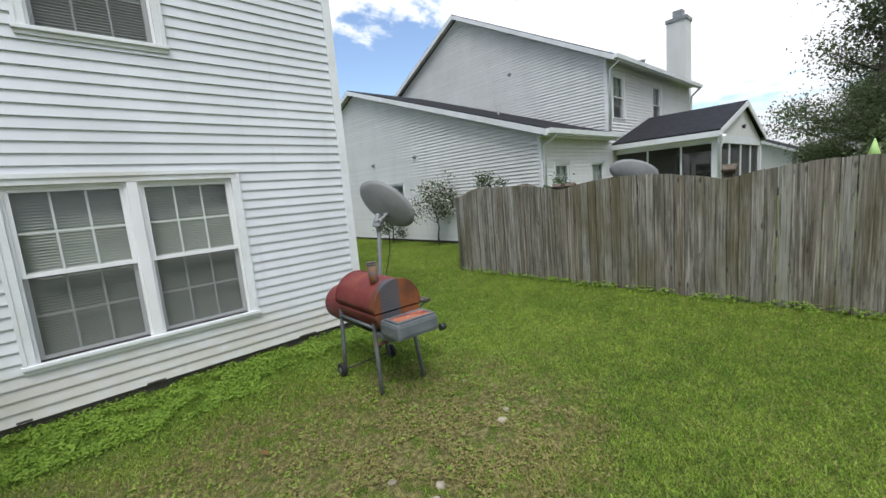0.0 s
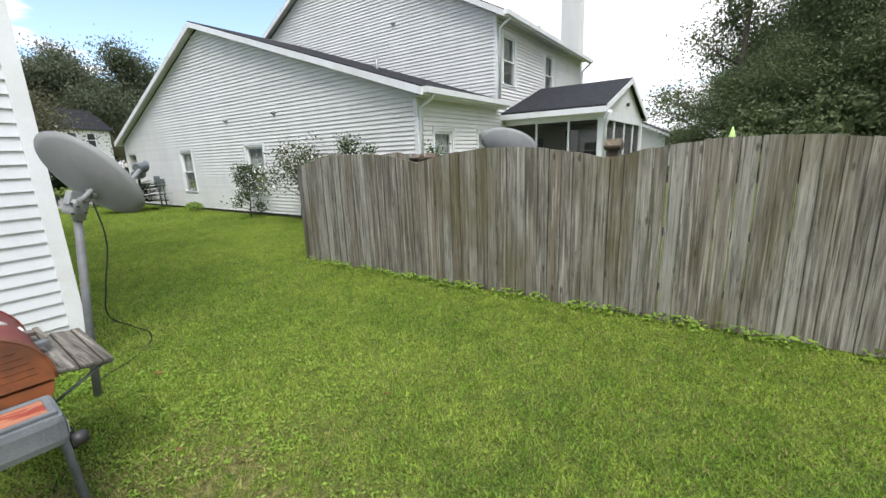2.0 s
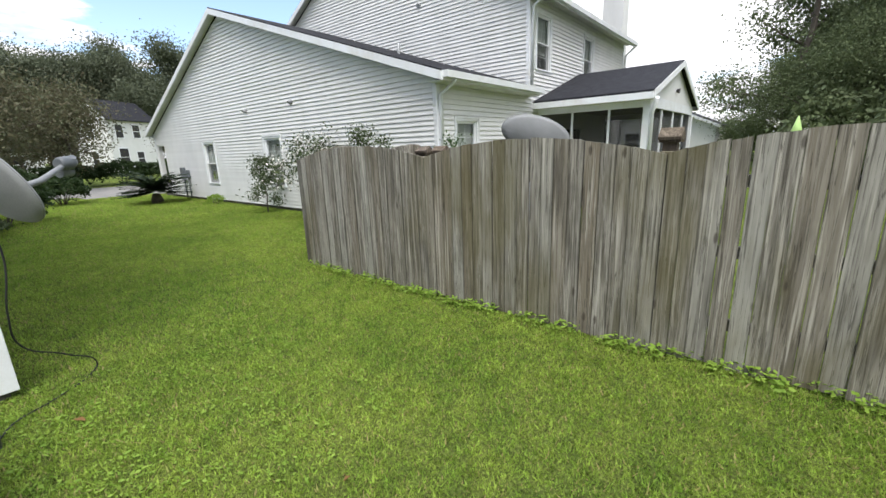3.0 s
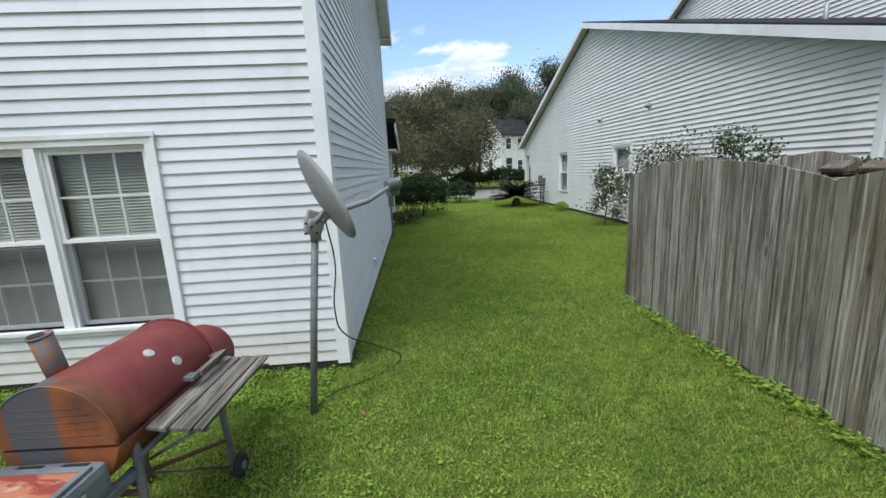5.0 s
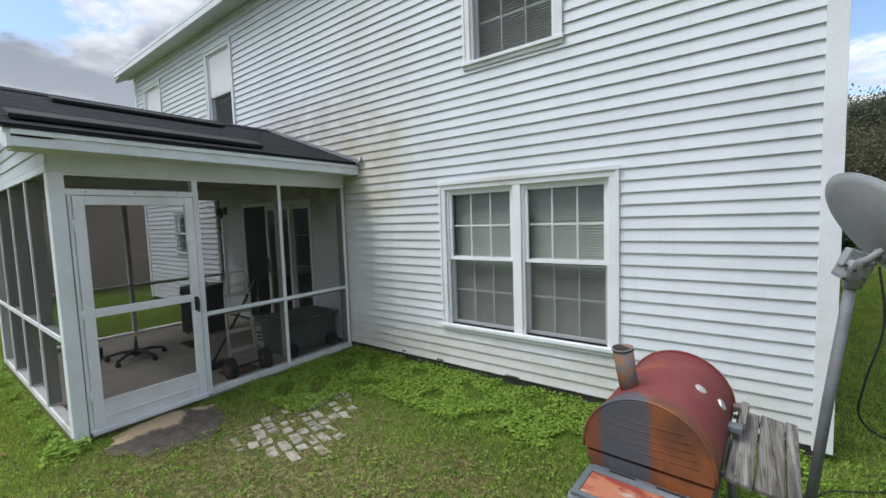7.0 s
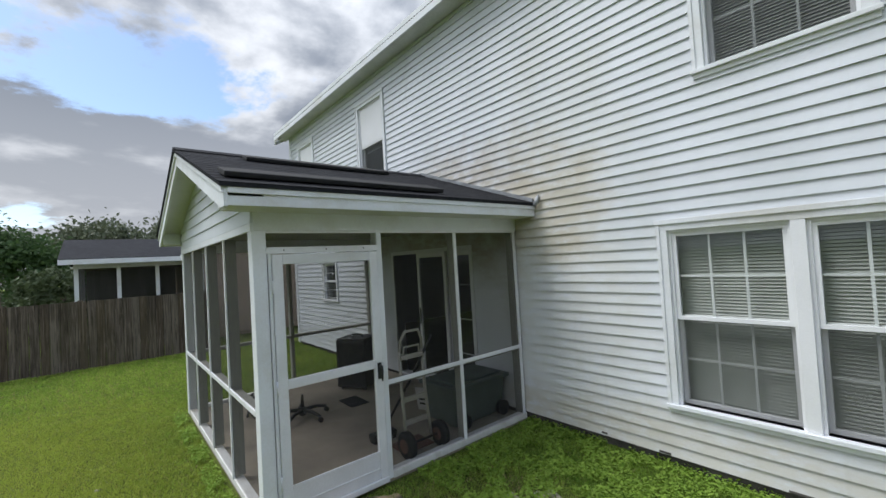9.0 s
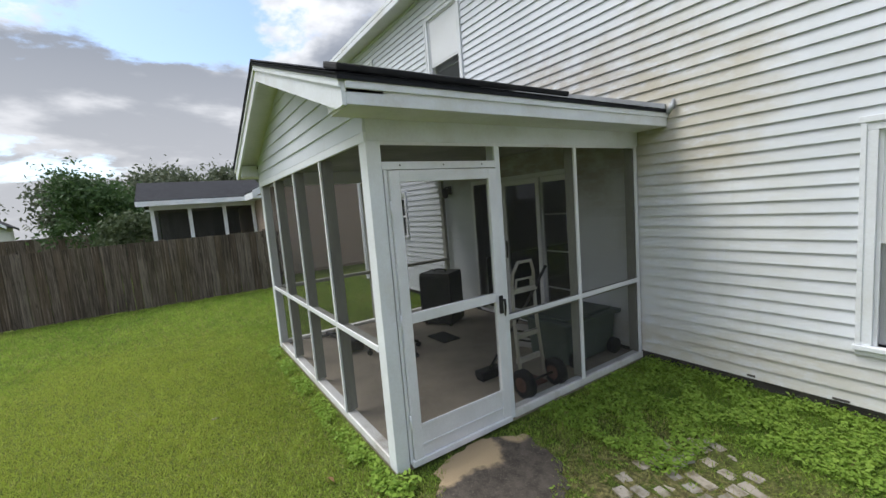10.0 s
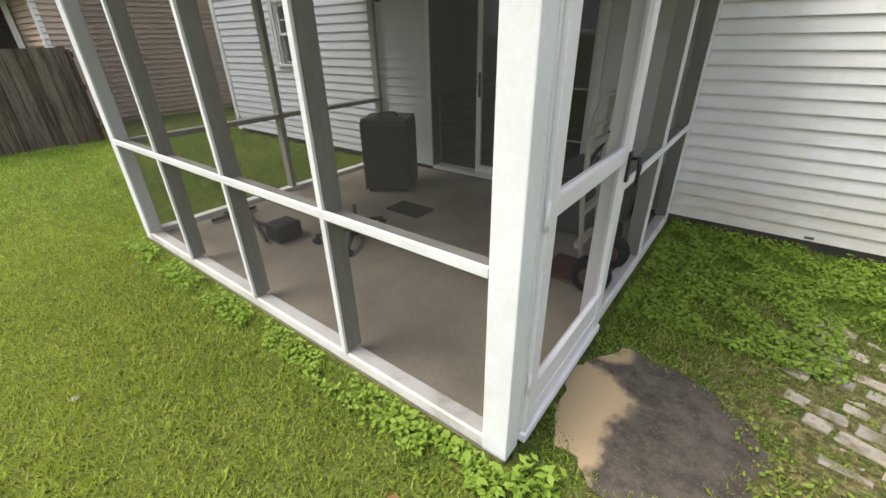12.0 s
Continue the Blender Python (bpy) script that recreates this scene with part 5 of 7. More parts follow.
npart("porch_screen", flat_quad((QX1 - 0.06, QY0 + 0.1, 0.1), (QX1 - 0.06, NY0 - 0.02, 0.1), (QX1 - 0.06, NY0 - 0.02, 2.45), (QX1 - 0.06, QY0 + 0.1, 2.45)), DARKSCREEN)
bm = box((15.2, NY0 - 0.04, 0.1), (16.9, NY0 - 0.03, 2.1))
npart("patio_door", bm, BLACK)
for x in (15.18, 16.0, 16.88):
    npart("door_stile", box((x, NY0 - 0.07, 0.1), (x + 0.06, NY0 - 0.035, 2.15)), WHITE)
QM = (QX0 + QX1) / 2
qz = 3.82
for s in (-1, 1):
    xe = QM + s * (QM - QX0 + 0.32)
    npart("porch_roof", prism([(QM, qz), (xe, 2.80), (xe, 2.74), (QM, qz - 0.06)], "y", QY0 - 0.14, NY0 - 0.02), SHINGLE)
    npart("porch_fascia", box((min(xe, xe + s * 0.02), QY0 - 0.12, 2.60), (max(xe, xe + s * 0.02), NY0 - 0.03, 2.75)), WHITE)
    npart("porch_rake", prism([(QM, qz - 0.01), (xe, 2.79), (xe, 2.62), (QM, qz - 0.18)], "y", QY0 - 0.15, QY0 - 0.12), WHITE)
    npart("porch_soffit", box((min(xe, QM + s * (QM - QX0)), QY0 - 0.11, 2.60), (max(xe, QM + s * (QM - QX0)), NY0 - 0.03, 2.615)), SOFFIT)
npart("porch_gable", prism([(QX0, 2.70), (QX1, 2.70), (QM, qz - 0.08)], "y", QY0 + 0.01, QY0 + 0.1), VINYL_N)
npart("porch_lamp", tube([(QM, QY0 + 0.01, 3.02), (QM, QY0 - 0.08, 3.0)], [0.04, 0.07], 8), DARKMETAL)
npart("porch_downpipe", tube([(QX0 - 0.25, QY0 - 0.2, 2.62), (QX0 - 0.02, QY0 - 0.05, 2.3), (QX0 - 0.02, QY0 - 0.05, 0.1)], 0.05, 8), WHITE)

# ---- tan house to the west, and far houses ----


def simple_house(x, y, turn, w, d, eave, ridge, wallmat, label, windows=(), porch=None, group="neighbour houses"):
    """A gable house: length w along x, depth d along y, windows as (face, u, z, width, height) with face 's' or 'e'."""
    h = thing("house", pose(x, y, 0, 0, 0, turn), label, "house", group)
    for (m, ln, gab) in ((side(0, 0, 0, 0), w, False), (side(w, 0, 0, 90), d, True), (side(w, d, 0, 180), w, False), (side(0, d, 0, -90), d, True)):
        a = 0.0 if not gab else 0.152
        b = ln - (0.152 if gab else 0.0)
        wl = part("wall", wall_mesh(a, b, 0, eave, 0.15, [], [(a, eave), (b, eave), (ln / 2, ridge - 0.1)] if gab else None), wallmat, h)
        wl.matrix_local = m
    for s in (0, 1):
        ye, yr = (-0.35, d / 2) if s == 0 else (d + 0.35, d / 2)
        k = (ridge - eave) / (d / 2) * 0.35
        part("roof_slope", prism([(yr, ridge + 0.1), (ye, eave + 0.1 - k), (ye, eave - k), (yr, ridge)], "x", -0.3, w + 0.3), SHINGLE, h)
        for xx in (-0.33, w + 0.30):
            part("rake_board", prism([(yr, ridge + 0.08), (ye, eave + 0.08 - k), (ye, eave - 0.12 - k), (yr, ridge - 0.12)], "x", xx, xx + 0.03), WHITE, h)
    for face, u, z, ww, hh in windows:
        m = side(0, 0, 0, 0) if face == "s" else side(w, 0, 0, 90) if face == "e" else side(0, d, 0, -90)
        wi = thing("window")
        wi.parent = h
        wi.matrix_local = m
        part("frame", add_box(add_box(add_box(box((u - 0.1, -0.05, z - 0.1), (u, 0.0, z + hh + 0.1)), (u + ww, -0.05, z - 0.1), (u + ww + 0.1, 0.0, z + hh + 0.1)),
                                      (u, -0.05, z + hh), (u + ww, 0, z + hh + 0.1)), (u, -0.05, z - 0.1), (u + ww, 0, z)), WHITE, wi)
        bx("pane", BLACK, wi, (u, -0.025, z), (u + ww, -0.004, z + hh))
        bx("rail", WHITE, wi, (u, -0.04, z + hh / 2 - 0.03), (u + ww, -0.003, z + hh / 2 + 0.03))
    return h


tan = simple_house(-22.9, 3.25, 0, 10.0, 11.0, 2.75, 5.6, VINYL_TAN, "single-storey tan vinyl sided house with dark roof")
tw = [o for o in tan.children if o.name.startswith("wall")]
siding(tw[1], 0.0, 11.0, 0.10, 5.4, [], VINYL_TAN, gable_limits(0.0, 11.0, 2.75, 5.5), lip=0.038)
siding(tw[0], 6.0, 10.0, 0.10, 2.7, [], VINYL_TAN, lip=0.038)
bx("corner_trim", WHITE, tan, (9.93, -0.03, 0.1), (10.03, 0.07, 2.7))
bx("soffit", WHITE, tan, (5.0, -0.34, 2.42), (10.3, -0.02, 2.5))
bx("fascia", WHITE, tan, (5.0, -0.37, 2.42), (10.33, -0.345, 2.6))
part("roof_dish", tube([(8.4, 0.9, 3.2), (8.4, 0.9, 3.6)], 0.02, 6), GALV, tan)
bm = bmesh.new()
bmesh.ops.create_cone(bm, cap_ends=True, segments=20, radius1=0.36, radius2=0.30, depth=0.05, matrix=pose(8.45, 0.85, 3.6, 60, 0, 20))
part("dish", bm, DISHGREY, tan)
# its screened porch, west of the fence
tp = thing("screened_porch", pose(-18.6, 0.35, 0), "neighbour's screened porch with dark roof and white posts", "porch")
bx("floor_slab", CONCRETE, tp, (0, 0, -0.2), (4.2, 2.88, 0.1))
for x, y in ((4.12, 0.05), (4.12, 1.0), (4.12, 1.95), (4.12, 2.8), (0.05, 0.05), (2.0, 0.05)):
    bx("post", WHITE, tp, (x - 0.05, y - 0.05, 0.1), (x + 0.05, y + 0.05, 2.3), 0.004)
bx("beam", WHITE, tp, (4.05, 0, 2.3), (4.2, 2.88, 2.48))
bx("beam", WHITE, tp, (0, 0, 2.3), (4.05, 0.14, 2.48))
for s in (1, -1):
    xe = 2.1 + s * 2.45
    part("roof_slope", prism([(2.1, 3.3), (xe, 2.58), (xe, 2.5), (2.1, 3.2)], "y", -0.3, 3.3), SHINGLE, tp)
    bx("fascia", WHITE, tp, (min(xe, xe + s * 0.02), -0.3, 2.42), (max(xe, xe + s * 0.02), 2.9, 2.56))
part("gable", prism([(0, 2.48), (4.2, 2.48), (2.1, 3.2)], "y", 0.02, 0.1), VINYL_TAN, tp)
bx("end_wall", GREYWOOD, tp, (0.0, 0.15, 0.1), (0.1, 2.86, 2.3))
bx("ceiling_panel", GREYWOOD, tp, (0.1, 0.15, 2.3), (4.04, 2.86, 2.34))
part("screen", flat_quad((4.1, 0.1, 0.1), (4.1, 2.85, 0.1), (4.1, 2.85, 2.3), (4.1, 0.1, 2.3)), DARKSCREEN, tp)
part("screen", flat_quad((0.1, 0.04, 0.1), (4.1, 0.04, 0.1), (4.1, 0.04, 2.3), (0.1, 0.04, 2.3)), DARKSCREEN, tp)

simple_house(15.85, 58.0, 30, 6.0, 4.4, 6.1, 8.1, VINYL_N, "far white two-storey house with dark roof",
             [("w", 1.7, 4.0, 0.8, 1.4), ("w", 1.7, 1.0, 0.8, 1.4), ("s", 0.8, 4.0, 0.9, 1.4), ("s", 3.0, 4.0, 0.9, 1.4), ("s", 0.8, 0.9, 1.1, 1.9), ("s", 3.0, 0.9, 0.9, 1.5)])
simple_house(3.4, 44.0, 4, 5.0, 6.0, 2.6, 4.2, VINYL_N, "far low white house behind trees", [("s", 1.0, 0.9, 0.9, 1.2), ("s", 3.0, 0.9, 0.9, 1.2)])
simple_house(-46.0, -19.0, 10, 12.0, 9.0, 2.8, 6.0, VINYL_N, "distant pale house with grey roof beyond the fence", [("e", 2.0, 0.9, 1.0, 1.3), ("e", 5.5, 0.9, 1.0, 1.3)])
simple_house(38.0, 4.5, 0, 8.0, 8.0, 2.6, 4.4, VINYL_N, "distant low house seen past the neighbour's porch", [("w", 2.0, 0.9, 1.0, 1.3)])

# ---- charcoal grill ----
GX, GY = 2.045, 3.36
grill = thing("charcoal_grill", pose(GX + 0.015, GY, 0, 0, 0, -3), "rusted red drum grill with grey side burner box", "grill")


def half_drum(r, y0, y1, a0, a1, n=18, skin=0.006):
    """A curved shell of a drum between two angles, closed by end plates."""
    bm = bmesh.new()
    angs = [radians(a0 + (a1 - a0) * i / n) for i in range(n + 1)]
    outer = [(r * math.cos(a), r * math.sin(a)) for a in angs]
    rows = []
    ys = [y0, y0 + 0.008, y0 + 0.05, (y0 + y1) / 2, y1 - 0.05, y1 - 0.008, y1]
    rs = [0.985, 1.0, 1.0, 1.0, 1.0, 1.0, 0.985]
    for y, k in zip(ys, rs):
        rows.append([bm.verts.new((u * k, y, v * k)) for u, v in outer])
    for r0, r1 in zip(rows, rows[1:]):
        for i in range(n):
            f = bm.faces.new((r0[i], r0[i + 1], r1[i + 1], r1[i]))
            f.smooth = True
    bm.faces.new(list(reversed(rows[0])))
    bm.faces.new(rows[-1])
    bm.faces.new([q for q in (rows[0][0], *[rw[0] for rw in rows[1:]], *[rw[-1] for rw in reversed(rows)])])
    bmesh.ops.recalc_face_normals(bm, faces=bm.faces)
    return bm


R, CZ, Y0, Y1 = 0.242, 0.765, -0.485, 0.255


def lifted(bm, z, x=0.0):
    bmesh.ops.translate(bm, vec=(x, 0, z), verts=bm.verts)
    return bm


lid = part("lid", lifted(half_drum(R, Y0, Y1, -4, 184), CZ), DRUM, grill, "domed red lid with rust and scorch marks")
body = part("lower_drum", lifted(half_drum(R - 0.006, Y0 + 0.006, Y1 - 0.006, 186, 354), CZ - 0.008), DRUM, grill, "rusty orange lower half of the drum")
# pressed ribs on the lid's end plate
bm = bmesh.new()
for z in (0.03, 0.06, 0.09, 0.12, 0.15):
    hw = math.sqrt(max(R * R - (z + 0.02) ** 2, 0.001)) * 0.80
    add_tube(bm, [(-hw, Y0 + 0.003, CZ + z), (hw, Y0 + 0.003, CZ + z)], 0.0045, 6)
part("end_rib", bm, DRUM, lid)
for nm, y in (("lid_rim", Y0 + 0.006), ("lid_rim", Y1 - 0.006)):
    part(nm, tube([(R * 1.012 * math.cos(a), y, CZ + R * 1.012 * math.sin(a)) for a in [radians(-4 + 188 * i / 20) for i in range(21)]], 0.0065, 6), DRUM, lid)
# two bare spots where fittings were, and the latch
for a, y in ((54, -0.10), (28, -0.02)):
    bm = bmesh.new()
    bmesh.ops.create_cone(bm, cap_ends=True, segments=16, radius1=0.027, radius2=0.024, depth=0.012, matrix=Matrix.Translation((R * math.cos(radians(a)), y, CZ + R * math.sin(radians(a)))) @ pose(0, 0, 0, 0, 90 - a, 0))
    part("vent_disc", bm, CHROME, lid, "bare bright metal disc")
hb = part("handle_bracket", box((R * 0.98, -0.04, CZ + 0.005), (R + 0.05, 0.02, CZ + 0.03), 0.004), LEGGREY, lid)
part("handle_bracket", box((R * 0.98, 0.20, CZ + 0.005), (R + 0.05, 0.26, CZ + 0.03), 0.004), LEGGREY, lid)
part("handle", box((R + 0.03, 0.02, CZ + 0.0), (R + 0.06, 0.28, CZ + 0.035), 0.008), SHELFWOOD, hb, "peeling white wooden handle")
part("chimney_pipe", tube([(-0.10, -0.30, CZ + 0.19), (-0.115, -0.305, CZ + 0.28), (-0.13, -0.315, CZ + 0.395)], [0.040, 0.042, 0.043], 16), PIPE, grill, "scorched grey and rusty chimney pipe")
part("chimney_rim", add_tube(bmesh.new(), [(-0.13, -0.315, CZ + 0.388), (-0.131, -0.316, CZ + 0.398)], [0.0455, 0.0455], 16), PIPE, grill)
# the pipe is capped; a black disc paints the darkness inside its mouth
part("chimney_mouth", tube([(-0.131, -0.316, CZ + 0.394), (-0.1312, -0.316, CZ + 0.4)], [0.040, 0.040], 16), RUBBER, grill, "black disc standing in for the dark open mouth")
# rounded offset chamber behind the drum
bm = bmesh.new()
add_tube(bm, [(-0.02, Y1 - 0.06, 0.65), (-0.02, Y1 + 0.02, 0.65), (-0.02, Y1 + 0.36, 0.65), (-0.02, Y1 + 0.40, 0.65), (-0.02, Y1 + 0.405, 0.65)], [0.17, 0.185, 0.185, 0.165, 0.13], 26)
part("offset_chamber", bm, DRUM, grill, "round rusty chamber behind the drum")
part("ash_pan", lifted(half_drum(0.20, -0.10, Y1 + 0.34, 205, 335), 0.65), BLACK, grill, "sooty black pan under the drum")
# side burner box with its flat lid
bz0, bz1, by0, by1, bx0, bx1 = 0.555, 0.70, -0.775, Y0 - 0.012, -0.215, 0.21
sb = part("side_burner", box((bx0, by0, bz0), (bx1, by1, bz1), 0.035), BOXGREY, grill, "dull grey side burner box")
bm = box((bx0 + 0.02, by0 + 0.02, bz1 - 0.004), (bx1 - 0.02, by0 + 0.045, bz1 + 0.012), 0.004)
add_box(bm, (bx0 + 0.02, by1 - 0.085, bz1 - 0.004), (bx1 - 0.02, by1 - 0.055, bz1 + 0.012), 0.004)
add_box(bm, (bx0 + 0.02, by0 + 0.04, bz1 - 0.004), (bx0 + 0.045, by1 - 0.08, bz1 + 0.012), 0.004)
add_box(bm, (bx1 - 0.045, by0 + 0.04, bz1 - 0.004), (bx1 - 0.02, by1 - 0.08, bz1 + 0.012), 0.004)
part("lid_frame", bm, BOXGREY, sb)
part("rusted_plate", box((bx0 + 0.042, by0 + 0.042, bz1 - 0.003), (bx1 - 0.042, by1 - 0.083, bz1 + 0.007), 0.003), RUSTTOP, sb, "flaking orange rust plate")
for u in (-0.12, 0.055):
    bx("slot", BLACK, sb, (u, by1 - 0.042, bz1 - 0.002), (u + 0.10, by1 - 0.026, bz1 + 0.002))
bx("worn_label", CHROME, sb, (bx1 - 0.001, by1 - 0.26, bz0 + 0.045), (bx1 + 0.002, by1 - 0.13, bz0 + 0.095))
part("knob", tube([(bx1 - 0.005, by1 - 0.30, bz0 + 0.02), (bx1 + 0.02, by1 - 0.30, bz0 + 0.02), (bx1 + 0.045, by1 - 0.30, bz0 + 0.02)], [0.028, 0.032, 0.026], 14), BLACK, sb)
bx("mount_arm", LEGGREY, grill, (0.17, -0.62, 0.515), (0.21, -0.36, 0.555), 0.004)
bx("mount_arm", LEGGREY, grill, (-0.19, -0.62, 0.515), (-0.15, -0.36, 0.555), 0.004)
# legs, rails, braces, wheels
for x, xt, y, yt in ((-0.225, -0.19, -0.43, -0.36), (0.235, 0.205, -0.43, -0.36), (-0.255, -0.20, 0.20, 0.26), (0.275, 0.21, 0.22, 0.27)):
    part("leg", tube([(xt * 0.96, yt, 0.70), (xt, yt, 0.60), (xt + (x - xt) * 0.5, yt + (y - yt) * 0.5, 0.32), (x, y, 0.0)], 0.019, 10), LEGGREY, grill, "chipped grey tube leg")
for x in (-0.205, 0.215):
    part("side_rail", tube([(x, -0.37, 0.60), (x, 0.27, 0.60)], 0.015, 8), LEGGREY, grill)
part("cross_brace", tube([(-0.20, -0.385, 0.44), (0.21, -0.385, 0.44)], 0.014, 8), HUB, grill)
part("lower_brace", tube([(-0.215, -0.40, 0.38), (0.25, 0.24, 0.24)], 0.012, 8), HUB, grill)
part("axle", tube([(-0.30, 0.21, 0.065), (0.32, 0.23, 0.065)], 0.008, 8), DARKMETAL, grill)
for x, y in ((-0.285, 0.21), (0.305, 0.23)):
    bm = add_tube(bmesh.new(), [(x - 0.018, y, 0.07), (x - 0.015, y, 0.07), (x + 0.015, y, 0.07), (x + 0.018, y, 0.07)], [0.055, 0.07, 0.07, 0.055], 20)
    w = part("wheel", bm, RUBBER, grill, "small black plastic wheel")
    part("hub", tube([(x - 0.026, y, 0.07), (x + 0.026, y, 0.07)], 0.026, 12), BOXGREY, w)
# slatted front shelf on brackets
sh = thing("shelf")
sh.parent = grill
sh.matrix_local = pose(R + 0.006, -0.34, 0.715, 0, 9, 0)
for i, (u, w) in enumerate(((0.005, 0.088), (0.098, 0.092), (0.195, 0.045))):
    bx("shelf_slat", SHELFWOOD, sh, (u, -0.01 + 0.01 * i, 0), (u + w, 0.68 + 0.02 * i, 0.018), 0.004)
for y in (0.04, 0.62):
    bx("bracket", LEGGREY, sh, (-0.01, y, -0.02), (0.24, y + 0.025, -0.002), 0.002)
    part("strut", tube([(-0.02, y + 0.012, -0.19), (0.20, y + 0.012, -0.015)], 0.008, 6), LEGGREY, sh)

# ---- satellite dishes ----


def dish(base, top, centre, u, n, half_u, half_w, feed, label, lnb=True):
    """A dish on a pole. u: its long axis, n: the way it faces; all in the world, the base on the ground."""
    b = Vector(base)
    t = thing("satellite_dish", Matrix.Translation(b), label, "satellite dish", "satellite dishes")
    c, top = Vector(centre) - b, Vector(top) - b
    u, n = Vector(u).normalized(), Vector(n)
    n = (n - u * n.dot(u)).normalized()
    w = n.cross(u)
    part("pole", tube([(0, 0, -0.1), top * 0.5, top], 0.026, 12), POLEM, t, "leaning grey steel pole")
    bm = bmesh.new()
    rings, k = 7, 36
    grid = {}
    for sgn, off in ((1, 0.0), (-1, -0.012)):
        cv = bm.verts.new(c + n * (off - 0.0))
        prev = None
        for r in range(1, rings + 1):
            f = r / rings
            ring = [bm.verts.new(c + u * (half_u * f * math.cos(a)) + w * (half_w * f * math.sin(a)) + n * (0.05 * f * f + off)) for a in (2 * math.pi * j / k for j in range(k))]
            for j in range(k):
                q = (cv, ring[j], ring[(j + 1) % k]) if prev is None else (prev[j], ring[j], ring[(j + 1) % k], prev[(j + 1) % k])
                fc = bm.faces.new(q if sgn > 0 else tuple(reversed(q)))
                fc.smooth = True
            prev = ring
        grid[sgn] = prev
    for j in range(k):
        bm.faces.new((grid[1][j], grid[-1][j], grid[-1][(j + 1) % k], grid[1][(j + 1) % k]))
    part("reflector", bm, DISHGREY, t, "grey oval reflector seen from behind")
    part("rim", tube([c + u * (half_u * math.cos(a)) + w * (half_w * math.sin(a)) + n * 0.047 for a in (2 * math.pi * j / 40 for j in range(41))], 0.006, 6), DISHGREY, t)
    back = c - n * 0.006 + u * (top - c).dot(u) + w * max(min((top - c).dot(w), 0.12), -0.12)
    turn = Matrix.Translation(top + Vector((0, 0, 0.03))) @ pose(0, 0, 0, 10, 20, 30)
    mb = part("mount_bracket", box((-0.06, -0.055, -0.06), (0.05, 0.05, 0.05), 0.018, turn), GALV, t, "bolted grey mounting bracket")
    part("clamp", tube([top - Vector((0, 0, 0.07)), top + Vector((0, 0, 0.05))], 0.038, 12), GALV, mb)
    part("yoke", box((-0.075, -0.02, 0.0), (0.06, 0.03, 0.105), 0.012, turn), GALV, mb)
    for sgn in (-1, 1):
        e = back + w * 0.055 * sgn
        part("fork_arm", tube([top + Vector((0, 0, 0.04)) + w * 0.03 * sgn, (top + e) / 2 + Vector((0, 0, 0.015)), e], [0.022, 0.020, 0.014], 8), DISHGREY, mb)
    part("back_plate", tube([back - n * 0.012, back + n * 0.006], [0.03, 0.045], 14), GALV, mb)
    for sx, h in ((-0.04, 0.06), (0.035, 0.06), (-0.045, -0.01), (0.03, -0.01), (-0.005, 0.035)):
        part("bolt", tube([top + Vector((sx, -0.085, h)), top + Vector((sx, -0.055, h))], 0.009, 6), DARKMETAL, mb)
    if lnb:
        f = Vector(feed) - b
        low = c + u * half_u * 0.45 - w * 0.0 + n * 0.03
        arm = part("feed_arm", tube([low, (low + f) / 2 - Vector((0, 0, 0.03)), f], [0.019, 0.019, 0.016], 10), DISHGREY, t)
        d = (c - f).normalized()
        part("feed_horn", tube([f - d * 0.05, f - d * 0.02, f + d * 0.05, f + d * 0.075], [0.03, 0.045, 0.045, 0.035], 12), BOXGREY, arm)
        part("feed_horn", tube([f + w * 0.085 - d * 0.03, f + w * 0.085 + d * 0.06], 0.035, 12), BOXGREY, arm)
        part("feed_bar", tube([f - w * 0.05 - d * 0.03, f + w * 0.12 - d * 0.03], 0.022, 8), BOXGREY, arm)
    return t


dish((2.655, 4.17, 0), (2.81, 4.205, 1.385), (2.88, 4.122, 1.623), (0.206, -0.210, -0.243), (0.836, 0.432, 0.336), 0.381, 0.235, (3.37, 4.50, 1.67),
     "grey satellite dish on a leaning steel pole")
dish((7.25, 3.02, 0), (7.22, 3.0, 1.5), (7.12, 2.88, 1.78), (0.24, -0.42, -0.14), (0.772, 0.625, 0.20), 0.39, 0.20, (7.6, 3.4, 1.8), "grey satellite dish standing behind the board fence", lnb=False)
cable = bpy.data.curves.new("cable", "CURVE")
cable.dimensions, cable.bevel_depth, cable.bevel_resolution = "3D", 0.0055, 2
sp = cable.splines.new("BEZIER")
CP = [(2.90, 4.16, 1.44), (2.93, 4.18, 1.15), (2.88, 4.25, 0.78), (2.90, 4.42, 0.52), (3.12, 4.68, 0.28), (3.30, 4.88, 0.05), (3.27, 4.86, 0.015), (3.0, 4.58, 0.014), (2.78, 4.44, 0.014), (2.68, 4.22, 0.03)]
sp.bezier_points.add(len(CP) - 1)
for bp, co in zip(sp.bezier_points, CP):
    bp.co, bp.handle_left_type, bp.handle_right_type = co, "AUTO", "AUTO"
cable.materials.append(RUBBER)
tmp = bpy.data.objects.new("cable_curve", cable)
me = bpy.data.meshes.new_from_object(tmp)
bpy.data.objects.remove(tmp)
cb = new("coax_cable", me)
tagged(cb, "loose black coaxial cable looping down onto the grass", "cable")

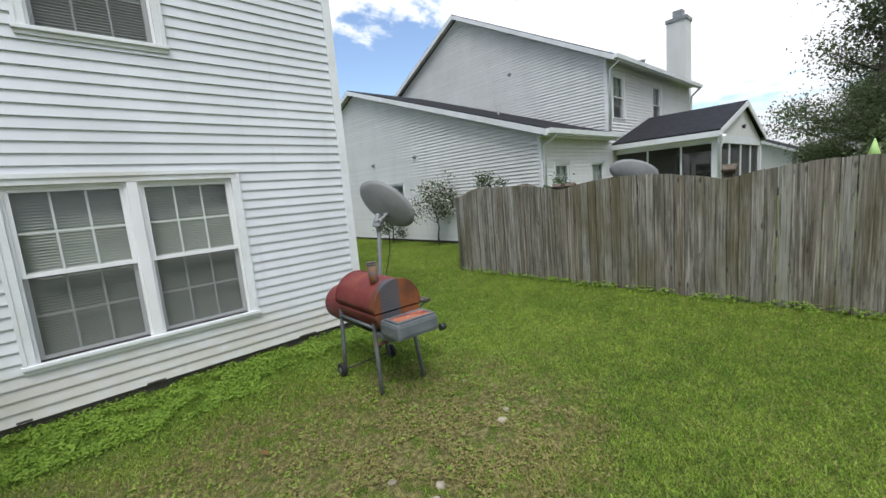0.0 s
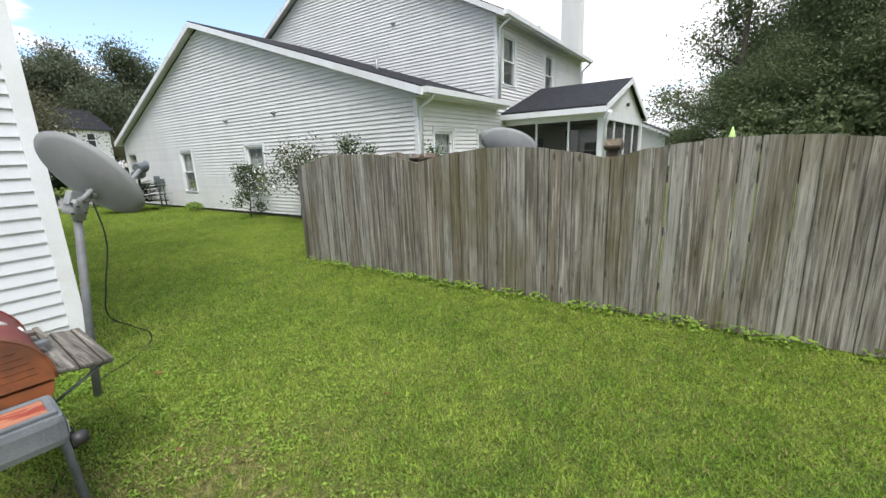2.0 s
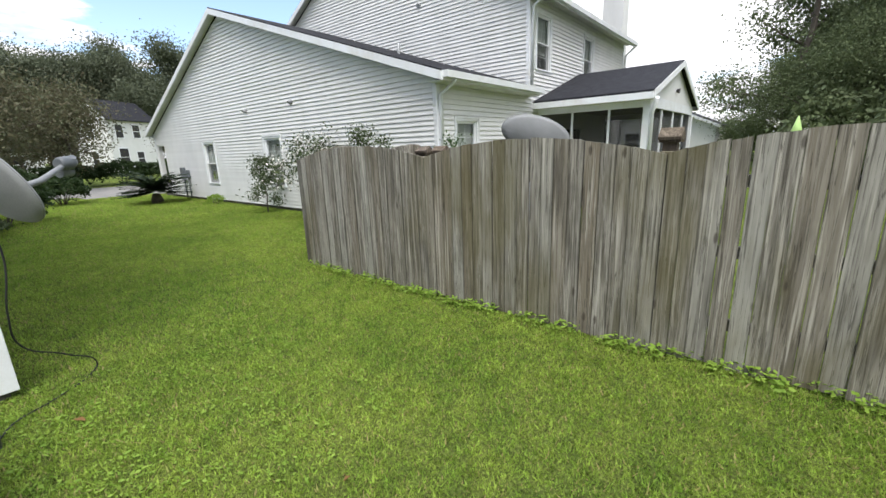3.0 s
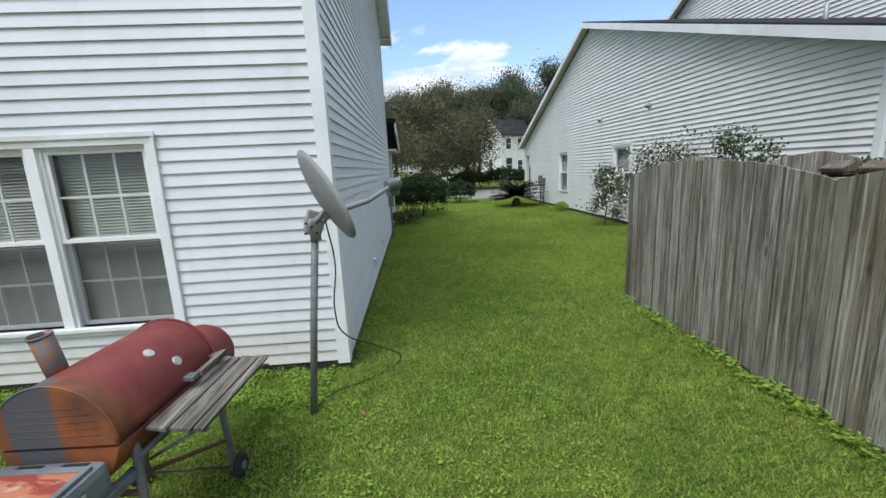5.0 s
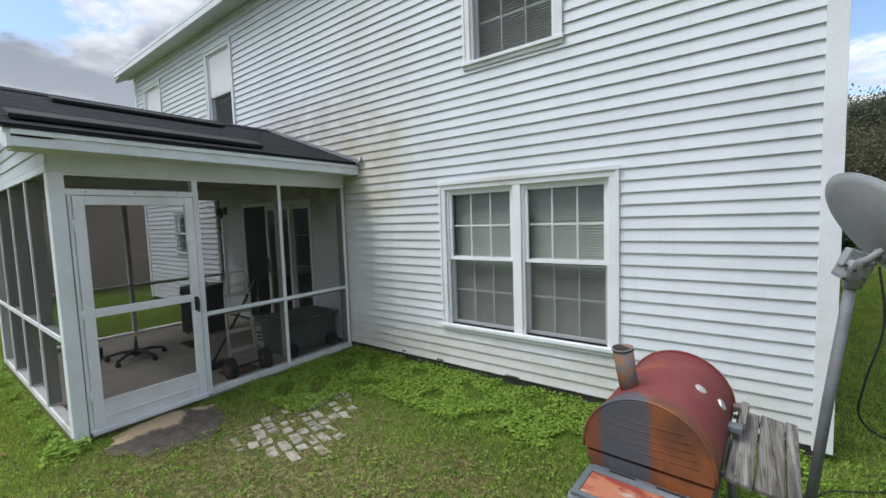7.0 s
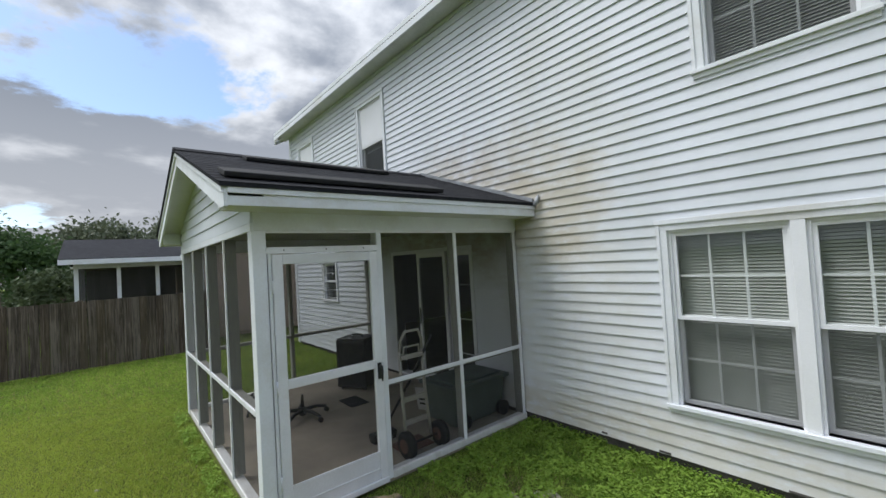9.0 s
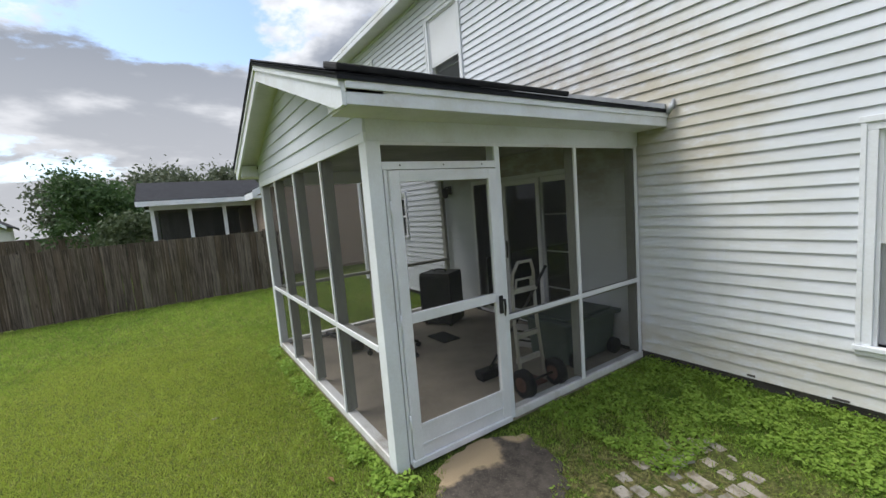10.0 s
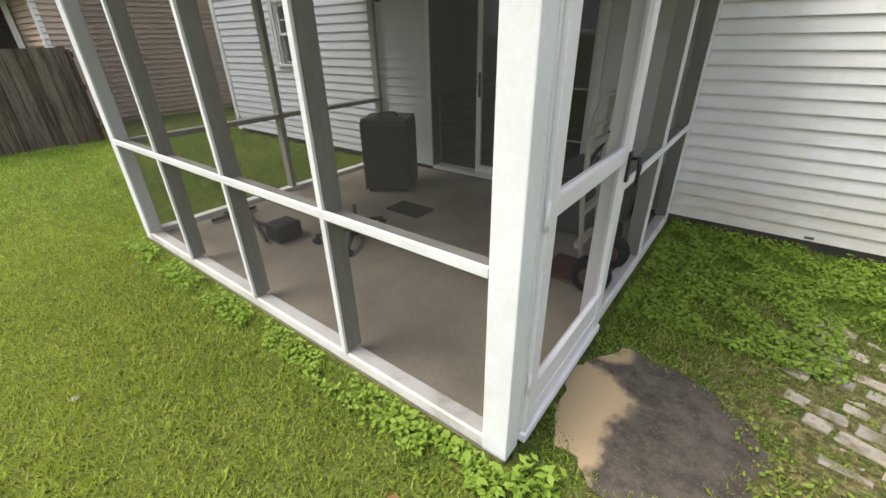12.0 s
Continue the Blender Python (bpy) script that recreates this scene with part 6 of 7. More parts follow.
# ---- small fittings on the side wall ----
mb = thing("meter_box", pose(HX1 + 0.02, 12.2, 1.1), "grey utility meter box on the siding with conduit", "meter box")
bx("body", BOXGREY, mb, (0, -0.15, -0.25), (0.12, 0.15, 0.25), 0.01)
part("glass_dome", tube([(0.12, 0, 0.08), (0.19, 0, 0.08)], 0.08, 14), CHROME, mb)
part("conduit", tube([(0.05, 0, -0.25), (0.05, 0, -1.1)], 0.025, 8), BOXGREY, mb)
for y in (7.4, 9.1):
    ob = thing("wall_outlet", pose(HX1 + 0.018, y, 0.42), "small white outlet cover on the side wall", "outlet", "outlets")
    bx("cover", WHITE, ob, (0, -0.045, -0.07), (0.035, 0.045, 0.07), 0.006)
    bx("flap", BOXGREY, ob, (0.034, -0.03, -0.05), (0.04, 0.03, 0.05), 0.003)

# ---- things in the screened porch ----
FZ = SLAB
k = thing("black_cabinet", pose(-4.72, 4.07, FZ, 0, 0, 30), "square black fabric covered box on the porch floor", "speaker")
bx("body", BLACK, k, (-0.25, -0.22, 0.03), (0.25, 0.22, 0.74), 0.02)
bx("top_panel", DARKMETAL, k, (-0.24, -0.21, 0.74), (0.24, 0.21, 0.765), 0.008)
bx("front_grille", RUBBER, k, (-0.22, -0.23, 0.08), (0.22, -0.219, 0.70), 0.004)
for a in (-0.2, 0.2):
    for b in (-0.17, 0.17):
        part("foot", tube([(a, b, 0), (a, b, 0.03)], 0.02, 8), RUBBER, k)
hd = part("top_handle", tube([(-0.1, 0, 0.76), (-0.08, 0, 0.80), (0.08, 0, 0.80), (0.1, 0, 0.76)], 0.012, 8), BLACK, k)

to = thing("storage_tote", pose(-2.58, 4.36, FZ), "large green-grey plastic storage bin with lid", "storage bin")
bm = box((-0.28, -0.40, 0.02), (0.28, 0.40, 0.44), 0.03)
for v in bm.verts:
    if v.co.z < 0.2:
        v.co.x *= 0.9
        v.co.y *= 0.93
part("bin", bm, TOTE, to)
bm = box((-0.32, -0.45, 0.43), (0.32, 0.45, 0.475), 0.015)
add_box(bm, (-0.25, -0.37, 0.47), (0.25, 0.37, 0.50), 0.02)
part("lid", bm, TOTE, to)
for y in (-0.3, 0.32):
    part("wheel", tube([(0.27, y, 0.085), (0.33, y, 0.085)], 0.085, 16), RUBBER, to)

ht = thing("hand_truck", pose(-2.30, 3.45, FZ), "old cream hand truck with loop handle", "hand truck")
for y in (-0.15, 0.15):
    part("upright", tube([(0.02, y, 0.06), (-0.04, y * 0.95, 0.60), (-0.05, y * 0.9, 0.98)], 0.017, 8), CREAM, ht)
part("loop_handle", tube([(-0.05, -0.135, 0.96), (-0.04, -0.13, 1.08), (-0.02, -0.08, 1.18), (-0.02, 0.08, 1.18), (-0.04, 0.13, 1.08), (-0.05, 0.135, 0.96)], 0.016, 8), CREAM, ht)
part("inner_loop", tube([(-0.05, -0.10, 0.90), (-0.04, -0.09, 1.02), (-0.04, 0.09, 1.02), (-0.05, 0.10, 0.90)], 0.012, 8), CREAM, ht)
for z in (0.25, 0.48, 0.70, 0.90):
    bx("cross_bar", CREAM, ht, (-0.05 - 0.0, -0.145, z), (-0.015, 0.145, z + 0.045), 0.004)
bx("toe_plate", HUB, ht, (-0.26, -0.18, 0.0), (0.02, 0.18, 0.012), 0.003)
for y in (-0.2, 0.2):
    bm = add_tube(bmesh.new(), [(0.10, y - 0.04, 0.125), (0.10, y - 0.028, 0.125), (0.10, y + 0.028, 0.125), (0.10, y + 0.04, 0.125)], [0.085, 0.125, 0.125, 0.085], 22)
    w = part("tyre", bm, RUBBER, ht, "black rubber tyre")
    part("rim", tube([(0.10, y - 0.044, 0.125), (0.10, y + 0.044, 0.125)], 0.065, 16), HUB, w, "rusty red wheel rim")
part("axle", tube([(0.10, -0.2, 0.125), (0.10, 0.2, 0.125)], 0.012, 8), DARKMETAL, ht)

br = thing("push_broom", pose(-2.74, 3.30, FZ), "black push broom leaning with its head on the floor", "broom")
bx("head", BLACK, br, (-0.06, -0.14, 0.03), (0.06, 0.14, 0.09), 0.01)
bx("bristles", RUBBER, br, (-0.05, -0.13, 0.0), (0.05, 0.13, 0.035), 0.004)
part("shaft", tube([(0, 0, 0.08), (0.32, 0.22, 0.72), (0.50, 0.34, 1.12)], 0.014, 8), BLACK, br)

cbase = thing("chair_base", pose(-4.05, 2.92, FZ), "black five-star chair base without its seat", "chair base")
part("hub", tube([(0, 0, 0.04), (0, 0, 0.14)], 0.04, 10), BLACK, cbase)
part("gas_column", tube([(0, 0, 0.12), (0.02, 0, 0.30)], [0.025, 0.014], 10), DARKMETAL, cbase)
for i in range(5):
    a = radians(72 * i + 20)
    lg = part("leg", tube([(0, 0, 0.10), (0.17 * math.cos(a), 0.17 * math.sin(a), 0.105), (0.32 * math.cos(a), 0.32 * math.sin(a), 0.07)], [0.028, 0.022, 0.016], 8), BLACK, cbase)
    part("caster", tube([(0.32 * math.cos(a) - 0.02, 0.32 * math.sin(a), 0.03), (0.32 * math.cos(a) + 0.02, 0.32 * math.sin(a), 0.03)], 0.03, 10), BLACK, lg)
st = thing("metal_stand", pose(-4.85, 2.55, FZ), "folded black metal stand lying on concrete", "stand")
part("bar", tube([(0.35, 0.05, 0.05), (-0.55, -0.05, 0.05)], 0.018, 8), BLACK, st)
part("bar", tube([(0.30, -0.15, 0.04), (-0.50, 0.12, 0.09)], 0.016, 8), BLACK, st)
bx("bracket", BLACK, st, (0.22, -0.10, 0.02), (0.42, 0.12, 0.16), 0.02)
part("foot_bar", tube([(-0.52, -0.2, 0.03), (-0.5, 0.22, 0.03)], 0.02, 8), BLACK, st)
mat_ob = tagged(bx("floor_mat", RUBBER, None, (-4.3, 3.52, FZ), (-3.9, 3.78, FZ + 0.012), 0.004), "small dark mat on the porch floor", "mat")
sg = thing("sign_board", pose(-3.05, 4.15, FZ, 12, 0, 20), "small pale printed board leaning in the porch", "sign")
bx("board", SIGNWHITE, sg, (-0.15, -0.01, 0), (0.15, 0.01, 0.30), 0.003)
for z in (0.08, 0.14, 0.2):
    bx("text_bar", DARKMETAL, sg, (-0.11, -0.013, z), (0.11, -0.0095, z + 0.025))

# ---- pad, pavers, stones ----
bm = bmesh.new()
rng = random.Random(4)
ring = []
for i in range(72):
    a = 2 * math.pi * i / 72
    r = 1 + 0.06 * math.sin(3 * a + 1) + 0.05 * math.sin(7 * a) + 0.03 * math.sin(13 * a) + rng.uniform(-0.04, 0.04)
    x, y = -1.63 + 0.41 * r * math.cos(a), 2.46 + 0.43 * r * math.sin(a)
    ring.append((max(x, -2.02), y))
add_prism(bm, ring, "z", -0.08, 0.007)
tagged(part("concrete_pad", bm, PAD), "rough dark stained concrete pad with tan patch", "concrete pad")

paving = thing("brick_paving", pose(-0.76, 3.18, 0), "patch of old pale brick pavers sunk in grass", "paving")
rng = random.Random(11)
variants = []
for i in range(6):
    bm = box((-0.088, -0.039, -0.05), (0.088, 0.039, 0.0), 0.012)
    for v in bm.verts:
        v.co += Vector((rng.uniform(-0.004, 0.004), rng.uniform(-0.004, 0.004), rng.uniform(-0.004, 0.003)))
    variants.append(mesh_of(bm, "paver_brick", PAVER))
for i in range(6):
    bm = box((-0.048, -0.041, -0.05), (0.048, 0.041, 0.0), 0.012)
    for v in bm.verts:
        v.co += Vector((rng.uniform(-0.006, 0.006), rng.uniform(-0.006, 0.006), rng.uniform(-0.004, 0.003)))
    variants.append(mesh_of(bm, "paver_brick", PAVER))
# rows run along the direction of the bricks, turned a little against the wall
EDGE = [(-1.12, 3.70), (-0.99, 3.88), (-0.82, 3.86), (-0.56, 3.56), (-0.28, 3.28), (-0.22, 2.78), (-0.72, 2.61), (-0.92, 2.57), (-1.12, 3.0)]


def inside(x, y):
    """Within the paved patch, whose edge runs clockwise."""
    return all((bx_ - ax) * (y - ay) - (by - ay) * (x - ax) <= 0 for (ax, ay), (bx_, by) in zip(EDGE, EDGE[1:] + EDGE[:1]))


for row in range(16):
    v = -0.74 + row * 0.098
    u = -0.62 + (row % 2) * 0.08 + rng.uniform(-0.03, 0.03)
    while u < 0.62:
        short = rng.random() < 0.58
        ln = 0.097 if short else 0.177
        keep = rng.random() < 0.88
        spot = pose(0, 0, 0, 0, 0, -15) @ Vector((u + ln / 2, v, 0))
        if keep and inside(spot.x - 0.76, spot.y + 3.18):
            me = variants[rng.randrange(6, 12)] if short else variants[rng.randrange(0, 6)]
            piece("brick", me, paving, pose(0, 0, 0, 0, 0, -15) @ pose(u + ln / 2, v + rng.uniform(-0.008, 0.008), 0.006 + rng.uniform(-0.008, 0.006), rng.uniform(-2, 2), rng.uniform(-2, 2), rng.uniform(-5, 5)))
        u += ln + rng.uniform(0.012, 0.05)


def stone(x, y, s, seed, flat=0.45):
    rng = random.Random(seed)
    bm = bmesh.new()
    bmesh.ops.create_icosphere(bm, subdivisions=2, radius=s)
    for v in bm.verts:
        n = noise.noise(v.co * (2.0 / s) + Vector((seed, 0, 0)))
        v.co *= 1 + 0.25 * n
        v.co.z *= flat
    ob = part("stone", bm, PAVER)
    ob.location = (x, y, s * flat * 0.35)
    ob.rotation_euler = (0, 0, rng.uniform(0, 6))
    tagged(ob, "pale stone lying half sunk in the lawn", "stone", "stones in the lawn")


for i, (x, y, s) in enumerate([(2.16, 1.87, 0.06), (2.3, 1.95, 0.04), (1.21, 1.96, 0.045), (1.39, 1.72, 0.05), (1.30, 1.66, 0.035), (-0.12, 2.28, 0.05), (-0.02, 2.2, 0.04), (1.05, 1.5, 0.04), (2.45, 2.55, 0.035), (-3.9, 0.95, 0.035)]):
    stone(x, y, s * 0.65, i + 1)

# ---- trees and shrubs ----
RNG = np.random.default_rng(7)


def grow(h, spread, trunk_r, limbs, clumps, per, leaf_size, crown_from, seed, lean=0.0, droop=0.0):
    """Limb paths and leaf places of a tree of height h about the origin."""
    rng = np.random.default_rng(seed)
    bm = bmesh.new()
    top = Vector((lean * h, 0, h * 0.86))
    path = [Vector((0, 0, -0.1))]
    for i in range(1, 7):
        f = i / 6
        path.append(Vector((lean * h * f + rng.normal() * 0.012 * h, rng.normal() * 0.012 * h, h * 0.86 * f)))
    add_tube(bm, path, [trunk_r * (1 - 0.8 * i / 6) for i in range(7)], 8)
    tips = []
    for i in range(limbs):
        f = crown_from + (0.95 - crown_from) * (i + rng.uniform(0, 1)) / limbs
        s = path[0].lerp(path[-1], f)
        idx = min(int(f * 6), 5)
        s = path[idx].lerp(path[idx + 1], f * 6 - idx)
        a = rng.uniform(0, 2 * math.pi)
        ln = spread * rng.uniform(0.55, 1.05) * (1.15 - 0.75 * (f - crown_from) / (1 - crown_from))
        d = Vector((math.cos(a), math.sin(a), rng.uniform(0.25, 0.8)))
        mid = s + d * ln * 0.55
        end = s + d * ln + Vector((0, 0, -droop * ln + rng.uniform(-0.05, 0.1) * ln))
        r = trunk_r * (0.45 - 0.25 * f)
        add_tube(bm, [s, mid, end], [r, r * 0.6, r * 0.2], 6)
        for j in range(3):
            a2 = rng.uniform(0, 2 * math.pi)
            e2 = mid.lerp(end, rng.uniform(0.2, 1)) + Vector((math.cos(a2), math.sin(a2), rng.uniform(0, 0.8))) * ln * 0.35
            add_tube(bm, [mid.lerp(end, 0.3), e2], [r * 0.4, r * 0.12], 5)
            tips.append(e2)
        tips.append(end)
        tips.append(mid)
    tips.append(path[-1])
    tips = np.array([tuple(t) for t in tips])
    pick = tips[rng.integers(0, len(tips), clumps)] + rng.normal(size=(clumps, 3)) * spread * 0.10
    sizes = spread * rng.uniform(0.10, 0.26, clumps)
    cen = np.repeat(pick, per, axis=0)
    off = rng.normal(size=(clumps * per, 3)) * np.repeat(sizes, per)[:, None] * np.array([1, 1, 0.7])
    pts = cen + off
    pts = pts[pts[:, 2] > h * 0.06]
    return bm, leaves(pts, leaf_size, rng)


def tree(m, h, spread, trunk_r, limbs, clumps, per, leaf_size, crown_from, seed, leafmat, label, category="tree", group="", name="tree", **kw):
    t = thing(name, m, label, category, group)
    bm, v = grow(h, spread, trunk_r, limbs, clumps, per, leaf_size, crown_from, seed, **kw)
    part("trunk", bm, BARK, t)
    c = new("crown", np_mesh("crown", v, 4, leafmat))
    c.parent = t
    return t


# woods to the east, beyond the neighbour's fence
oak_a = tree(pose(32, 0.4, 0), 15.5, 3.0, 0.24, 18, 230, 80, 0.085, 0.08, 21, LEAF_WOODS, "tall thin-crowned woodland tree with airy foliage", group="woodland trees")
oak_b = tree(pose(31, -6.6, 0), 14.0, 5.2, 0.30, 16, 320, 150, 0.085, 0.08, 22, LEAF_WOODS, "tall dense woodland tree reaching to the ground", group="woodland trees")
oak_c = tree(pose(35, -12.5, 0), 16.5, 5.6, 0.32, 16, 320, 150, 0.09, 0.08, 23, LEAF_WOODS, "tall dense dark woodland tree", group="woodland trees")
for i, (x, y, s, r, src) in enumerate([(38, -4.2, 0.80, 50, oak_b), (29, -10.5, 0.85, 130, oak_b), (30, -16.0, 1.0, 200, oak_b), (36, -17, 1.0, 80, oak_c), (31, -22, 1.0, 20, oak_c), (38, -8.0, 1.0, 300, oak_c),
                                       (29, -29, 1.0, 90, oak_b), (26, -36, 1.0, 200, oak_c), (40, -12, 1.1, 10, oak_b), (33, -26, 1.1, 260, oak_b), (46, -1.5, 0.75, 160, oak_b), (34.5, -3.4, 0.7, 220, oak_c), (31, 0.9, 0.34, 70, oak_c), (30.5, -1.6, 0.5, 120, oak_b), (30, -4.0, 0.55, 10, oak_c), (33, -4.8, 0.8, 60, oak_b)]):
    copy_thing(src, Matrix.LocRotScale((x, y, 0), Euler((0, 0, radians(r))), (s, s, s * (1 + 0.05 * (i % 3)))))
bare = tree(pose(22, -7.6, 0), 7.5, 3.0, 0.10, 9, 25, 10, 0.08, 0.3, 31, LEAF_SHRUB, "leafless pale branching tree before the woods", lean=0.05)
low = tree(pose(27.5, -0.8, 0), 3.6, 2.0, 0.06, 10, 80, 40, 0.12, 0.05, 33, LEAF_WOODS, "low rough undergrowth bush at the wood's edge", category="bush", group="undergrowth", name="bush")
for i, (x, y, s) in enumerate([(27, -3.6, 1.1), (26.5, -6.5, 1.0), (27, -9.5, 1.15), (26, -12.8, 1.1), (26.5, -16, 1.2), (26, -20, 1.2), (30, 1.6, 0.6), (25, -24, 1.2), (40, 3.2, 0.8), (46, 5.0, 0.9)]):
    copy_thing(low, Matrix.LocRotScale((x, y, 0), Euler((0, 0, i * 1.3)), (s, s, s)))

# forest across the street
far_a = tree(pose(4, 78, 0), 15.0, 5.2, 0.3, 14, 300, 120, 0.15, 0.10, 41, LEAF_FAR, "tall forest tree across the street", group="forest trees")
far_b = tree(pose(14, 82, 0), 16.0, 5.6, 0.3, 14, 300, 120, 0.15, 0.12, 42, LEAF_FAR, "tall rounded forest tree across the street", group="forest trees")
frng = random.Random(9)
for i in range(34):
    x = -34 + i * 2.9 + frng.uniform(-1, 1)
    y = 74 + frng.uniform(-5, 10) - abs(x - 12) * 0.12
    s = frng.uniform(0.72, 1.12)
    copy_thing(far_a if i % 2 else far_b, Matrix.LocRotScale((x, y, 0), Euler((0, 0, frng.uniform(0, 6))), (s, s, s * frng.uniform(0.9, 1.15))))
myr = tree(pose(4.6, 29.5, 0), 6.8, 2.9, 0.12, 14, 230, 60, 0.085, 0.18, 51, LEAF_BROWN, "russet green front garden tree with spreading limbs", group="front garden trees")
for x, y, s, r in ((1.4, 25.2, 0.8, 100), (8.4, 34.5, 0.95, 220), (-1.5, 34, 1.1, 30), (6.6, 39, 0.9, 140), (17.8, 42, 0.9, 200), (20.5, 46, 1.0, 20)):
    copy_thing(myr, Matrix.LocRotScale((x, y, 0), Euler((0, 0, radians(r))), (s, s, s)))


def bush(m, rx, ry, h, n, leaf_size, seed, leafmat, label, group="", name="bush"):
    """A rounded clipped shrub: short stems and an uneven shell of leaves."""
    rng = np.random.default_rng(seed)
    t = thing(name, m, label, "bush", group)
    bm = bmesh.new()
    for i in range(6):
        a = 2 * math.pi * i / 6
        add_tube(bm, [(0.05 * math.cos(a), 0.05 * math.sin(a), -0.05), (rx * 0.5 * math.cos(a), ry * 0.5 * math.sin(a), h * 0.6)], [0.025, 0.01], 5)
    part("stems", bm, BARK, t)
    d = rng.normal(size=(n, 3))
    d[:, 2] = np.abs(d[:, 2]) * 1.0 - 0.25
    d /= np.linalg.norm(d, axis=1)[:, None]
    lump = 1 + 0.16 * np.sin(d[:, 0] * 7 + seed) * np.cos(d[:, 1] * 6) + 0.08 * np.sin(d[:, 2] * 13)
    rad = rng.uniform(0.62, 1.0, n) ** 0.5 * lump
    pts = np.stack([d[:, 0] * rad * rx, d[:, 1] * rad * ry, h * 0.45 + d[:, 2] * rad * h * 0.55], 1)
    pts = pts[pts[:, 2] > 0.01]
    c = new("foliage", np_mesh("foliage", leaves(pts, leaf_size, rng), 4, leafmat))
    c.parent = t
    return t


bush(pose(3.75, 16.9, 0), 1.05, 1.1, 1.65, 5200, 0.055, 61, LEAF_BUSH, "dark rounded evergreen shrub beside the side wall", "clipped shrubs")
bush(pose(3.3, 18.6, 0), 1.2, 1.0, 1.5, 4200, 0.06, 62, LEAF_BUSH, "dark rounded evergreen shrub near the front porch", "clipped shrubs")
bush(pose(5.75, 22.2, 0), 0.85, 0.8, 1.15, 3600, 0.055, 63, LEAF_BUSH, "low clipped round shrub on the lawn", "clipped shrubs")
bush(pose(3.2, 14.9, 0), 0.45, 0.5, 0.45, 1200, 0.05, 64, LEAF_WOODS, "low ground shrub beside the wall", "clipped shrubs")
for i, (x, y, rx, h) in enumerate([(8.0, 35.0, 1.6, 1.5), (11.0, 35.5, 1.7, 1.6), (14.0, 36.0, 1.7, 1.5), (4.5, 35.0, 1.6, 1.4), (1.0, 35.0, 1.6, 1.5)]):
    bush(pose(x, y, 0), rx, 1.1, h, 3200, 0.10, 70 + i, LEAF_BUSH, "clipped dark hedge shrub across the street", "street hedge")
bush(pose(8.95, 16.2, 0), 0.28, 0.3, 0.34, 700, 0.03, 81, LEAF_WEED, "small bright green plant by the siding", "small plants", "plant")
# yellow-green bush and tree beyond the west fence
tree(pose(-24.0, -1.9, 0), 4.5, 2.0, 0.1, 14, 150, 55, 0.10, 0.16, 91, LEAF_YOUNG, "full young green tree beyond the west fence")
bush(pose(-20.0, -0.6, 0), 1.1, 1.1, 2.5, 3000, 0.09, 92, LEAF_SHRUB, "pale yellow-green shrub beyond the fence", "far shrubs")
wl = tree(pose(-42, 1.0, 0), 6.5, 3.4, 0.15, 12, 110, 36, 0.2, 0.12, 93, LEAF_FAR, "distant dark tree on the western skyline", group="western trees")
for x, y, s in ((-48, -6, 1.0), (-52, 6, 1.2), (-46, 8, 1.0), (-50, -16, 1.2), (-40, -24, 1.1), (-34, -32, 1.1), (-58, 0, 1.3)):
    copy_thing(wl, Matrix.LocRotScale((x, y, 0), Euler((0, 0, x)), (s, s, s)))
# shrubs by the neighbour's gable wall
tree(pose(8.8, 12.3, 0), 1.75, 0.52, 0.024, 20, 130, 20, 0.032, 0.10, 95, LEAF_SHRUB, "slim young shrub with thin grey-green leaves", category="shrub", name="shrub")
rose = tree(pose(8.8, 9.75, 0), 2.15, 0.80, 0.03, 22, 150, 20, 0.036, 0.40, 96, LEAF_SHRUB, "open flowering shrub with small white blooms", category="shrub", name="shrub")
_, fl = grow(2.15, 0.80, 0.03, 22, 150, 7, 0.034, 0.40, 96)
fo = new("flowers", np_mesh("flowers", fl, 4, PETAL))
fo.parent = rose
tagged(fo, "small white blossoms", kind="stuff")
tree(pose(8.3, 7.1, 0), 2.35, 0.5, 0.03, 9, 70, 20, 0.03, 0.5, 97, LEAF_SHRUB, "leafy shrub tip showing above the fence", category="shrub", name="shrub")
tree(pose(8.6, 5.2, 0), 2.05, 0.4, 0.03, 8, 60, 20, 0.03, 0.5, 98, LEAF_YOUNG, "green climbing plant top behind the fence", category="shrub", name="shrub")

# sago palm by the neighbour's front corner
sago = thing("sago_palm", pose(7.95, 18.9, 0), "dark green sago palm with arching spiky fronds", "palm")
part("trunk", tube([(0, 0, -0.05), (0, 0, 0.15), (0, 0, 0.36)], [0.2, 0.2, 0.12], 10), BARK, sago)
srng = random.Random(3)
vs = []
for i in range(120):
    a, e = srng.uniform(0, 6.283), srng.uniform(-0.35, 1.35)
    ln = srng.uniform(1.0, 1.5)
    d = Vector((math.cos(a), math.sin(a), 0))
    for j in range(22):
        f = (j + 1) / 23
        p = Vector((0, 0, 0.46)) + d * (ln * f * math.cos(e * (1 - 0.5 * f))) + Vector((0, 0, ln * f * math.sin(e) * (1 - 0.5 * f)))
        w = d.cross(Vector((0, 0, 1))) * 0.15 * math.sin(math.pi * min(f * 0.9 + 0.15, 1))
        for s in (-1, 1):
            q = p + w * s + d * 0.06 + Vector((0, 0, srng.uniform(-0.02, 0.03)))
            vs += [p - d * 0.05, q, p + d * 0.05 + Vector((0, 0, 0.02))]
fr = new("fronds", np_mesh("fronds", np.array([tuple(v) for v in vs]), 3, LEAF_SAGO))
fr.parent = sago

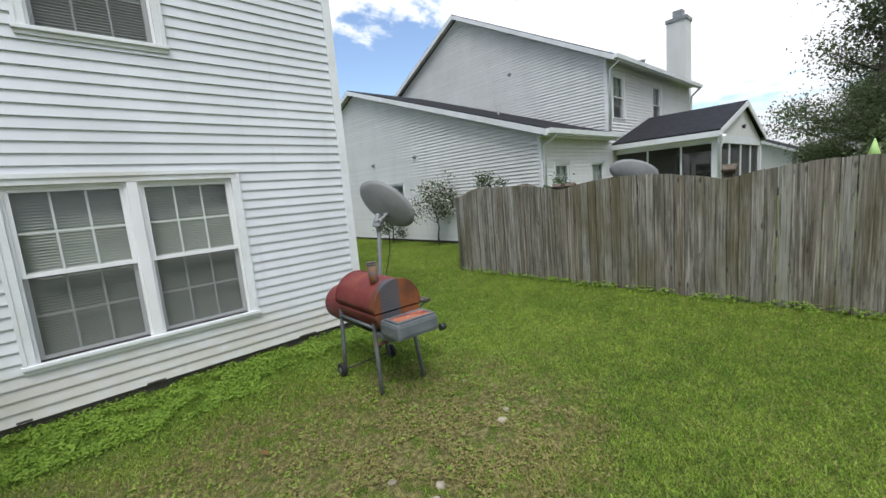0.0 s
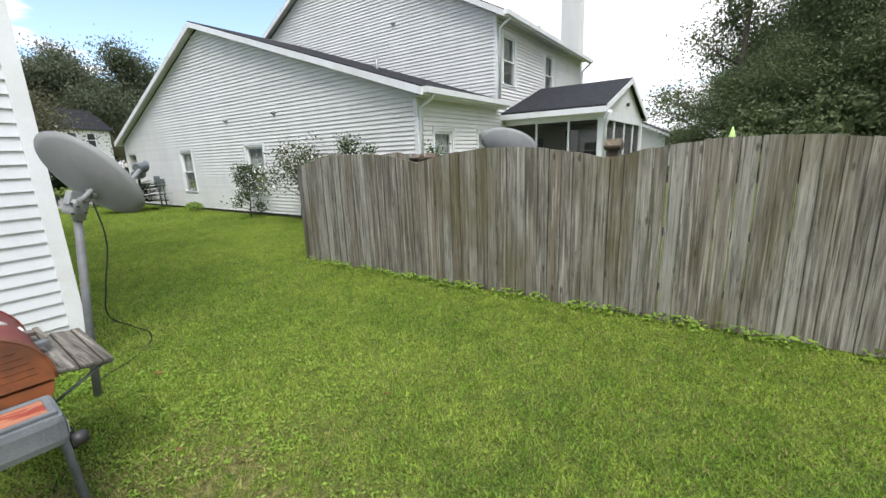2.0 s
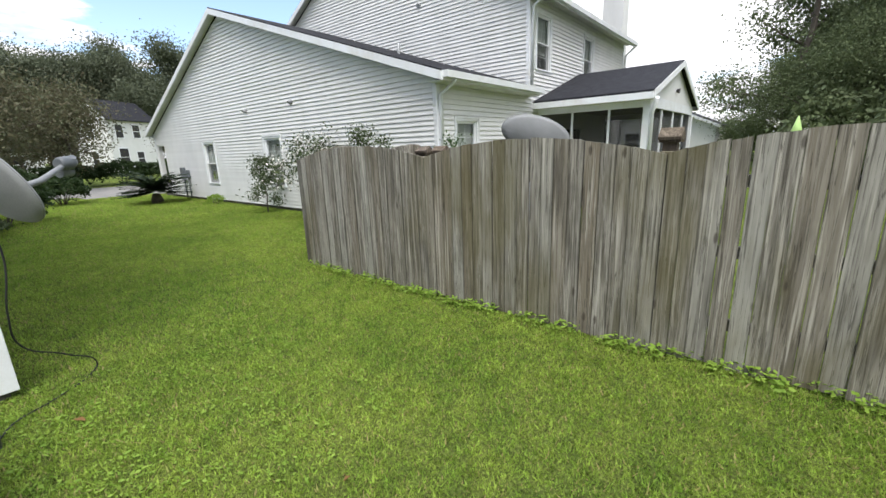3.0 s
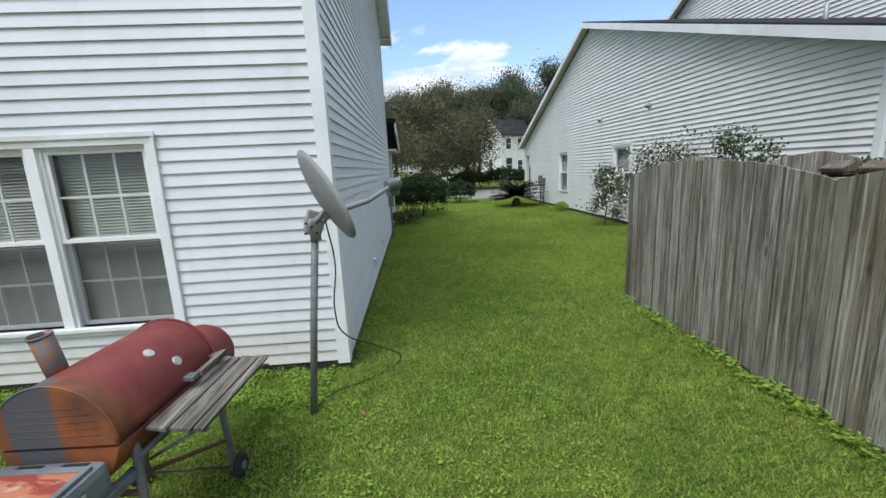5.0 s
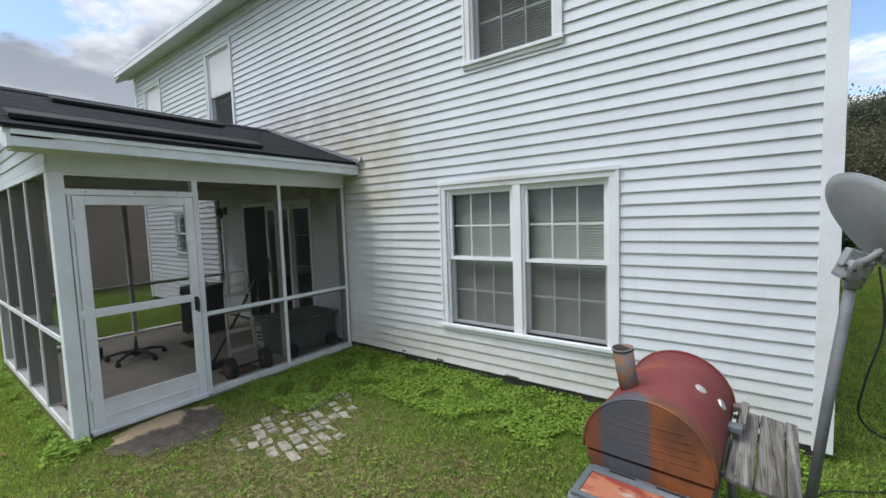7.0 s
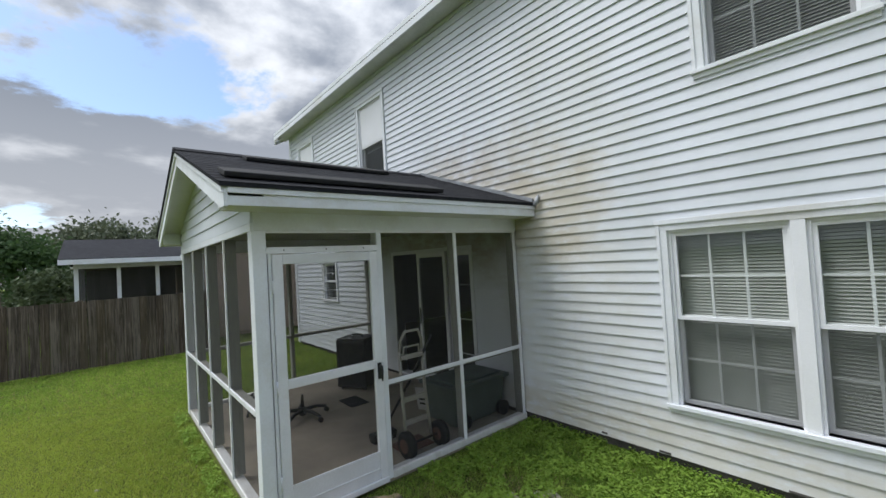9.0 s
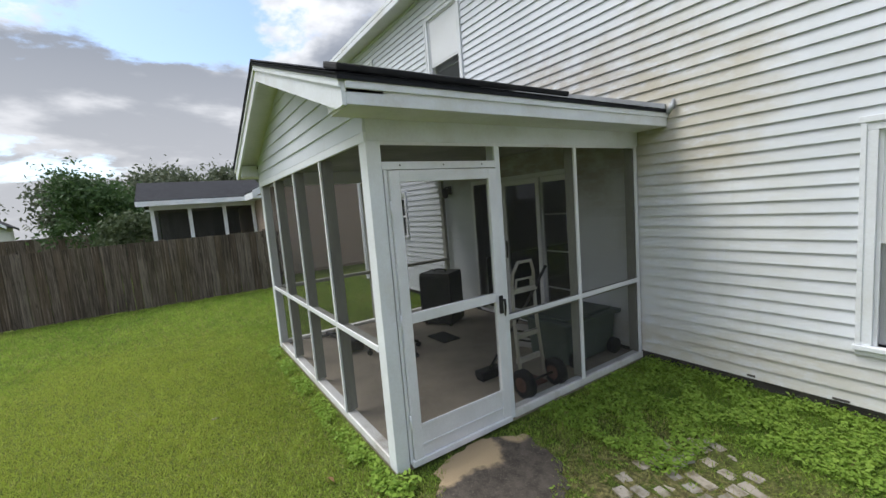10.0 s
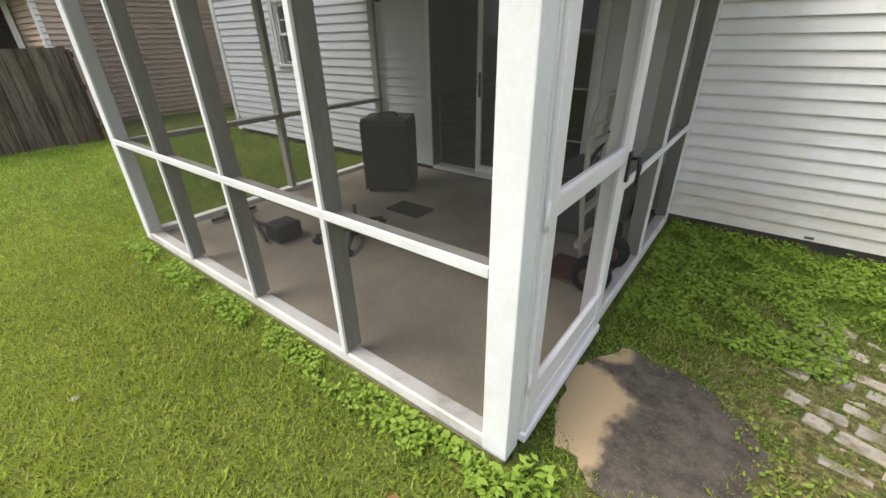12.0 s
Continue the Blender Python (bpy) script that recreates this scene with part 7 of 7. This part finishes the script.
# bright things far off by the woods
lt = thing("yard_umbrella", pose(24.5, 0.35, 0), "folded lime green garden umbrella far off", "umbrella")
part("pole", tube([(0, 0, 0), (0, 0, 2.3)], 0.03, 8), WHITE, lt)
part("canopy", tube([(0, 0, 1.45), (0, 0, 1.6), (0, 0, 2.4)], [0.12, 0.24, 0.02], 10), LIME, lt)
fence_run("board_fence", side(9.4, -3.2, 0, 0), 22.0, FENCE, lambda u: 1.62, "weathered back fence of the neighbour's garden", "garden fences", 0.30, 14)

# ---- grass and weeds ----


def keep_out(x, y):
    """False where house, porch, slab, pad or pavers stand."""
    ok = ~((x > -5.68) & (x < -2.0) & (y > 1.86) & (y < 5.0))
    ok &= ~((y > 4.89) & (x < 2.83))
    ok &= ~(((x + 1.66) / 0.37) ** 2 + ((y - 2.46) / 0.39) ** 2 < 1 + 0.22 * np.sin(x * 31) * np.sin(y * 27))
    return ok


def turf(name, x0, x1, y0, y1, n, height, width, seed, label):
    rng = np.random.default_rng(seed)
    x, y = rng.uniform(x0, x1, n), rng.uniform(y0, y1, n)
    clump = np.sin(x * 5.1 + np.sin(y * 3.7) * 2) * np.sin(y * 4.6 + np.sin(x * 4.1) * 2)
    fine = np.sin(x * 23 + np.sin(y * 19) * 2) * np.sin(y * 27 + np.sin(x * 17) * 2)
    bare = np.exp(-(((x - 1.0) / 1.6) ** 2 + ((y - 2.2) / 0.9) ** 2)) + 0.9 * np.exp(-(((x + 0.7) / 0.75) ** 2 + ((y - 3.0) / 0.8) ** 2)) + 0.8 * np.exp(-(((x - 2.2) / 0.5) ** 2 + ((y - 1.9) / 0.35) ** 2))
    ok = keep_out(x, y) & (rng.uniform(0, 1, n) > bare * (0.62 + 0.3 * clump)) & (rng.uniform(0, 1, n) < 0.86 + 0.14 * fine)
    inpav = (np.abs(x + 0.76) < 0.45) & (np.abs(y - 3.18) < 0.62)
    ok &= ~(inpav & (rng.uniform(0, 1, n) < 0.62))
    x, y, bare = x[ok], y[ok], bare[ok]
    clump, fine = clump[ok], fine[ok]
    n = len(x)
    h = height * rng.uniform(0.5, 1.35, n) * (1 + 0.22 * clump + 0.2 * fine) * (1 - 0.35 * np.clip(bare, 0, 1))
    a = rng.uniform(0, 2 * np.pi, n)
    lean = rng.uniform(0.2, 1.2, n) * h
    w = width * rng.uniform(0.6, 1.4, n)
    ca, sa = np.cos(a), np.sin(a)
    b = rng.uniform(0, 2 * np.pi, n)
    v = np.zeros((n, 3, 3))
    v[:, 0] = np.stack([x - sa * w, y + ca * w, np.full(n, -0.004)], 1)
    v[:, 1] = np.stack([x + sa * w, y - ca * w, np.full(n, -0.004)], 1)
    v[:, 2] = np.stack([x + np.cos(b) * lean, y + np.sin(b) * lean, h], 1)
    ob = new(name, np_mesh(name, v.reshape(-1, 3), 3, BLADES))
    tagged(ob, label, "grass", "", "stuff")


turf("grass", -7.2, 6.25, -1.6, 5.0, 680000, 0.025, 0.0048, 1, "short green lawn grass with dry straw-coloured patches")
turf("grass", -4.5, 6.1, -0.6, 4.8, 60000, 0.036, 0.0062, 11, "coarser scattered grass tufts")
turf("grass", 2.86, 9.3, 5.0, 13.0, 200000, 0.034, 0.0060, 2, "short green side-yard lawn grass")
turf("grass", -10.9, -7.2, -4.0, 5.0, 90000, 0.042, 0.006, 3, "short green lawn grass by the west fence")
turf("grass", -7.2, 6.25, -4.0, -1.6, 80000, 0.040, 0.005, 4, "short green lawn grass")
turf("grass", 2.86, 9.3, 13.0, 24.0, 80000, 0.05, 0.009, 5, "short green lawn grass near the street")


def weeds(places, size, seed, label, mat, hmax=0.06, gap=-0.45):
    """Low broad-leaved weeds, small leaves held level."""
    rng = np.random.default_rng(seed)
    pts = []
    for (x0, x1, y0, y1, n) in places:
        p = np.stack([rng.uniform(x0, x1, n), rng.uniform(y0, y1, n), rng.uniform(0.01, hmax, n)], 1)
        p = p[np.sin(p[:, 0] * 9 + np.sin(p[:, 1] * 7)) * np.sin(p[:, 1] * 8 + np.sin(p[:, 0] * 5)) > gap]
        if gap > -0.4:
            p = p[~((np.abs(p[:, 0] + 0.72) < 0.42) & (np.abs(p[:, 1] - 3.2) < 0.62))]
        pts.append(p)
    pts = np.concatenate(pts)
    pts = pts[keep_out(pts[:, 0], pts[:, 1])]
    ob = new("weeds", np_mesh("weeds", leaves(pts, size, rng, 0.75), 4, mat))
    tagged(ob, label, "weeds", "", "stuff")


weeds([(-2.0, 2.7, 4.25, 4.88, 15000), (-2.0, -0.9, 3.2, 4.3, 7000), (-0.9, 1.2, 3.9, 4.3, 5000), (-2.6, -1.9, 1.72, 1.9, 500), (-5.6, -2.0, 1.70, 1.87, 2600)], 0.015, 5, "low clover-like weeds growing along walls", LEAF_WEED)
weeds([(6.02, 6.2, -4.0, 6.1, 3600), (-1.98, -1.8, 1.75, 1.95, 90)], 0.022, 6, "broad-leaved weeds along the fence foot", LEAF_WEED, 0.10)
weeds([(-2.75, -1.6, 1.64, 1.88, 110)], 0.023, 7, "larger broad leaves by the porch corner", LEAF_WEED, 0.10)
weeds([(-1.2, 3.0, 1.2, 3.3, 9000), (-0.6, 2.6, 1.0, 2.7, 10000), (0.4, 2.2, 1.4, 2.4, 7000)], 0.0105, 21, "dry brown thatch and leaf litter in thin lawn", THATCH, 0.024, -0.1)
weeds([(-1.4, 3.2, 1.4, 4.3, 9000), (2.4, 4.6, 2.4, 5.0, 4000)], 0.013, 22, "small clover leaves scattered through the lawn", LEAF_WEED, 0.032, -0.2)
frng = random.Random(12)
for i in range(16):
    x, y = frng.uniform(-3.5, 5.5), frng.uniform(0.3, 4.2)
    if -5.7 < x < -1.2 and y > 1.6:
        continue
    bm = bmesh.new()
    s = frng.uniform(0.025, 0.045)
    pts = [(-s, 0, 0.0), (-s * 0.2, s * 0.5, 0.012), (s, 0, 0.004), (-s * 0.2, -s * 0.5, 0.014)]
    q = [bm.verts.new(p) for p in pts]
    m0 = bm.verts.new((0, 0, 0.0))
    for j in range(4):
        bm.faces.new((q[j], q[(j + 1) % 4], m0))
    lf = part("fallen_leaf", bm, DEADLEAF)
    lf.matrix_world = pose(x, y, 0.03, frng.uniform(-20, 20), frng.uniform(-20, 20), frng.uniform(0, 360))
    tagged(lf, "curled brown leaf lying on the lawn", "leaf", "fallen leaves")
